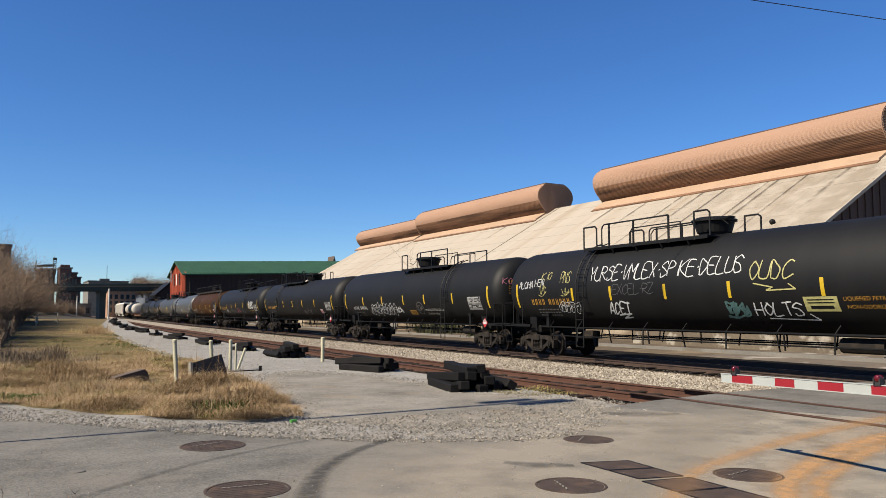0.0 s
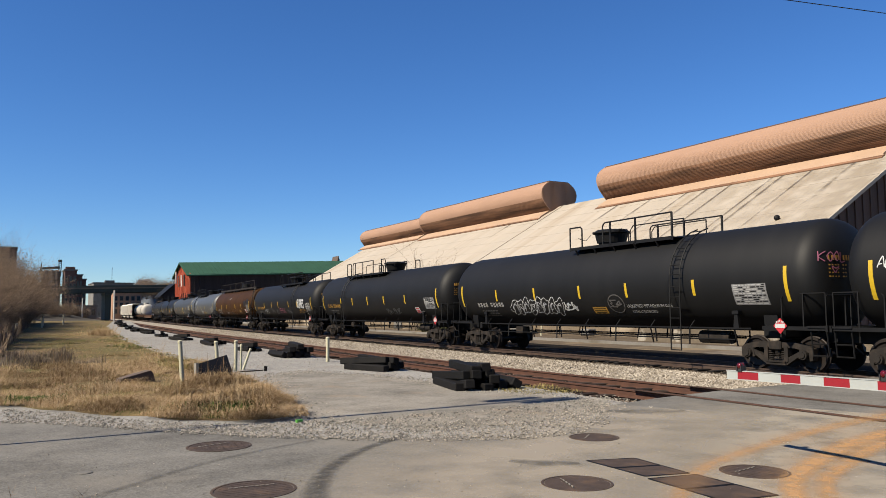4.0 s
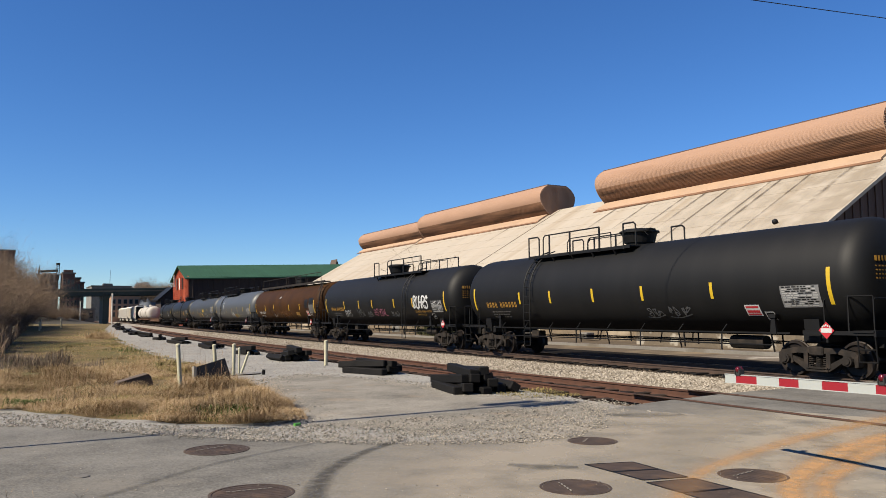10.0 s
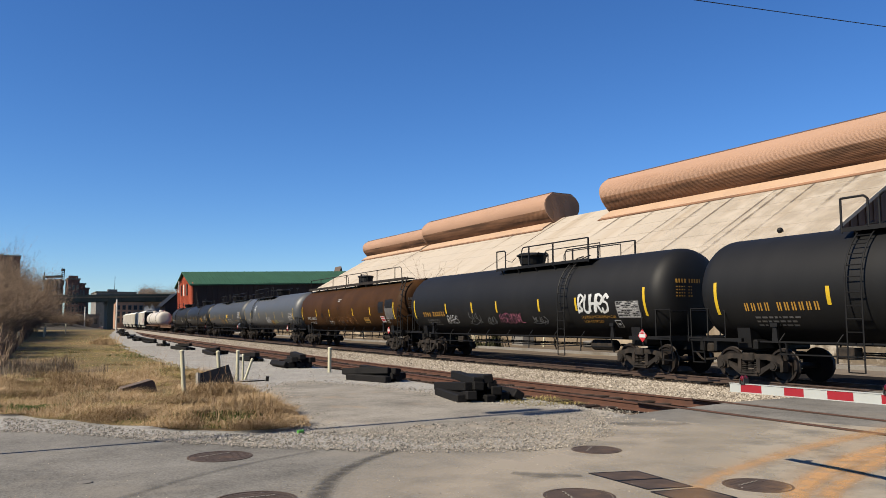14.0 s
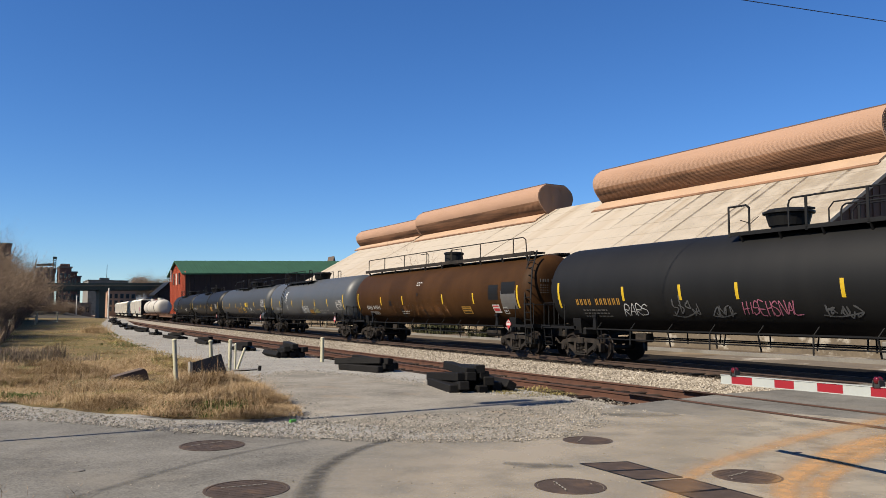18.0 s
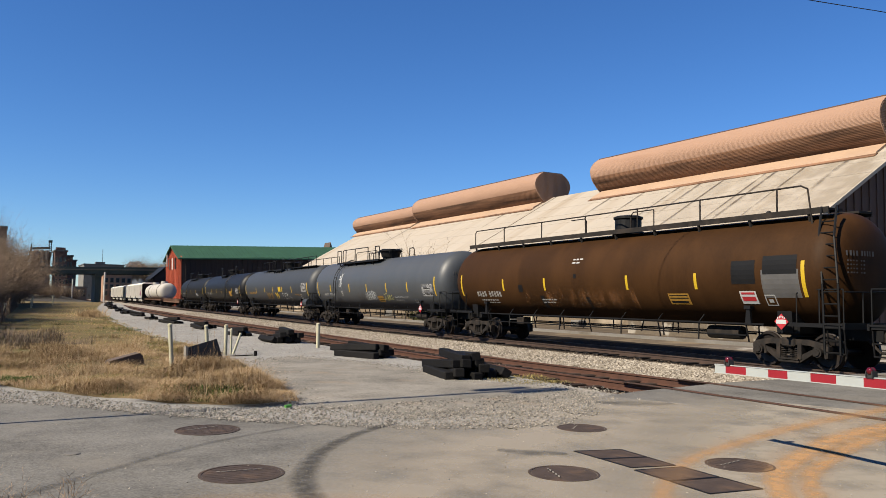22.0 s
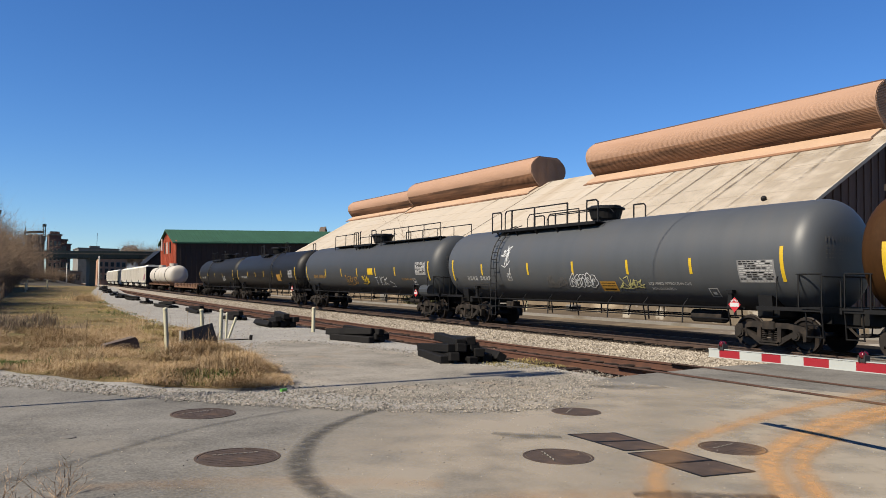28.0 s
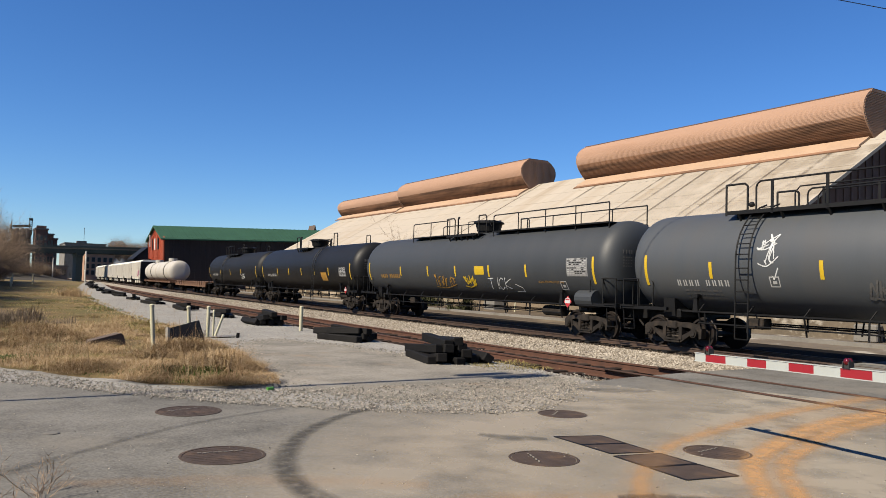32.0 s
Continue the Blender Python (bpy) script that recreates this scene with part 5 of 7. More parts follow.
tagged(part("lettering", letters("NON-ODORIZED", 0.15, 5.5, -0.84, M_AMBER, "lettering"), None, c, "amber words"), kind="stuff")
tagged(part("graffiti", strokes(tag("YURSE.VMLEX.SPIKE.DELUS", -4.15, 0.22, 0.315, 0.5, 11, 0.1), M_SPRAY, "graffiti", 0.032), None, c, "white sprayed graffiti line"), kind="stuff")
tagged(part("graffiti", strokes(tag("EXCEL.RZ", -2.9, -0.28, 0.26, 0.32, 12), M_SPRAY_G, "graffiti", 0.02), None, c, "grey sprayed graffiti"), kind="stuff")
tagged(part("graffiti", strokes(tag("ACET", -3.3, -1.0, 0.26, 0.42, 13, 0.3) + [[(-2.9, -1.06), (-2.3, -1.0), (-2.75, -1.2), (-2.35, -1.16)]], M_SPRAY, "graffiti", 0.05), None, c, "white sprayed graffiti"), kind="stuff")
tagged(part("graffiti", strokes(tag("OUDC", 2.75, 0.02, 0.36, 0.48, 14) + [[(2.9, -0.1), (3.5, -0.22), (3.3, -0.3), (4.2, -0.28), (4.0, -0.14)]], M_SPRAY_Y, "graffiti", 0.035), None, c, "pale yellow sprayed graffiti"), kind="stuff")
tagged(part("graffiti", strokes(scrawl(1.75, -1.1, 4, 0.22, 0.5, 15) + scrawl(1.75, -1.1, 3, 0.24, 0.4, 65), M_SPRAY_T, "graffiti", 0.06), None, c, "teal sprayed graffiti"), kind="stuff")
tagged(part("graffiti", strokes(tag("HOLTS", 2.75, -1.05, 0.3, 0.4, 16) + [[(3.1, -1.15), (4.6, -1.2), (4.4, -1.0)]], M_SPRAY, "graffiti", 0.04), None, c, "white sprayed graffiti"), kind="stuff")
tagged(part("graffiti", strokes(tag("ALOHA", -8.55, 0.05, 0.2, 0.26, 17) + tag("HEN", -7.45, 0.12, 0.2, 0.26, 66), M_SPRAY, "graffiti", 0.026), None, c, "white sprayed graffiti"), kind="stuff")
tagged(part("graffiti", strokes(tag("KIO", -7.05, 0.35, 0.26, 0.3, 18) + scrawl(-7.2, -0.25, 2, 0.28, 0.5, 68), M_SPRAY_Y, "graffiti", 0.022), None, c, "pale yellow sprayed graffiti"), kind="stuff")
tagged(part("graffiti", strokes(tag("PNS", -5.85, 0.2, 0.2, 0.42, 19) + scrawl(-5.8, -0.3, 2, 0.3, 0.4, 69), M_SPRAY_Y, "graffiti", 0.022), None, c, "pale yellow sprayed graffiti"), kind="stuff")
tagged(part("graffiti", strokes(bubbles(-6.0, -0.95, 4, 0.36, 0.42, 20), M_SPRAY, "graffiti", 0.018), None, c, "white outlined graffiti"), kind="stuff")

# second
c = tank_car(36.7, M_TANK_BLACK, "black tank car with white lettering and graffiti")
marks(c, FIVE, ENDS)
top_platform(c, -1.0, 4.3, 0.05, turned=True)
part("ladder", cached("ladder", ladder_mesh), None, c, "", pose(4.9, 0, 0))
tagged(part("car_number", patch(characters(-7.45, -0.76, 9, 0.165, 0.23, 3, space=(4,)), M_LETTER, "car_number"), None, c, "white stencilled car number"), kind="stuff")
tagged(part("stencil", patch(small_print(-7.4, -0.98, 4), M_FAINT, "stencil"), None, c), kind="stuff")
part("sign_board", patch([(0.5, 1.25, -1.1, -0.82)], M_AMBER, "sign_board"), None, c, "amber notice board")
part("sign_print", patch([(0.55, 1.2, -0.9, -0.88), (0.55, 1.2, -0.98, -0.96), (0.6, 1.15, -1.06, -1.03)], M_BLACKSTEEL, "sign_print", 0.009), None, c)
tagged(part("lettering", letters("LIQUEFIED PETROLEUM GAS", 0.165, 2.35, -0.86, M_LETTER, "lettering"), None, c, "white words"), kind="stuff")
tagged(part("lettering", letters("NON-ODORIZED", 0.15, 2.5, -1.08, M_LETTER, "lettering"), None, c, "white words"), kind="stuff")
tagged(part("graffiti", strokes(bubbles(-4.75, -1.12, 8, 0.55, 0.68, 21), M_SPRAY, "graffiti", 0.025), None, c, "white outlined graffiti"), kind="stuff")
tagged(part("graffiti", strokes(scrawl(-1.15, -0.95, 4, 0.22, 0.34, 22), M_SPRAY, "graffiti", 0.05), None, c, "white sprayed graffiti"), kind="stuff")
tagged(part("graffiti", strokes([[(1.85 + 0.4 * math.cos(k * 0.35), -0.72 + 0.34 * math.sin(k * 0.35)) for k in range(19)]] + scrawl(1.5, -0.85, 2, 0.35, 0.3, 23), M_FAINT, "graffiti", 0.035), None, c, "faint sprayed circle"), kind="stuff")
head_tag(c, 8.95, tag("KOOL", -1.2, 0.32, 0.22, 0.26, 73) + [curved([(-0.75, 0.02), (-0.85, 0.18), (-0.72, 0.14), (-0.6, 0.18), (-0.75, 0.02)])], M_SPRAY_P)
certificate(c, 6.95, 8.1, -0.82, -0.2, 24)
diamond(c, 8.5)

# third
c = tank_car(56.85, M_TANK_BLACK, "black tank car with amber lettering and few marks")
marks(c, SIX, ENDS)
top_platform(c, -4.95, 1.4, 0.35)
part("ladder", cached("ladder", ladder_mesh), None, c, "", pose(-4.35, 0, 0))
tagged(part("car_number", patch(characters(-7.75, -0.62, 10, 0.165, 0.26, 5, space=(4,)), M_AMBER, "car_number"), None, c, "amber stencilled car number"), kind="stuff")
tagged(part("stencil", patch(small_print(-7.6, -0.85, 6), M_FAINT, "stencil"), None, c), kind="stuff")
certificate(c, 7.3, 8.45, -0.8, -0.2, 7)
part("red_notice", patch([(6.0, 6.5, -1.06, -0.7)], M_PAPER, "red_notice", 0.004), None, c, "white notice with red print")
part("red_print", patch([(6.04, 6.46, -0.8, -0.74), (6.04, 6.46, -0.95, -0.87), (6.04, 6.46, -1.03, -0.98)], M_PLACARD, "red_print", 0.008), None, c)
part("stencil_box", patch(frame_box(6.6, -1.22, 0.3), M_LETTER, "stencil_box"), None, c)
tagged(part("graffiti", strokes(scrawl(2.0, -1.08, 3, 0.3, 0.34, 25) + scrawl(3.0, -1.08, 4, 0.26, 0.36, 70), M_SPRAY_G, "graffiti", 0.035), None, c, "faint grey graffiti"), kind="stuff")
diamond(c, 8.6)

# fourth
c = tank_car(77.3, M_TANK_BLACK, "black tank car with a white sprayed tag")
marks(c, (-8.72, -5.2, -2.65, -0.5, 2.7, 5.1, 8.74), ENDS)
top_platform(c, -1.05, 5.4, 0.1, turned=True)
part("ladder", cached("ladder", ladder_mesh), None, c, "", pose(4.4, 0, 0))
tagged(part("car_number", patch(characters(-7.75, -0.62, 10, 0.165, 0.26, 8, space=(4,)), M_AMBER, "car_number"), None, c, "amber stencilled car number"), kind="stuff")
tagged(part("stencil", patch(small_print(-7.6, -0.85, 9), M_FAINT, "stencil"), None, c), kind="stuff")
tagged(part("graffiti", strokes(tag("BUHRS", 5.2, -0.55, 0.34, 0.6, 26, 0.25) + tag("BUHRS", 5.22, -0.54, 0.34, 0.58, 126, 0.25), M_SPRAY, "graffiti", 0.075), None, c, "bold white sprayed tag"), kind="stuff")
tagged(part("graffiti", strokes(tag("HISEHSNAL", -0.45, -0.98, 0.22, 0.42, 27, 0.1, 0.16), M_SPRAY_P, "graffiti", 0.03), None, c, "pink sprayed graffiti"), kind="stuff")
tagged(part("graffiti", strokes(tag("RARS", -5.35, -1.02, 0.28, 0.42, 28, 0.3), M_SPRAY, "graffiti", 0.028), None, c, "white sprayed graffiti"), kind="stuff")
tagged(part("graffiti", strokes(scrawl(-3.2, -1.05, 4, 0.32, 0.7, 29) + scrawl(-1.6, -1.05, 4, 0.24, 0.4, 71) + scrawl(2.0, -1.05, 5, 0.24, 0.36, 72), M_SPRAY_G, "graffiti", 0.04), None, c, "grey sprayed graffiti"), kind="stuff")
tagged(part("lettering", letters("LIQUEFIED PETROLEUM GAS", 0.15, 5.25, -0.8, M_AMBER, "lettering"), None, c, "amber words"), kind="stuff")
tagged(part("lettering", letters("NON-ODORIZED", 0.14, 5.3, -0.98, M_AMBER, "lettering"), None, c, "amber words"), kind="stuff")
certificate(c, 7.3, 8.45, -0.8, -0.2, 10)
part("stencil_box", patch(frame_box(7.0, -1.2, 0.32), M_LETTER, "stencil_box"), None, c)
diamond(c, 8.6)

# fifth: the rusty brown one with a full-length walkway
c = tank_car(97.6, M_TANK_BROWN, "rust-streaked brown tank car with a full-length walkway")
marks(c, (-8.75, -5.3, -2.4, 2.2, 5.17, 8.78), (-8.75, 8.78))
for sy in (-0.62, 0.62):
    bm = bmesh.new()
    box(bm, (18.2, 0.55, 0.06), (0, sy, ZC + R + 0.04))
    box(bm, (18.2, 0.04, 0.16), (0, sy * 1.45, ZC + R + 0.02))
    for i in range(10):
        rod(bm, (-8.6 + 1.9 * i, sy * 1.4, ZC + R), (-8.6 + 1.9 * i, sy * 1.25, ZC + R - 0.32), 0.05, 5)
    part("walkway", bm, M_GRIME, c, "brown steel running board")
zt, sy = ZC + R + 0.72, -0.62
bm = bmesh.new()
pipe(bm, [(-8.6, sy * 1.45, ZC + R), (-8.6, sy * 1.45, zt - 0.1), (-8.5, sy * 1.45, zt), (8.3, sy * 1.45, zt), (8.5, sy * 1.45, zt - 0.1), (8.7, sy * 1.5, ZC + 0.8), (9.0, sy * 2.1, ZC - 0.5)], 0.024, 6)
for i in range(6):
    rod(bm, (-6.2 + 2.75 * i, sy * 1.45, ZC + R), (-6.2 + 2.75 * i, sy * 1.45, zt), 0.026, 5)
part("handrail", bm, M_GRIME, c)
bm = bmesh.new()
pipe(bm, [(1.5, sy * 1.1, ZC + R), (1.5, sy * 1.1, zt - 0.16), (1.62, sy * 1.1, zt - 0.06), (2.6, sy * 1.1, zt - 0.06), (2.6, sy * 1.1, ZC + R)], 0.02, 6)
pipe(bm, [(-0.9, sy * 1.1, ZC + R), (-0.9, sy * 1.1, zt - 0.16), (-1.02, sy * 1.1, zt - 0.06), (-1.8, sy * 1.1, zt - 0.06)], 0.02, 6)
part("grab_rail", bm, M_GRIME, c)
bm = bmesh.new()
lathe(bm, [(-0.1, 0.001), (-0.1, 0.56), (0.08, 0.56), (0.1, 0.47), (0.52, 0.47), (0.55, 0.52), (0.62, 0.52), (0.66, 0.4), (0.67, 0.001)], "z", 20)
bmesh.ops.translate(bm, verts=bm.verts, vec=(0.6, 0, ZC + R))
part("valve_housing", bm, M_BLACKSTEEL, c)
bm = bmesh.new()
for sx in (9.3, 9.72):
    pipe(bm, [(sx, -1.45, 0.45), (sx, -1.5, 2.2), (sx - 0.25, -1.25, 3.4), (sx - 0.4, -0.9, ZC + R + 0.1)], 0.03, 6)
for i in range(12):
    z = 0.5 + 0.3 * i
    y = float(np.interp(z, [0.45, 2.2, 3.4, 4.2], [-1.45, -1.5, -1.25, -0.9]))
    dx = float(np.interp(z, [2.2, 3.4, 4.2], [0, -0.25, -0.4]))
    rod(bm, (9.3 + dx, y, z), (9.72 + dx, y, z), 0.02, 5)
part("ladder", bm, M_BLACKSTEEL, c)
tagged(part("car_number", patch(characters(-7.5, -0.75, 9, 0.15, 0.27, 31, space=(4,)), M_LETTER, "car_number"), None, c, "white stencilled car number"), kind="stuff")
tagged(part("stencil", patch(small_print(-7.4, -0.95, 32, 2) + small_print(-2.9, -0.9, 33, 2, 0.9) + small_print(-0.85, 0.62, 34, 2, 0.5), M_LETTER, "stencil"), None, c), kind="stuff")
part("sign_board", patch([(3.95, 4.8, -1.0, -0.62)], M_AMBER, "sign_board"), None, c, "yellow notice board")
part("sign_print", patch([(4.0, 4.75, -0.7, -0.67), (4.0, 4.75, -0.79, -0.76), (4.02, 4.7, -0.95, -0.87)], M_BLACKSTEEL, "sign_print", 0.009), None, c)
for q in ((6.5, 7.3, -0.35, 0.3), (7.55, 8.6, -0.1, 0.4)):
    part("painted_patch", patch([q], M_BLACKSTEEL, "painted_patch"), None, c, "black touched-up paint patch")
part("painted_patch", patch([(7.5, 8.65, -0.75, 0.02)], M_FAINT, "painted_patch", 0.004), None, c)
for q in ((-4.2, -3.9, -0.55, -0.25), (-0.6, -0.45, -0.05, 0.1), (-2.85, -2.6, -1.3, -0.7), (-0.1, 0.1, -1.3, -0.75)):
    part("painted_patch", patch([q], M_BLACKSTEEL, "painted_patch"), None, c, "dark scar in the brown paint")
part("red_notice", patch([(6.7, 7.25, -0.95, -0.55)], M_PAPER, "red_notice"), None, c, "white notice with red print")
part("red_print", patch([(6.75, 7.2, -0.65, -0.59), (6.75, 7.2, -0.85, -0.72)], M_PLACARD, "red_print", 0.01), None, c)
part("stencil_box", patch(frame_box(7.5, -1.0, 0.34), M_LETTER, "stencil_box"), None, c)
tagged(part("rust_film", patch([(x0, x0 + 0.5, -1.35, -0.35) for x0 in [-4 + 0.5 * i for i in range(13)]], M_RUSTFILM, "rust_film", 0.005), None, c, "orange rust smears low on the side"), kind="stuff")
diamond(c, 8.1)

# sixth: grey
c = tank_car(117.8, M_TANK_GREY, "grey tank car with white lettering and graffiti")
marks(c, (-8.72, -6.2, -2.78, 0.02, 2.87, 5.6, 8.74), ENDS)
top_platform(c, -6.0, 0.95, 0.06)
part("ladder", cached("ladder", ladder_mesh), None, c, "", pose(-5.0, 0, 0))
tagged(part("car_number", patch(characters(-7.5, -0.72, 8, 0.165, 0.21, 41, space=(4,)), M_LETTER, "car_number"), None, c, "white stencilled car number"), kind="stuff")
tagged(part("stencil", patch(small_print(-7.4, -0.9, 42), M_FAINT, "stencil"), None, c), kind="stuff")
part("sign_board", patch([(1.35, 2.15, -1.15, -0.74)], M_AMBER, "sign_board"), None, c, "amber notice board")
part("sign_print", patch([(1.4, 2.1, -0.82, -0.8), (1.4, 2.1, -0.92, -0.9), (1.45, 2.05, -1.08, -1.03)], M_BLACKSTEEL, "sign_print", 0.009), None, c)
tagged(part("lettering", letters("LIQUEFIED PETROLEUM GAS", 0.14, 3.7, -0.86, M_LETTER, "lettering"), None, c, "white words"), kind="stuff")
tagged(part("lettering", letters("NON-ODORIZED", 0.13, 3.75, -1.05, M_LETTER, "lettering"), None, c, "white words"), kind="stuff")
tagged(part("graffiti", strokes(scrawl(-4.65, 0.3, 2, 0.32, 0.45, 47) + scrawl(-4.6, -0.1, 2, 0.34, 0.7, 48) + [[(-4.4, 0.0), (-4.15, -0.5), (-4.0, -0.2)]], M_SPRAY, "graffiti", 0.032), None, c, "white sprayed tag"), kind="stuff")
tagged(part("graffiti", strokes(scrawl(-1.7, -1.05, 5, 0.28, 0.55, 44), M_FAINT, "graffiti", 0.05), None, c, "grey sprayed graffiti"), kind="stuff")
tagged(part("graffiti", strokes(bubbles(-0.25, -0.98, 5, 0.36, 0.5, 45), M_SPRAY, "graffiti", 0.03), None, c, "white sprayed graffiti"), kind="stuff")
tagged(part("graffiti", strokes(scrawl(2.25, -1.02, 5, 0.28, 0.46, 46), M_SPRAY_Y, "graffiti", 0.03), None, c, "thin pale graffiti"), kind="stuff")
certificate(c, 7.3, 8.5, -0.76, -0.12, 47)
part("stencil_box", patch(frame_box(-4.3, -0.72, 0.3) + frame_box(6.05, -1.3, 0.34), M_LETTER, "stencil_box"), None, c)
diamond(c, 7.2)

# seventh: slate grey with a long walkway
c = tank_car(138.35, M_TANK_SLATE, "slate grey tank car with a yellow placard", half=9.55, tc=8.5)
marks(c, (-9.35, -5.5, -2.6, 0.0, 2.76, 5.4, 9.35), (-9.35, 9.35))
top_platform(c, -1.5, 1.9, 0.35)
for sy in (-0.88, 0.88):
    zt = ZC + R + 0.62
    for x0, x1 in ((-5.4, -1.7), (2.1, 9.4)):
        bm = bmesh.new()
        pipe(bm, [(x0, sy, ZC + R - 0.3), (x0, sy, zt - 0.06), (x0 + 0.1, sy, zt), (x1, sy, zt), (x1, sy, ZC + R - 0.3)], 0.024, 6)
        n = int((x1 - x0) / 1.6)
        for i in range(1, n):
            x = x0 + (x1 - x0) * i / n
            rod(bm, (x, sy, ZC + R - 0.3), (x, sy, zt), 0.022, 5)
        box(bm, (x1 - x0, 0.4, 0.05), ((x0 + x1) / 2, sy * 0.85, ZC + R - 0.08))
        part("handrail", bm, M_BLACKSTEEL, c)
part("sign_board", patch([(1.65, 2.4, -0.4, -0.04)], M_YELLOW, "sign_board"), None, c, "bright yellow square board")
tagged(part("car_number", patch(characters(-7.9, -0.6, 10, 0.16, 0.24, 51, space=(4,)), M_AMBER, "car_number"), None, c, "amber stencilled car number"), kind="stuff")
tagged(part("graffiti", strokes(scrawl(-2.1, -1.02, 6, 0.36, 0.6, 52), M_AMBER, "graffiti", 0.04), None, c, "amber outlined graffiti"), kind="stuff")
tagged(part("graffiti", strokes(scrawl(0.6, -0.95, 4, 0.28, 0.5, 53), M_YELLOW, "graffiti", 0.05), None, c, "yellow sprayed graffiti"), kind="stuff")
tagged(part("graffiti", strokes(tag("TICK", 2.5, -1.05, 0.5, 0.5, 54, 0.2) + [[(4.5, -0.8), (4.9, -0.95), (4.9, -1.15), (4.4, -1.15)]], M_SPRAY, "graffiti", 0.035), None, c, "thin white sprayed tag"), kind="stuff")
tagged(part("lettering", letters("LIQUEFIED PETROLEUM GAS", 0.12, 6.1, -0.72, M_AMBER, "lettering"), None, c, "amber words"), kind="stuff")
certificate(c, 7.9, 9.05, -0.45, 0.2, 55)
part("stencil_box", patch(frame_box(7.4, -1.0, 0.36), M_LETTER, "stencil_box"), None, c)
bm = bmesh.new()
rod(bm, (8.4, -1.25, 1.35), (9.3, -1.25, 1.35), 0.3, 14)
part("air_reservoir", bm, M_TANK_SLATE, c)
diamond(c, 8.0)

# eighth and ninth: dark
c = tank_car(159.8, M_TANK_DARK, "dull dark grey tank car with yellow stripes", half=9.4, tc=8.4)
marks(c, (-9.2, -5.2, -2.5, 0.3, 3.0, 5.6, 9.2), (-9.2, 9.2))
top_platform(c, -2.0, 6.0, -0.3)
part("ladder", cached("ladder", ladder_mesh), None, c, "", pose(3.2, 0, 0))
tagged(part("car_number", patch(characters(-7.8, -0.6, 9, 0.17, 0.24, 61, space=(4,)), M_LETTER, "car_number"), None, c, "white stencilled car number"), kind="stuff")
certificate(c, 7.4, 8.5, -0.55, 0.0, 62)
part("sign_board", patch([(4.2, 5.2, -0.85, -0.3)], M_AMBER, "sign_board"), None, c)
diamond(c, 8.6)
c = tank_car(180.2, M_TANK_BLACK, "black tank car with small white marks", half=9.2, tc=8.2)
marks(c, (-9.0, -4.0, 0.0, 4.0, 9.0), (-9.0, 9.0))
top_platform(c, -3.5, 3.5, 0.5)
part("ladder", cached("ladder", ladder_mesh), None, c, "", pose(-2.6, 0, 0))
tagged(part("car_number", patch(characters(-7.5, -0.6, 9, 0.17, 0.24, 63, space=(4,)), M_LETTER, "car_number"), None, c, "white stencilled car number"), kind="stuff")
tagged(part("graffiti", strokes(scrawl(3.6, -0.8, 4, 0.45, 0.45, 64), M_SPRAY, "graffiti", 0.06), None, c, "white sprayed graffiti"), kind="stuff")

# tenth: an empty rusty flat car
car = thing("flat_car", "empty rust-orange flat car", "flat car")
bm = bmesh.new()
box(bm, (19.6, 2.9, 0.22), (0, 0, 1.2), bevel=0.03)
part("deck", bm, M_RUSTFRAME, car)
for sy in (-1.4, 1.4):
    bm = bmesh.new()
    box(bm, (19.6, 0.1, 0.5), (0, sy, 1.0))
    for i in range(15):
        box(bm, (0.12, 0.08, 0.45), (-9.1 + 1.3 * i, sy * 1.05, 1.15))
    part("side_sill", bm, M_RUSTFRAME, car)
bm = bmesh.new()
box(bm, (20.4, 0.4, 0.35), (0, 0, 0.9))
part("centre_sill", bm, M_GRIME, car)
for x in (-7.4, 7.4):
    truck(car, x)
add_car(car, 201.4)

# white tank cars on rusty frames
for mid in (224.5, 239.2):
    car = thing("tank_car", "white tank car with dark bands on a rusty frame", "tank car", group="white tank cars")
    part("tank", tank_mesh(M_TANK_WHITE, 6.2, 1.45), None, car)
    bm = bmesh.new()
    for x in (1.6,):
        lathe(bm, [(x - 0.22, 1.4), (x - 0.22, 1.48), (x + 0.22, 1.48), (x + 0.22, 1.4)], "x", 40)
    bmesh.ops.translate(bm, verts=bm.verts, vec=(0, 0, ZC))
    part("band", bm, M_BLACKSTEEL, car, "dark steel band")
    bm = bmesh.new()
    box(bm, (15.6, 2.7, 0.2), (0, 0, 1.05))
    for i in range(10):
        box(bm, (0.1, 2.8, 0.4), (-7 + 1.55 * i, 0, 1.1))
    part("frame", bm, M_RUSTFRAME, car, "orange rusty frame")
    bm = bmesh.new()
    rod(bm, (0.2, 0, ZC + 1.3), (0.2, 0, ZC + 1.85), 0.6, 16)
    part("dome", bm, M_TANK_WHITE, car)
    for x in (-5.6, 5.6):
        truck(car, x)
    add_car(car, mid)

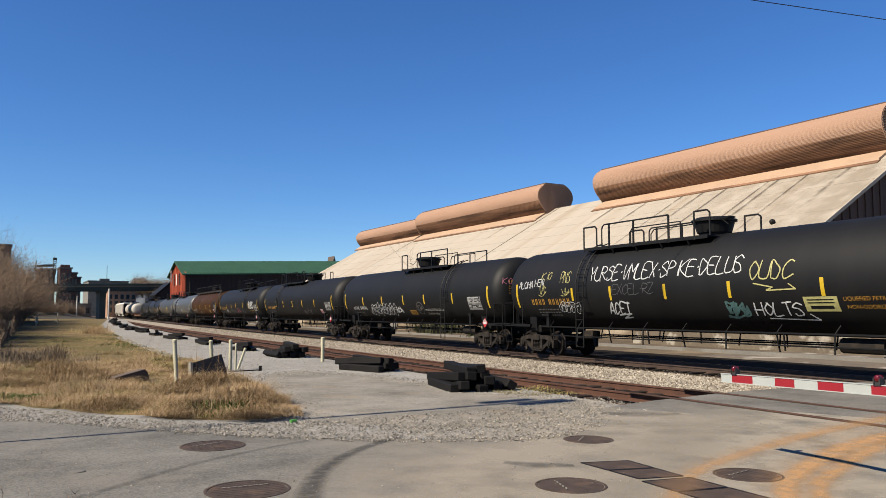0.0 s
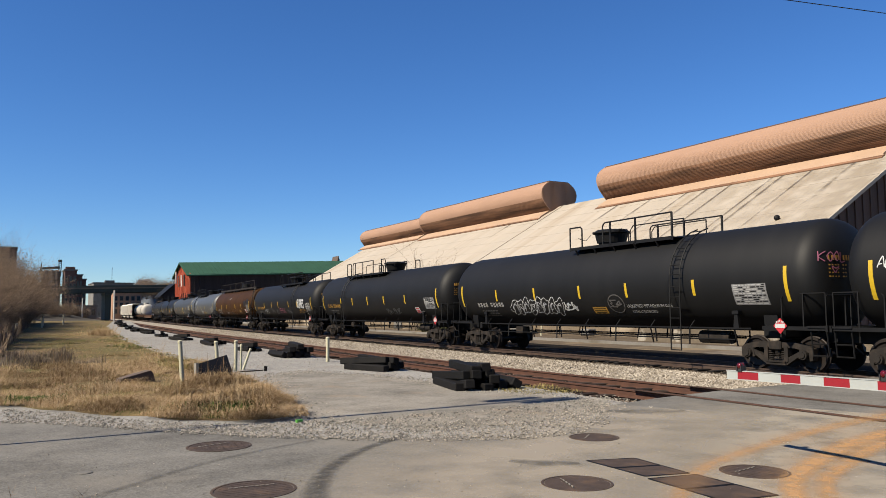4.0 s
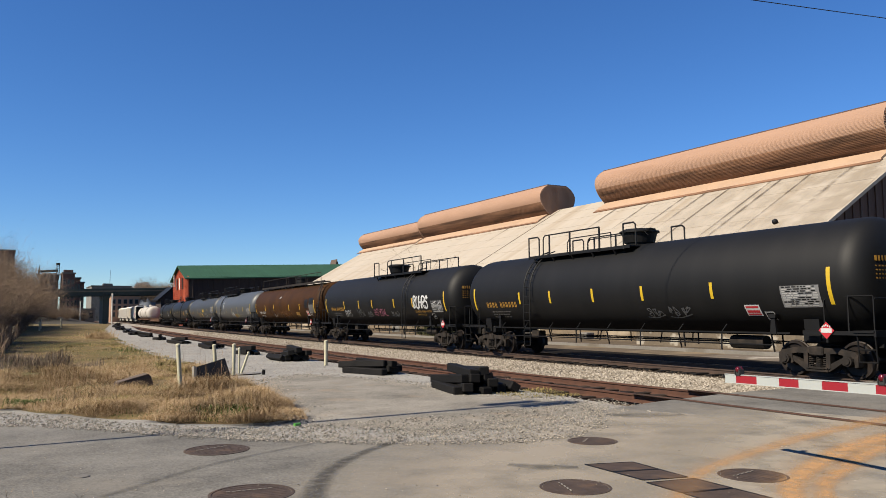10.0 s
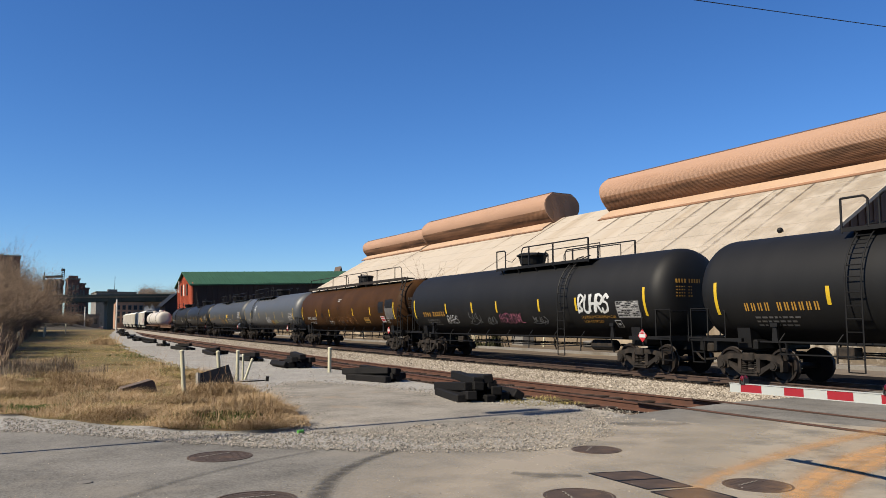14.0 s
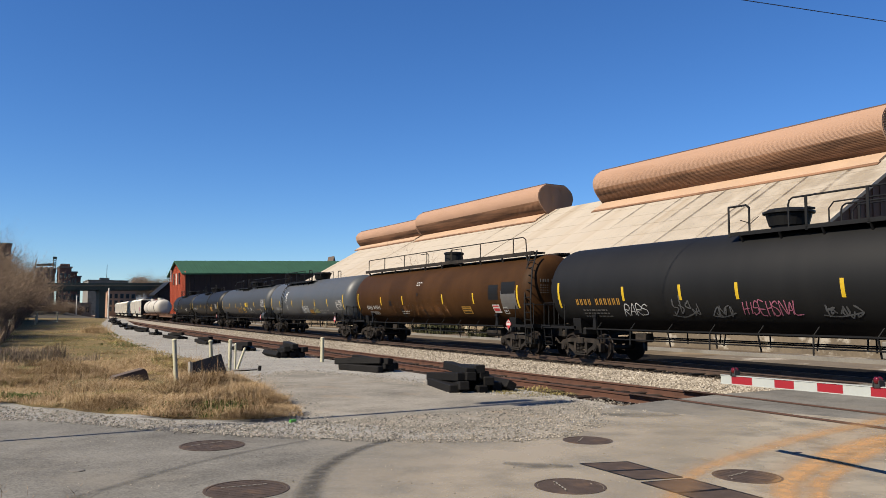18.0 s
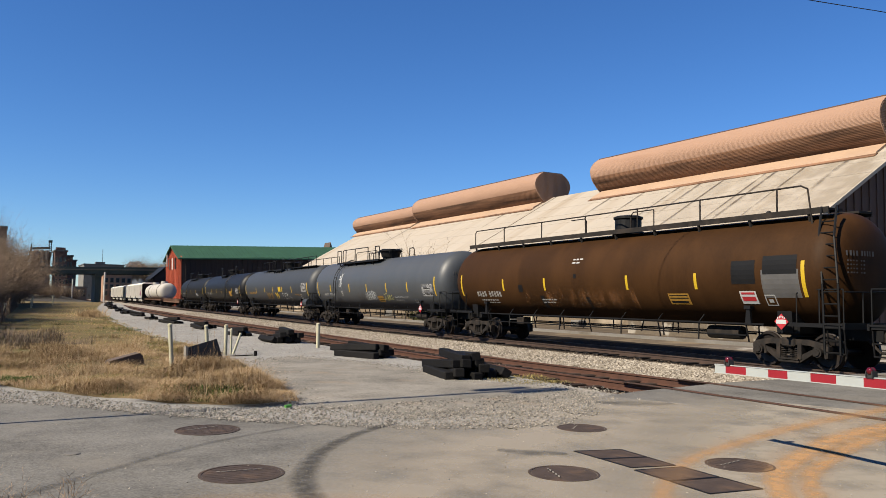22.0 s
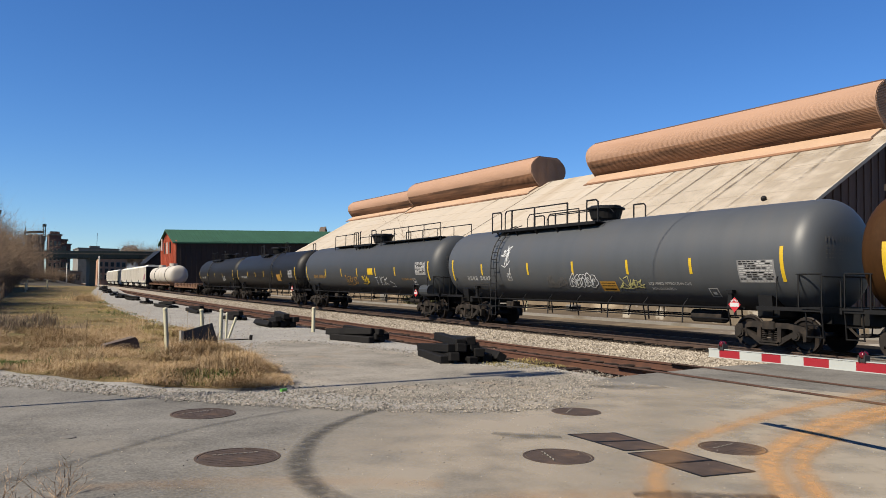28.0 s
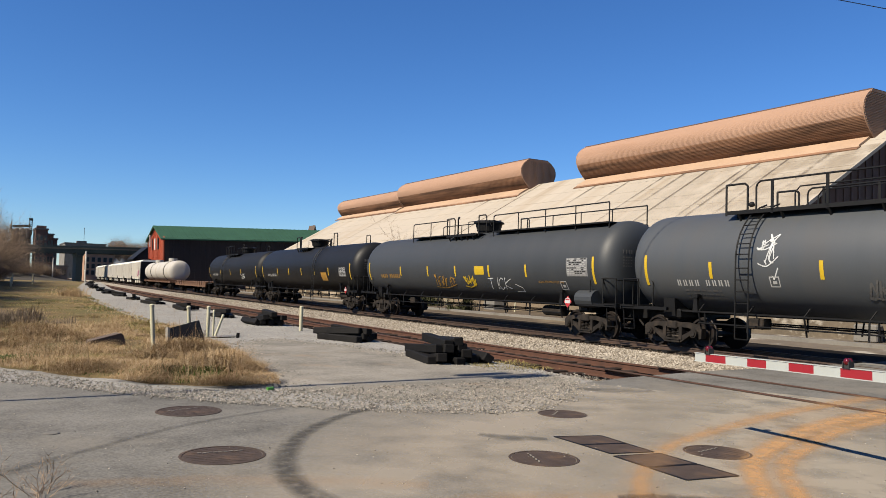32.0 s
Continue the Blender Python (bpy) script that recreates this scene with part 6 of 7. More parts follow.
# cream covered hoppers
def hopper(middle):
    car = thing("hopper_car", "cream covered hopper car with ends blackened for shade", "hopper car", group="cream hopper cars")
    bm = bmesh.new()
    half = 7.3
    prism(bm, [(-half, 4.25), (-half, 1.9), (-half + 0.7, 1.25), (half - 0.7, 1.25), (half, 1.9), (half, 4.25)], -1.55, 1.55)
    part("body", bm, M_HOPPER, car)
    bm = bmesh.new()
    prism(bm, [(-1.55, 4.25), (1.55, 4.25), (1.0, 4.62), (-1.0, 4.62)], -half, half, "yz")
    part("roof", bm, M_HOPPER, car)
    for i in range(13):
        x = -half + 0.2 + (2 * half - 0.4) * i / 12
        for sy in (-1.58, 1.58):
            bm = bmesh.new()
            lo = 1.3 if abs(x) < half - 0.7 else 1.3 + (abs(x) - half + 0.7) * 0.9
            box(bm, (0.1, 0.12, 4.2 - lo), (x, sy, (4.2 + lo) / 2))
            part("side_rib", bm, M_HOPPER, car)
    bm = bmesh.new()
    box(bm, (15.2, 2.4, 0.25), (0, 0, 1.05))
    for sx in (-1, 1):
        box(bm, (0.1, 2.9, 0.5), (sx * 7.5, 0, 1.1))
        for sy in (-1.4, 1.4):
            rod(bm, (sx * 7.5, sy, 1.0), (sx * 7.4, sy, 4.3), 0.05, 5)
            for k in range(8):
                rod(bm, (sx * 7.45, sy, 1.3 + 0.38 * k), (sx * 7.45, sy * 0.7, 1.3 + 0.38 * k), 0.025, 4)
        # black panel over the cream end paints in the end's shade
        box(bm, (0.14, 3.0, 3.1), (sx * (half + 0.06), 0, 2.75))
    part("end_frame", bm, M_BLACKSTEEL, car, "end frame and ladder on a panel blackened for shade")
    bm = bmesh.new()
    for x in (-3.4, 0, 3.4):
        prism(bm, [(x - 1.3, 1.25), (x + 1.3, 1.25), (x + 0.4, 0.5), (x - 0.4, 0.5)], -1.2, 1.2)
    part("outlet", bm, M_HOPPER, car)
    bm = bmesh.new()
    box(bm, (13.5, 0.6, 0.1), (0, 0, 4.72))
    part("running_board", bm, M_BLACKSTEEL, car)
    if middle < 262:
        part("graffiti", raw_mesh("graffiti", [(4.2, -1.66, 1.6), (6.4, -1.66, 2.0), (6.6, -1.66, 2.9), (4.6, -1.66, 2.6)], [(0, 1, 2, 3)], M_SPRAY_P), None, car, "faded pink graffiti")
    for x in (-5.7, 5.7):
        truck(car, x)
    add_car(car, middle)


for i in range(8):
    hopper(259.5 + 16.3 * i)

# ---- how the train runs ----
RUN = ((0, 0), (2, 7.48), (3.5, 12.99), (5.5, 20.3), (8, 29.26), (10, 36.27), (12, 43.19), (14.5, 51.61), (16.5, 58.15), (18, 63.21), (20, 69.88), (22, 76.5), (24, 83.07), (25.5, 88.03), (27.5, 94.64), (29, 99.56), (30.5, 104.44), (32, 109.29))


def gone(t):
    return float(np.interp(t, [a for a, b in RUN], [b for a, b in RUN]))


def car_pose(s):
    (xa, ya, _), (xb, yb, _) = along(s + 8), along(s - 8)
    x, y, a = along(s)
    return pose((xa + xb) / 4 + x / 2, (ya + yb) / 4 + y / 2, RAILZ, 0, 0, math.degrees(math.atan2(yb - ya, xb - xa)))


def motions():
    for car, middle in CARS:
        walk(car, [(t, car_pose(middle - gone(t))) for t, d in RUN])
    steps = [0.2 * i for i in range(161)]
    for w, sx in WHEELS:
        walk(w, [(t, pose(sx, 0, 0.457, 0, math.degrees(gone(t) / 0.457), 0)) for t in steps])

# ---- ties under the tracks ----
def tie_mesh(mat):
    bm = bmesh.new()
    box(bm, (2.6, 0.23, 0.18), bevel=0.015)
    return mesh_of("tie", bm, mat)


TIE_A, TIE_B = tie_mesh(M_TIE_TRACK), tie_mesh(M_TIE)
for lat, tr, top, me in ((NEAR, near_track, near_top, TIE_A), (0.0, far_track, far_top, TIE_B)):
    rr = random.Random(int(lat * 10))
    s = 12.3
    for i in range(170):
        x, y, a = along(s, lat + rr.uniform(-0.06, 0.06))
        ob = part("tie", me, None, tr, "", pose(x, y, top(s) - 0.245 + rr.uniform(0, 0.03), 0, rr.uniform(-1, 1), -math.degrees(a) + rr.uniform(-2, 2)))
        s += 0.52 + rr.uniform(-0.04, 0.04)
    bm = bmesh.new()
    while s < 300:
        x, y, a = along(s, lat)
        box(bm, (2.6, 0.23, 0.16), (x, y, top(s) - 0.25), (0, 0, -math.degrees(a)))
        s += 0.8
    tagged(part("far_ties", bm, me.materials[0], tr), kind="stuff")

# ---- piles of old ties ----
bm = bmesh.new()
box(bm, (1.7, 0.22, 0.18), bevel=0.02)
PILE_TIE = mesh_of("tie", bm, M_TIE)


def tie_pile(x, y, rows, seed, turn=0.0):
    rr = random.Random(seed)
    p = thing("tie_pile", "heap of black creosoted railway ties on the gravel", "tie pile", pose(x, y, 0, 0, 0, 90 + turn), group="heaps of old ties")
    z = -0.03
    for k, n in enumerate(rows):
        for i in range(n):
            oy = (i - (n - 1) / 2) * 0.245 + rr.uniform(-0.03, 0.03)
            part("tie", PILE_TIE, None, p, "", pose(rr.uniform(-0.15, 0.15), oy, z + 0.1 + 0.165 * k + rr.uniform(0, 0.015), rr.uniform(-9, 9) if k else rr.uniform(-3, 3), rr.uniform(-5, 5), rr.uniform(-9, 9)))
    for i in range(1 if seed in (1, 3) else 0):
        sd = (-1 if seed == 1 else 1)
        part("tie", PILE_TIE, None, p, "", pose(rr.uniform(-0.4, 0.4), sd * (rows[0] * 0.12 + 0.16), 0.1, rr.uniform(10, 35), 0, rr.uniform(-22, 22)))
    return p


for x, y, rows, seed, turn in ((8.68, 14.3, (5, 4, 2), 1, -13), (9.0, 20.0, (4, 3), 2, 20), (9.2, 27.4, (4, 3, 1), 3, -8), (9.0, 33.0, (3, 1), 4, -4), (9.0, 40.0, (3, 1), 5, 12), (9.1, 48.5, (3, 1), 6, 20),
                             (9.4, 57.0, (3, 1), 7, -6), (9.8, 66.0, (3, 1), 8, 14), (10.2, 75.0, (5, 2), 9, 5), (11.0, 86.0, (4, 2), 10, -8), (12.4, 102.0, (5, 2), 11, 0), (13.4, 114.0, (4, 3), 12, 10),
                             (15.0, 130.0, (5, 3), 13, 0), (16.6, 145.0, (5, 3), 14, 5), (18.4, 160.0, (5, 3), 15, 0), (20.4, 176.0, (5, 3), 16, 0)):
    tie_pile(x, y, rows, seed, turn)

# ---- posts and litter beside the apron ----
def post(x, y, h, r, lean_x=0.0, lean_y=0.0):
    p = thing("marker_post", "cream-painted steel marker post", "post", pose(x, y, -0.05, lean_x, lean_y, 0), group="cream posts beside the yard")
    bm = bmesh.new()
    rod(bm, (0, 0, -0.1), (0, 0, h), r, 12)
    part("tube", bm, M_POST, p, smooth=True)
    bm = bmesh.new()
    lathe(bm, [(h - 0.01, 0.001), (h - 0.01, r * 1.12), (h + 0.03, r * 1.12), (h + 0.05, r * 0.6), (h + 0.052, 0.001)], "z", 12)
    part("cap", bm, M_POST, p, smooth=True)


post(3.32, 17.42, 1.02, 0.046, -1, -4)
post(5.0, 21.4, 0.85, 0.05, 2, -5)
post(5.55, 21.7, 0.84, 0.05)
post(5.78, 22.0, 0.72, 0.03)
post(5.86, 22.1, 0.62, 0.035, 0, 19)
post(9.11, 23.9, 0.8, 0.06, 0, 0)
bm = bmesh.new()
rod(bm, (0, 0, -0.1), (0.02, 0, 0.17), 0.05, 8, 0.045)
rod(bm, (-0.9, 0.1, 0.03), (-0.05, 0, 0.06), 0.015, 6)
thing("cut_stub", "short blackened cut-off stub in the gravel", "stub", pose(6.24, 21.2, -0.05), mesh=mesh_of("cut_stub", bm, M_TIE))
bm = bmesh.new()
box(bm, (0.9, 0.5, 0.05), (9.11, 23.9, -0.05))
thing("footing_plate", "small concrete footing round a marker post", "footing", mesh=mesh_of("footing_plate", bm, M_CONCRETE))
slab = thing("fallen_slab", "black slab with pale broken edge leaning in the grass", "slab", pose(4.3, 18.7, 0.02, -9, 0, 6))
bm = bmesh.new()
prism(bm, [(-0.4, -0.05), (0.36, -0.08), (0.42, 0.12), (0.29, 0.58), (-0.38, 0.4)], -0.06, 0.06)
part("face", bm, M_SLAB, slab)
bm = bmesh.new()
prism(bm, [(-0.47, -0.05), (-0.42, -0.05), (-0.4, 0.4), (-0.46, 0.42)], -0.08, 0.08)
part("edge", bm, M_SLAB_EDGE, slab, "pale broken edge")
bm = bmesh.new()
prism(bm, [(-0.42, -0.05), (0.45, -0.05), (0.36, 0.26), (0.3, 0.32), (-0.32, 0.17)], -0.16, 0.16)
thing("timber_offcut", "weathered grey timber offcut in the straw", "timber", pose(2.45, 18.3, 0.02, 0, 0, 10), mesh=mesh_of("timber_offcut", bm, M_WOOD))
bm = bmesh.new()
lathe(bm, [(-0.05, 0.001), (-0.05, 0.024), (0.05, 0.024), (0.05, 0.001)], "x", 12)
thing("drink_can", "crushed green drink can on the gravel", "can", pose(3.72, 10.9, 0.03, 0, 0, 20), mesh=mesh_of("drink_can", bm, M_CAN))
for x, y, h in ((0.42, 62.0, 1.0), (3.2, 98.0, 1.1), (4.0, 118.0, 1.4), (7.0, 128.0, 1.4)):
    post(x, y, h, 0.09)

# ---- in the road ----
def manhole(x, y, r, turn):
    m = thing("manhole_cover", "rusty cast-iron manhole cover set in asphalt", "manhole cover", pose(x, y, -0.012, 0, 0, turn), group="manhole covers in the road")
    bm = bmesh.new()
    lathe(bm, [(-0.02, r * 0.93), (0.006, r * 0.93), (0.006, r), (-0.02, r)], "z", 48)
    part("ring", bm, M_IRON, m, smooth=True)
    bm = bmesh.new()
    lathe(bm, [(-0.02, 0.001), (-0.02, r * 0.91), (0.004, r * 0.91), (0.005, 0.001)], "z", 48)
    cv = part("cover", bm, M_IRON, m)
    bm = bmesh.new()
    n = 9
    for i in range(n):
        u = (i - (n - 1) / 2) * r * 1.6 / n
        w = 2 * math.sqrt(max(0.01, (r * 0.84) ** 2 - u * u))
        box(bm, (w, r * 0.025, 0.002), (0, u, 0.0048))
    part("tread", bm, M_IRON, cv)
    bm = bmesh.new()
    for i in range(9):
        box(bm, (r * 0.09, r * 0.035, 0.004), (-r * 0.5 + i * r * 0.125, r * 0.3 - 0.01 * (i % 2), 0.011))
    part("letter_bars", bm, M_SLAB_EDGE, cv, "pale worn raised letter bars")


for x, y, r, a in ((2.27, 9.6, 0.385, 20), (2.0, 7.1, 0.385, -5), (6.54, 7.72, 0.315, 40), (4.68, 5.78, 0.335, 70), (6.52, 5.28, 0.335, 10)):
    manhole(x, y, r, a)


def steel_plate(corners, label):
    """A hinged steel lid between four corners."""
    cx, cy = sum(p[0] for p in corners) / 4, sum(p[1] for p in corners) / 4
    p = thing("access_plate", label, "steel plate", pose(cx, cy, -0.012), group="steel access plates in the road")
    bm = bmesh.new()
    prism(bm, [((x - cx) * 0.96, (y - cy) * 0.96) for x, y in corners], -0.01, 0.006, "xy")
    part("lid", bm, M_IRON, p)
    for (x0, y0), (x1, y1) in zip(corners, corners[1:] + corners[:1]):
        bm = bmesh.new()
        d = math.dist((x0, y0), (x1, y1))
        box(bm, (d, 0.02, 0.016), ((x0 + x1) / 2 - cx, (y0 + y1) / 2 - cy, 0.0), (0, 0, math.degrees(math.atan2(y1 - y0, x1 - x0))))
        part("frame_bar", bm, M_BLACKSTEEL, p)


def half(q, u0, u1):
    a, b, c, d = [Vector(p) for p in q]
    return [tuple(v) for v in (a.lerp(d, u0), b.lerp(c, u0), b.lerp(c, u1), a.lerp(d, u1))]


for q in ([(5.46, 6.57), (5.99, 6.41), (5.9, 5.55), (5.43, 5.67)], [(5.38, 5.57), (5.91, 5.47), (5.86, 4.51), (5.30, 4.60)]):
    for u0, u1 in ((0.0, 0.485), (0.515, 1.0)):
        steel_plate(half(q, u0, u1), "rusty brown steel access plate flush with asphalt")


def wear_shade_at(name, label, pts, widths, base, seed, strength=0.75, scale=9.0):
    """A thin film on the road along a line, broken up where traffic has rubbed it away; one line is a painted cable
    shadow.
    """
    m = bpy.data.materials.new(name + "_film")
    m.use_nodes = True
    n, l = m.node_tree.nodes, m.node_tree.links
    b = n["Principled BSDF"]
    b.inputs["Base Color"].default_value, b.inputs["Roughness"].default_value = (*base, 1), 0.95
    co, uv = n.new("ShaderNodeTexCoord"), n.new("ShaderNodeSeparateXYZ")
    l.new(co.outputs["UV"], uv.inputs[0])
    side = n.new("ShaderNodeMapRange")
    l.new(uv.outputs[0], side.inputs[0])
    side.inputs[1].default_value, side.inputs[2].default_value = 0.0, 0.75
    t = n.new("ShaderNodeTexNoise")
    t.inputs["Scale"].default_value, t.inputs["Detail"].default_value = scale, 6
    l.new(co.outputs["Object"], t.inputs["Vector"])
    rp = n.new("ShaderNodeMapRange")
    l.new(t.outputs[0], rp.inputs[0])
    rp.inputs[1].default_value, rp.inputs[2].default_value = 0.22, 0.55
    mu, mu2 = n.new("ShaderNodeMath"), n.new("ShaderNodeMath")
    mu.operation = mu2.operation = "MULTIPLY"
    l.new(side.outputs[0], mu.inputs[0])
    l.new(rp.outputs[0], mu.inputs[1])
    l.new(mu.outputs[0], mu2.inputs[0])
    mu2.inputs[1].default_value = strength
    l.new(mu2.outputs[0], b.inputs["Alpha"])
    # smooth the line
    P = [Vector(p) for p in pts]
    fine = []
    for i in range(len(P) - 1):
        p0, p1, p2, p3 = P[max(i - 1, 0)], P[i], P[i + 1], P[min(i + 2, len(P) - 1)]
        for k in range(8):
            u = k / 8
            fine.append((0.5 * (2 * p1 + (p2 - p0) * u + (2 * p0 - 5 * p1 + 4 * p2 - p3) * u * u + (3 * p1 - p0 - 3 * p2 + p3) * u ** 3), (i + u) / (len(P) - 1)))
    fine.append((P[-1], 1.0))
    bm = bmesh.new()
    lay = bm.loops.layers.uv.new()
    rows = []
    for i, (p, u) in enumerate(fine):
        d = (fine[min(i + 1, len(fine) - 1)][0] - fine[max(i - 1, 0)][0]).normalized()
        w = float(np.interp(u, np.linspace(0, 1, len(widths)), widths)) / 2
        nn = Vector((-d.y, d.x))
        rows.append([bm.verts.new((*(p + nn * w * c), -0.008 + seed * 0.0004)) for c in (-1, 0, 1)])
    for i in range(len(rows) - 1):
        for k in (0, 1):
            f = bm.faces.new((rows[i][k], rows[i][k + 1], rows[i + 1][k + 1], rows[i + 1][k]))
            for lp, val in zip(f.loops, ((k, 0), (k + 1, 0), (k + 1, 1), (k, 1))):
                lp[lay].uv = (1.0 if val[0] == 1 else 0.0, val[1])
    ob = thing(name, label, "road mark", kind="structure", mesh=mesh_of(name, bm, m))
    return ob


def wear_shade(name, label, pts, widths, base, seed, strength=0.75, scale=9.0):
    if name == "clay_track":
        wear_shade_at("clay_dust", "thin orange dust beside a tyre track", pts, [w * 2.4 for w in widths], base, seed + 20, 0.16, 3.0)
    return wear_shade_at(name, label, pts, widths, base, seed, strength, scale)


CLAY = (0.391, 0.221, 0.0935)
wear_shade("clay_track", "orange clay tyre track dried on the asphalt", [(3.6, 3.4), (4.14, 3.97), (4.73, 4.58), (5.2, 4.99), (6.13, 5.61), (7.69, 6.16), (9.7, 6.65), (12.5, 7.1)], [0.26, 0.22, 0.2, 0.22, 0.3, 0.42], CLAY, 1, 0.45)
wear_shade("clay_track", "orange clay tyre track dried on the asphalt", [(4.5, 2.9), (5.02, 3.45), (5.6, 4.07), (6.24, 4.65), (6.86, 5.02), (7.96, 5.46), (9.21, 5.84), (10.71, 6.06), (13, 6.3)], [0.3, 0.27, 0.28, 0.34, 0.46, 0.55], CLAY, 2, 0.72, 6.0)
wear_shade("clay_track", "orange clay tyre track dried on the asphalt", [(4.8, 2.9), (5.3, 3.4), (5.88, 3.97), (6.5, 4.5), (7.0, 4.78), (7.86, 5.12), (9.13, 5.55), (11, 5.8)], [0.24, 0.23, 0.22, 0.24, 0.3, 0.4], CLAY, 3, 0.62, 6.0)
wear_shade("clay_smear", "faint orange clay smear on the asphalt", [(2.2, 4.6), (3.3, 4.7), (4.4, 4.3), (5.4, 3.7)], [0.5, 0.8, 0.7, 0.4], CLAY, 4, 0.2, 4.0)
wear_shade("clay_smear", "faint orange clay smear on the asphalt", [(0.6, 6.6), (2.0, 6.1), (3.2, 5.4)], [0.3, 0.5, 0.4], CLAY, 5, 0.1, 4.0)
wear_shade("skid_mark", "dark curved tyre skid mark on asphalt", [(2.6, 4.2), (2.31, 5.04), (2.24, 5.73), (2.35, 6.42), (2.61, 7.05), (3.03, 7.76), (3.76, 8.54), (4.6, 9.1)], [0.34, 0.32, 0.3, 0.24, 0.16], (0.0212, 0.02026, 0.01885), 6, 0.55)
# thin dark film painted in for the shadow of an overhead cable
wear_shade("tyre_mark", "faint dark line painted on asphalt for a cable's shadow", [(-1.0, 6.3), (0.3, 7.2), (1.9, 8.6), (3.4, 9.4)], [0.2, 0.16, 0.14, 0.1], (0.03298, 0.03157, 0.02969), 8, 0.32)
wear_shade("oil_stain", "dark gritty stain on asphalt", [(4.35, 4.45), (4.75, 4.2), (5.3, 3.85)], [0.15, 0.35, 0.15], (0.03298, 0.02969, 0.02592), 9, 0.6, 12.0)
wear_shade("oil_stain", "dark patch of repaired asphalt", [(4.75, 7.0), (5.0, 6.7), (5.3, 6.5)], [0.15, 0.4, 0.15], (0.05654, 0.05419, 0.04948), 10, 0.5, 5.0)
wear_shade("oil_stain", "dark damp patch of dust near the rails", [(8.4, 9.6), (8.9, 9.2), (9.5, 9.0)], [0.3, 0.8, 0.4], (0.06126, 0.05654, 0.04712), 11, 0.4, 3.0)
wear_shade("dust_patch", "pale sandy dust drifted on the road", [(7.4, 9.2), (8.6, 8.2), (9.6, 7.2)], [0.5, 0.9, 0.5], (0.2356, 0.212, 0.1743), 12, 0.4, 3.0)

wear_shade_at("dust_film", "pale dust spread over the crossing approach", [(3.5, 1.0), (6.5, 4.5), (9.5, 6.8), (11.5, 7.6)], [5.5, 5.5, 5.0, 4.0], (0.27, 0.237, 0.186), -6, 0.7, 1.6)
wear_shade_at("dust_film", "pale dust trodden over the middle of the road", [(0.5, 1.5), (3.2, 5.2), (6.0, 7.6), (9.5, 9.2)], [3.5, 5.0, 4.6, 3.0], (0.29, 0.252, 0.2), -3, 0.55, 1.3)

# ---- crossing gate ----
gate = thing("crossing_gate", "lowered red and white striped crossing gate arm", "crossing gate", pose(7.09, 6.05, 0.872, 0, -1.1, -90 - 6.7))
cuts = [0.0, 0.165, 0.465, 0.77, 1.02, 1.3, 1.59, 1.88, 2.2, 2.5, 2.85, 3.25, 3.65, 4.05, 4.45, 4.85, 5.25, 5.65, 6.05, 6.45]
for i, (u, v) in enumerate(zip(cuts[:-1], cuts[1:])):
    bm = bmesh.new()
    box(bm, (v - u, 0.03, 0.085), ((u + v) / 2, 0, 0))
    part("stripe", bm, M_WHITE if i % 2 == 0 else M_RED, gate, "white reflective stripe" if i % 2 == 0 else "red reflective stripe")
bm = bmesh.new()
for z in (-0.046, 0.046):
    box(bm, (6.45, 0.04, 0.008), (3.22, 0, z))
part("edge_strip", bm, M_WHITE, gate)
for u in (0.205, 1.95, 3.7):
    bm = bmesh.new()
    box(bm, (0.05, 0.05, 0.04), (u, 0, 0.06))
    box(bm, (0.012, 0.07, 0.06), (u - 0.03, 0, 0.075))
    box(bm, (0.012, 0.07, 0.06), (u + 0.03, 0, 0.075))
    rod(bm, (u, -0.022, 0.105), (u, 0.022, 0.105), 0.027, 12)
    lp = part("lamp_housing", bm, M_SLAB, gate)
    bm = bmesh.new()
    for sy in (-0.022, 0.022):
        bmesh.ops.create_uvsphere(bm, u_segments=12, v_segments=8, radius=0.03, matrix=pose(u, sy, 0.105) @ Matrix.Diagonal((1, 0.7, 1.1, 1)))
    part("lens", bm, M_LENS, lp, "red lamp lens", smooth=True)
bm = bmesh.new()
rod(bm, (6.6, 0, -1.08), (6.6, 0, 2.6), 0.06, 12)
box(bm, (0.5, 0.3, 0.4), (6.55, 0, 0.0))
part("mast", bm, M_WHITE, gate)

# ---- the pole whose shadow lies over the apron ----
pole = thing("utility_pole", "tall slender pole beside the road", "utility pole", pose(-3.6, 11.0, -0.1))
bm = bmesh.new()
rod(bm, (0, 0, 0), (0, 0, 11.6), 0.026, 12, 0.075)
part("shaft", bm, M_WOOD, pole)
bm = bmesh.new()
rod(bm, (0.15, -0.25, 10.4), (0.15, -0.25, 11.4), 0.16, 12)
rod(bm, (0.15, 0.3, 10.0), (0.15, 0.3, 10.9), 0.15, 12)
part("transformer", bm, M_GRIME, pole)

for px, py in ((-16.0, 22.4), (60.0, 5.7)):
    p = thing("utility_pole", "wooden utility pole that carries the overhead cable", "utility pole", pose(px, py, -0.4))
    bm = bmesh.new()
    rod(bm, (0, 0, 0), (0, 0, 12.0), 0.16, 12, 0.1)
    part("shaft", bm, M_WOOD, p)
bm = bmesh.new()
pts = []
for i in range(25):
    u = i / 24
    pts.append((-16 + 76 * u, 22.4 - 16.7 * u, 11.35 - 1.8 * u * (1 - u)))
pipe(bm, pts, 0.014, 6)
thing("overhead_cable", "thin black overhead cable against the sky", "cable", mesh=mesh_of("overhead_cable", bm, M_CABLE))

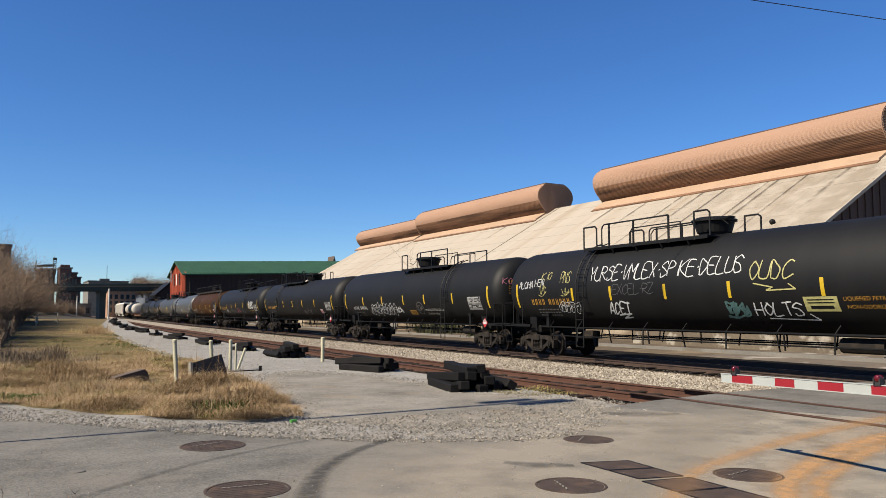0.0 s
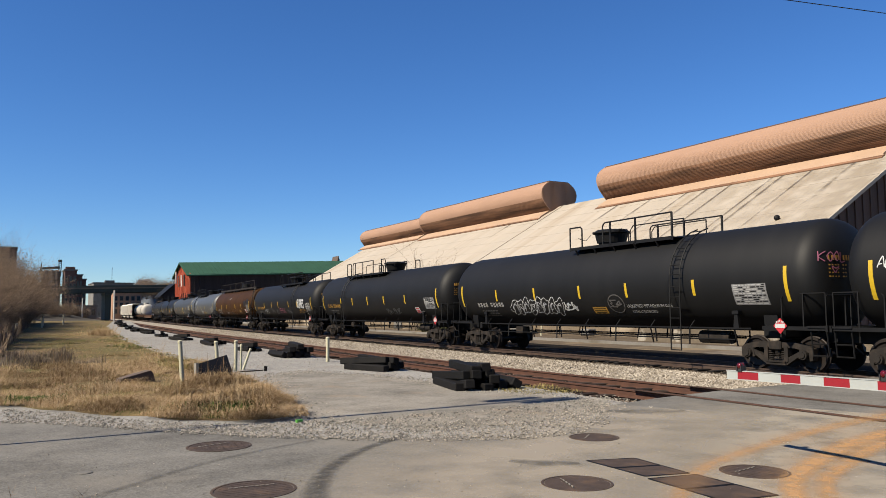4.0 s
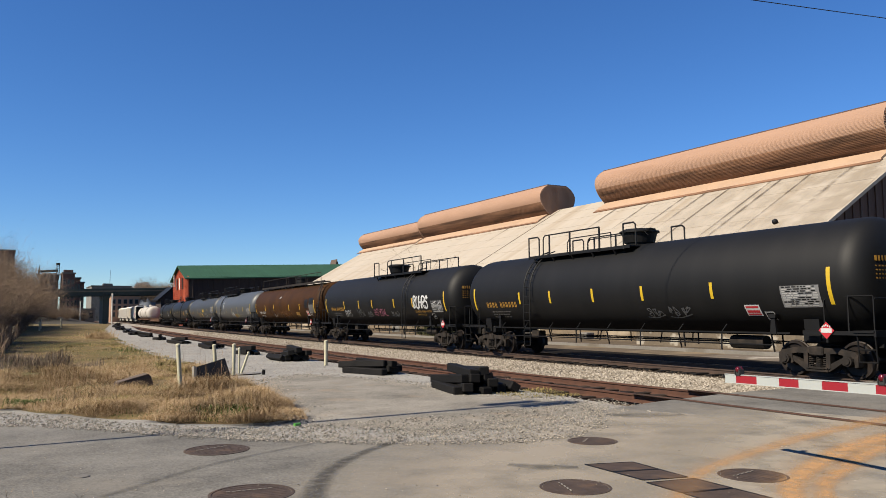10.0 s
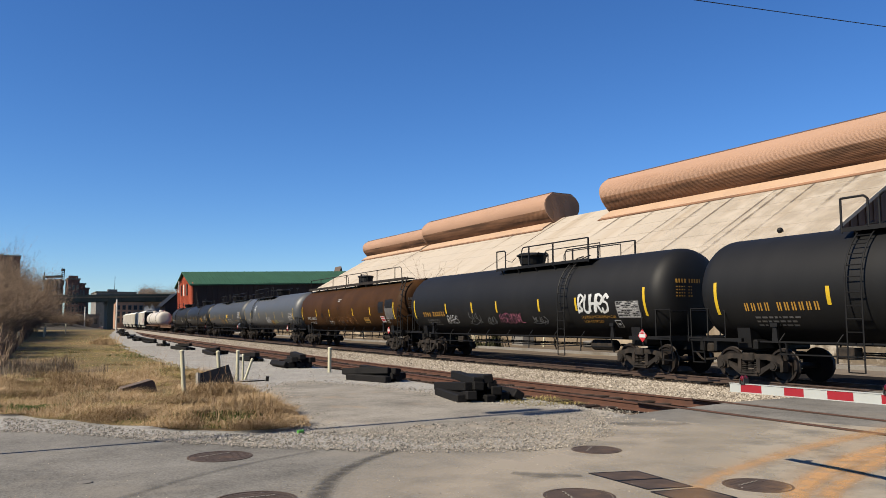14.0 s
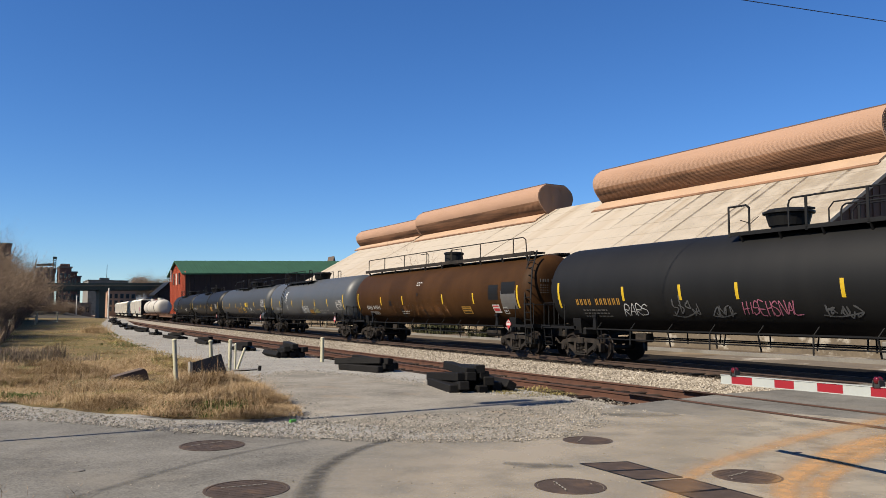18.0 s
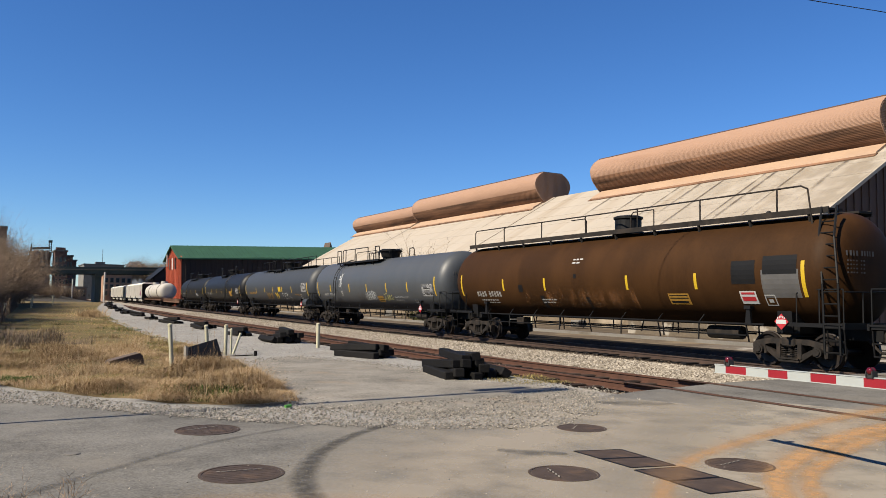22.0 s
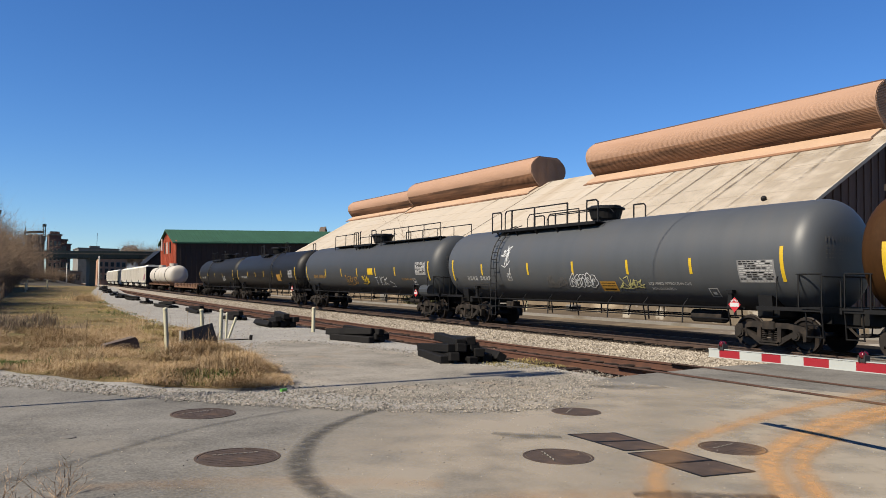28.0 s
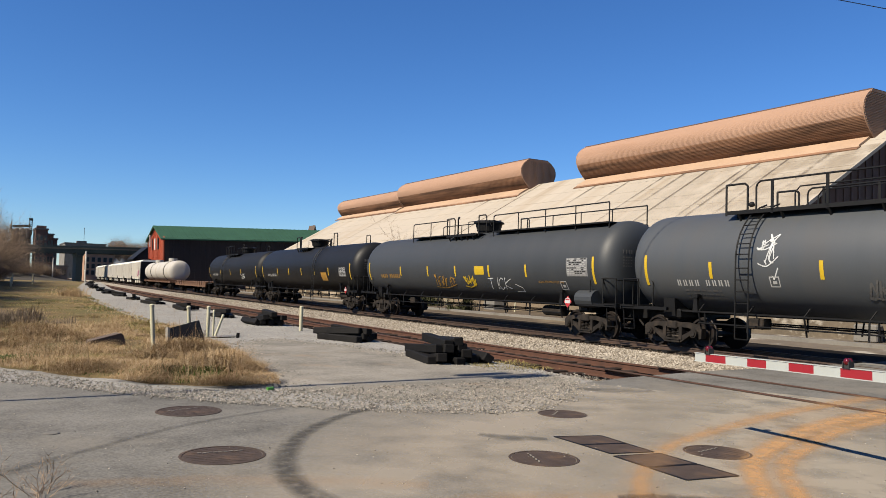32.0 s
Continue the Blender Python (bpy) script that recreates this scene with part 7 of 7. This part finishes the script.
# ---- apron and fence behind the running track ----
bm = bmesh.new()
verts = []
apron = thing("loading_apron", "pale tan concrete apron before the shed", "pavement", kind="structure",
              mesh=sweep("loading_apron", [(6.5, -0.3), (6.8, -0.26), (8.0, -0.22), (12.0, -0.16), (19.0, -0.1)], [8, 12, 16, 20, 24], 0.0, lambda s: 0.0, M_WALLTAN, False))
cinder_yard = thing("cinder_yard", "brown cinder dirt between track and shed", "ground", kind="structure",
                    mesh=sweep("cinder_yard", [(6.5, -0.3), (6.8, -0.26), (8.0, -0.22), (12.0, -0.16), (19.0, -0.1)], [24 + 4.0 * i for i in range(30)], 0.0, lambda s: 0.0, M_CINDER, False))
kerb = thing("concrete_kerb", "long low concrete kerb beside the track", "kerb", kind="structure",
             mesh=sweep("concrete_kerb", [(8.6, -0.3), (8.6, -0.06), (8.9, -0.06), (8.9, -0.3)], [10 + 4.0 * i for i in range(34)], 0.0, lambda s: 0.0, M_CONCRETE))
low_wall = thing("low_wall", "stained tan rendered low wall before the shed", "wall", kind="structure",
                 mesh=sweep("low_wall", [(12.0, -0.3), (12.02, 0.85), (12.3, 0.88), (12.3, -0.3)], [2 + 4.0 * i for i in range(9)], 0.0, lambda s: 0.0, M_WALLTAN))
rr = random.Random(77)
for i in range(16):
    s = 12 + 5.5 * i + rr.uniform(-1, 1)
    x, y, a = along(s, 11.5 + rr.uniform(0, 3))
    if i % 2:
        bm = bmesh.new()
        box(bm, (rr.uniform(0.6, 2.2), rr.uniform(0.5, 1.2), rr.uniform(0.4, 0.9)), (0, 0, 0.3), bevel=0.05)
        thing("concrete_block", "rough pale concrete block on the apron", "concrete block", pose(x, y, -0.12, 0, 0, rr.uniform(0, 90)), group="blocks behind the track", mesh=mesh_of("concrete_block", bm, M_CONCRETE))
    else:
        bm = bmesh.new()
        rod(bm, (0, 0, -0.1), (rr.uniform(-0.3, 0.3), 0, 1.3), 0.06, 8)
        thing("yellow_bollard", "faded yellow steel bollard on the apron", "bollard", pose(x, y, -0.12), group="bollards behind the track", mesh=mesh_of("yellow_bollard", bm, M_POST))

gp = np.random.default_rng(8)
for bx, by, rx, n in ((33.0, 58.0, 1.6, 1500), (30.0, 47.0, 0.9, 700), (34.5, 63.5, 1.2, 900)):
    thing("low_bush", "low dull green bush beside the shed", "bush", mesh=blades("low_bush", [(bx + gp.normal(0, rx * 0.5), by + gp.normal(0, rx * 0.4)) for _ in range(n)], 0.4, 1.3, 0.05, M_BUSH, 0.6, -0.14))
corner = [(8.7 + 1.6 * gp.random(), 12.2 + 1.5 * gp.random()) for _ in range(1300)]
thing("corner_grass", "low green grass beside the track end", "grass", kind="stuff", mesh=blades("corner_grass", corner, 0.03, 0.08, 0.012, M_OLIVE, 1.2, -0.03))

# ---- bare thicket on the bank ----
def shrub_meshes(seed, height, spread, stems, thick=0.07):
    g = np.random.default_rng(seed)
    V, F, thin = [], [], thick * 0.26

    def strip(p, q, w0, w1):
        d = q - p
        sd = np.cross(d, g.normal(size=3))
        sd = sd / (np.linalg.norm(sd) + 1e-9)
        s2 = np.cross(d, sd)
        s2 = s2 / (np.linalg.norm(s2) + 1e-9)
        b = len(V)
        if w0 < thin:
            for c, w in ((p, w0), (q, w1)):
                V.append(c + sd * w / 2)
                V.append(c - sd * w / 2)
            F.append((b, b + 1, b + 3, b + 2))
            return
        for c, w in ((p, w0), (q, w1)):
            for k in range(3):
                an = 2.094 * k
                V.append(c + (sd * math.cos(an) + s2 * math.sin(an)) * w / 2)
        for k in range(3):
            j = (k + 1) % 3
            F.append((b + k, b + j, b + 3 + j, b + 3 + k))

    def grow(p, d, length, w, level):
        n = 4 if level == 0 else 3
        for i in range(n):
            q = p + d * length / n
            strip(p, q, w * (1 - i / n * 0.6), w * (1 - (i + 1) / n * 0.6))
            if level < 2:
                for _ in range(3 if level == 0 else 3):
                    nd = d + g.normal(size=3) * 0.55
                    nd[2] = abs(nd[2]) * 0.8 + 0.15
                    grow(q.copy(), nd / np.linalg.norm(nd), length * g.uniform(0.32, 0.55), w * 0.5, level + 1)
            d = d + g.normal(size=3) * 0.16
            d = d / np.linalg.norm(d)
            p = q
    for _ in range(stems):
        d = np.array([g.normal() * spread, g.normal() * spread, 1.0])
        grow(np.array([g.normal() * 0.35, g.normal() * 0.35, -0.1]), d / np.linalg.norm(d), height * g.uniform(0.6, 0.95), thick, 0)
    return V, F


SHRUBS = [raw_mesh("crown", *shrub_meshes(50 + k, 3.5 + 0.45 * k, 0.44, 42, 0.034), M_TWIG) for k in range(4)]


def shrub_trunk(h):
    bm = bmesh.new()
    for k in range(4):
        rod(bm, (0.15 * math.cos(k * 1.7), 0.15 * math.sin(k * 1.7), -0.2), (0.5 * math.cos(k * 1.7), 0.5 * math.sin(k * 1.7), h), 0.035, 6, 0.015)
    return mesh_of("trunk", bm, M_BARK)


FINE_SHRUBS = [raw_mesh("crown", *shrub_meshes(80 + k, 3.4 + 0.4 * k, 0.42, 62, 0.022), M_TWIG) for k in range(2)]
TRUNK = shrub_trunk(1.6)
rr = random.Random(5)
spots = []
for i in range(150):
    y = 38 + 120 * (i / 149) ** 1.25
    edge_az = float(np.interp(y, [38, 50, 75, 110, 160], [-2.0, -1.3, -0.45, 0.6, 1.5]))
    x = y * math.tan(radians(edge_az)) - rr.uniform(0.5, 2.5) - (rr.random() ** 2) * 8
    spots.append((x, y, rr.uniform(0.85, 1.2) * float(np.interp(y, [38, 60, 100, 160], [0.9, 1.18, 1.42, 1.55]))))
for i, (x, y, k) in enumerate(spots):
    sh = thing("bare_shrub", "leafless brown twiggy shrub in a roadside thicket", "shrub", pose(x, y, 0.0, 0, 0, rr.uniform(0, 360)), group="bare thicket on the bank")
    sh.scale = (k, k, k)
    part("crown", FINE_SHRUBS[i % 2] if y < 72 else SHRUBS[i % 4], None, sh)
    part("trunk", TRUNK, None, sh)
thing("thicket_grass", "grey dead weeds under the thicket", "grass", kind="stuff", mesh=blades("thicket_grass", [(y * math.tan(radians(rr.uniform(-2.5, float(np.interp(y, [30, 50, 75, 110], [-0.4, 0.3, 0.8, 1.2]))))), y) for y in [30 + 80 * rr.random() ** 1.4 for _ in range(9000)]], 0.3, 1.2, 0.03, M_TWIG, 0.6))

V, F = shrub_meshes(17, 6.6, 0.09, 5, 0.05)
bt = thing("bare_tree", "slender pale leafless tree before the shed's roof", "tree", pose(32.6, 60.0, -0.2))
part("crown", raw_mesh("crown", V, F, M_TWIG), None, bt)
bm = bmesh.new()
rod(bm, (0, 0, -0.2), (0.05, 0, 2.6), 0.09, 8, 0.05)
part("trunk", bm, M_BARK, bt)

# a dry weed close to the camera
V, F = shrub_meshes(91, 0.62, 1.2, 5, 0.011)
wd = thing("dry_weed", "dry wiry weed at the road's edge", "weed", pose(0.55, 5.5, -0.08), mesh=raw_mesh("dry_weed", [v * np.array((1.25, 1.25, 1.0)) for v in V], F, M_TWIG))

# ---- far buildings ----
def far_block(name, label, x0, x1, y, depth, h, mat, cols, rows, cat="building", wz=(0.15, 0.9), roof=None):
    b = thing(name, label, cat, pose((x0 + x1) / 2, y, 0))
    w = x1 - x0
    bm = bmesh.new()
    box(bm, (w, depth, h + 0.5), (0, depth / 2, h / 2 - 0.25))
    part("wall", bm, mat, b)
    bm = bmesh.new()
    box(bm, (w + 0.6, depth + 0.6, 0.5), (0, depth / 2, h + 0.25))
    part("roof", bm, roof or M_FARROOF, b)
    for i in range(cols):
        for j in range(rows):
            cx = -w / 2 + w * (i + 0.5) / cols
            cz = h * (wz[0] + (wz[1] - wz[0]) * (j + 0.5) / rows)
            ww, wh = w / cols * 0.5, h * (wz[1] - wz[0]) / rows * 0.62
            bm = bmesh.new()
            box(bm, (ww + 0.25, 0.16, wh + 0.25), (cx, -0.05, cz))
            wn_ = part("window", bm, M_FARROOF, b)
            bm = bmesh.new()
            box(bm, (ww, 0.1, wh), (cx, -0.12, cz))
            part("pane", bm, M_GLASS, wn_)
    return b


b = far_block("brick_mill", "tall dark red brick mill beyond the bridge", 17.5, 21.6, 320, 14, 17.9, M_BRICK, 3, 5)
bm = bmesh.new()
box(bm, (2.8, 3, 1.2), (-0.2, 4, 18.9))
box(bm, (0.5, 1, 1.0), (1.3, 2, 18.9))
part("penthouse", bm, M_BRICK, b)
far_block("brick_mill", "lower red brick mill wing", 21.7, 23.7, 322, 12, 16.2, M_BRICK, 2, 4)
far_block("brick_mill", "lowest red brick mill wing", 23.8, 25.1, 323, 11, 14.6, M_BRICK, 1, 4)
b = far_block("elevator_house", "dark grey industrial elevator building", 10.0, 16.4, 326, 12, 17.4, M_PIER, 3, 3)
bm = bmesh.new()
for z in range(5):
    box(bm, (0.9, 1.2, 0.15), (3.0, 2, 18.5 + 0.8 * z))
for sx in (2.6, 3.4):
    rod(bm, (sx, 1.5, 16), (sx, 1.5, 22.2), 0.16, 6)
box(bm, (1.3, 1.4, 0.9), (3.0, 2, 21.9))
part("head_frame", bm, M_GIRDER, b)
bm = bmesh.new()
rod(bm, (-3.6, 2, 17.0), (-3.2, 2, 21.4), 0.5, 8, 0.05)
part("spout", bm, M_GIRDER, b)
bm = bmesh.new()
prism(bm, [(-3, 18.6), (3, 19.0), (3, 19.9), (-3, 19.4)], 1.5, 3.5)
part("conveyor", bm, M_GIRDER, b)
for k in range(3):
    bm = bmesh.new()
    rod(bm, (-1.6 + 1.7 * k, -0.8, 0), (-1.6 + 1.7 * k, -0.8, 18.3), 0.75, 14)
    part("silo", bm, M_CONCRETE, b)
b = far_block("long_hall", "long flat-roofed grey hall on the rise behind", 37.0, 56.0, 430, 30, 17.3, M_CONCRETE, 12, 1, wz=(0.8, 0.95))
bm = bmesh.new()
rod(bm, (-1.0, 0, 17.5), (-1.0, 0, 25.6), 0.12, 6)
part("mast", bm, M_GIRDER, b)
bm = bmesh.new()
box(bm, (4.5, 5, 1.4), (-1.5, 6, 18.3))
part("penthouse", bm, M_FARROOF, b)
# a dark gabled shed between the bridge and the barn
ds = thing("dark_shed", "dark weathered shed with a black gabled roof", "shed", pose(37.0, 204.0, 0))
bm = bmesh.new()
prism(bm, [(-3.4, -0.3), (-3.4, 6.4), (-0.6, 8.9), (4.0, 6.6), (4.0, -0.3)], 0.0, 8.0)
part("wall", bm, M_BARN_DARK, ds)
bm = bmesh.new()
prism(bm, [(-4.2, 5.9), (-4.2, 5.6), (-0.6, 8.9), (4.6, 6.3), (4.6, 6.6), (-0.6, 9.2)], -0.5, 8.5)
part("roof", bm, M_BLACKSTEEL, ds)
far_block("brick_warehouse", "tan brick warehouse seen under the bridge", 31.2, 40.5, 290, 20, 9.0, M_BRICK_TAN, 5, 3)
far_block("grey_house", "low grey house seen under the bridge", 20.5, 27.0, 300, 12, 4.2, M_PIER, 3, 1)
for x, h in ((19.5, 6.5),):
    bm = bmesh.new()
    rod(bm, (0, 0, -0.3), (0, 0, h), 0.2, 8, 0.14)
    thing("utility_pole", "pale far utility pole", "utility pole", pose(x, 262, 0), group="far poles", mesh=mesh_of("utility_pole", bm, M_TRIM))

far_block("brick_mill", "tall brick mill block behind the thicket", -14.0, 1.5, 318, 14, 25.6, M_BRICK, 5, 6)
bm = bmesh.new()
lathe(bm, [(-0.02, 0.001), (-0.02, 0.075), (0.006, 0.075), (0.012, 0.06), (0.012, 0.001)], "z", 16)
thing("valve_cap", "small grey iron valve cap in the asphalt", "valve cap", pose(0.72, 8.73, -0.012), mesh=mesh_of("valve_cap", bm, M_PIER))

# wooded bank beside the bridge
def mound(name, label, cx, cy, rx, ry, h, seed, twigs, mat=None):
    bm = bmesh.new()
    bmesh.ops.create_grid(bm, x_segments=24, y_segments=24, size=1.0)
    for v in bm.verts:
        d = min(1, math.hypot(v.co.x, v.co.y))
        z = h * (math.cos(d * math.pi) + 1) / 2 * (1 + 0.35 * noise.noise((v.co.x * 3, v.co.y * 3, seed)))
        v.co = (cx + v.co.x * rx, cy + v.co.y * ry, z - 0.3)
    thing(name, label, "hill", kind="structure", mesh=mesh_of(name, bm, mat or M_HILL, smooth=True))
    g = random.Random(seed)
    for i in range(twigs):
        a, d = g.uniform(0, 6.28), math.sqrt(g.random()) * 0.75
        z = h * (math.cos(d * math.pi) + 1) / 2
        k = g.uniform(0.6, 0.9)
        sh = thing("bare_shrub", "leafless brown shrub on a wooded bank", "shrub", pose(cx + rx * d * math.cos(a), cy + ry * d * math.sin(a), z - 0.6, 0, 0, g.uniform(0, 360)), group="bare shrubs by the bridge")
        sh.scale = (k, k, k)
        part("crown", SHRUBS[i % 4], None, sh)


mound("wooded_bank", "dark wooded bank beside the bridge", 41.0, 216.0, 8.5, 16, 9.5, 3, 14)
mound("wooded_bank", "dark wooded bank left of the bridge", -6.0, 226.0, 16, 14, 6.0, 4, 10)
mound("wooded_bank", "brown wooded bank beyond the bridge", 6.0, 262.0, 22, 16, 2.6, 9, 50)
g_ = random.Random(31)
for i in range(9):
    t = thing("bare_tree", "hazy leafless tree on a far hill", "tree", pose(92 + 5.2 * i, 735, 22 - 0.35 * (i - 4) ** 2, 0, 0, 40 * i), group="trees on the far hill")
    k = g_.uniform(2.6, 3.6)
    t.scale = (k, k, k * 0.8)
    part("crown", SHRUBS[i % 4], None, t)
mound("far_hill", "low wooded hill on the horizon", 108.0, 760.0, 26, 60, 33, 5, 0, M_FARHILL)
mound("far_hill", "low wooded hill on the horizon", -150.0, 900.0, 300, 80, 26, 6, 0, M_FARHILL)
for i in range(7):
    x = 56 + 3.6 * i
    t = thing("bare_tree", "leafless dark tree on the far rise", "tree", pose(x, 432, 9.5, 0, 0, 50 * i), group="far bare trees")
    t.scale = (1.7, 1.7, 1.7)
    part("crown", SHRUBS[i % 4], None, t)
    part("trunk", TRUNK, None, t)
motions()
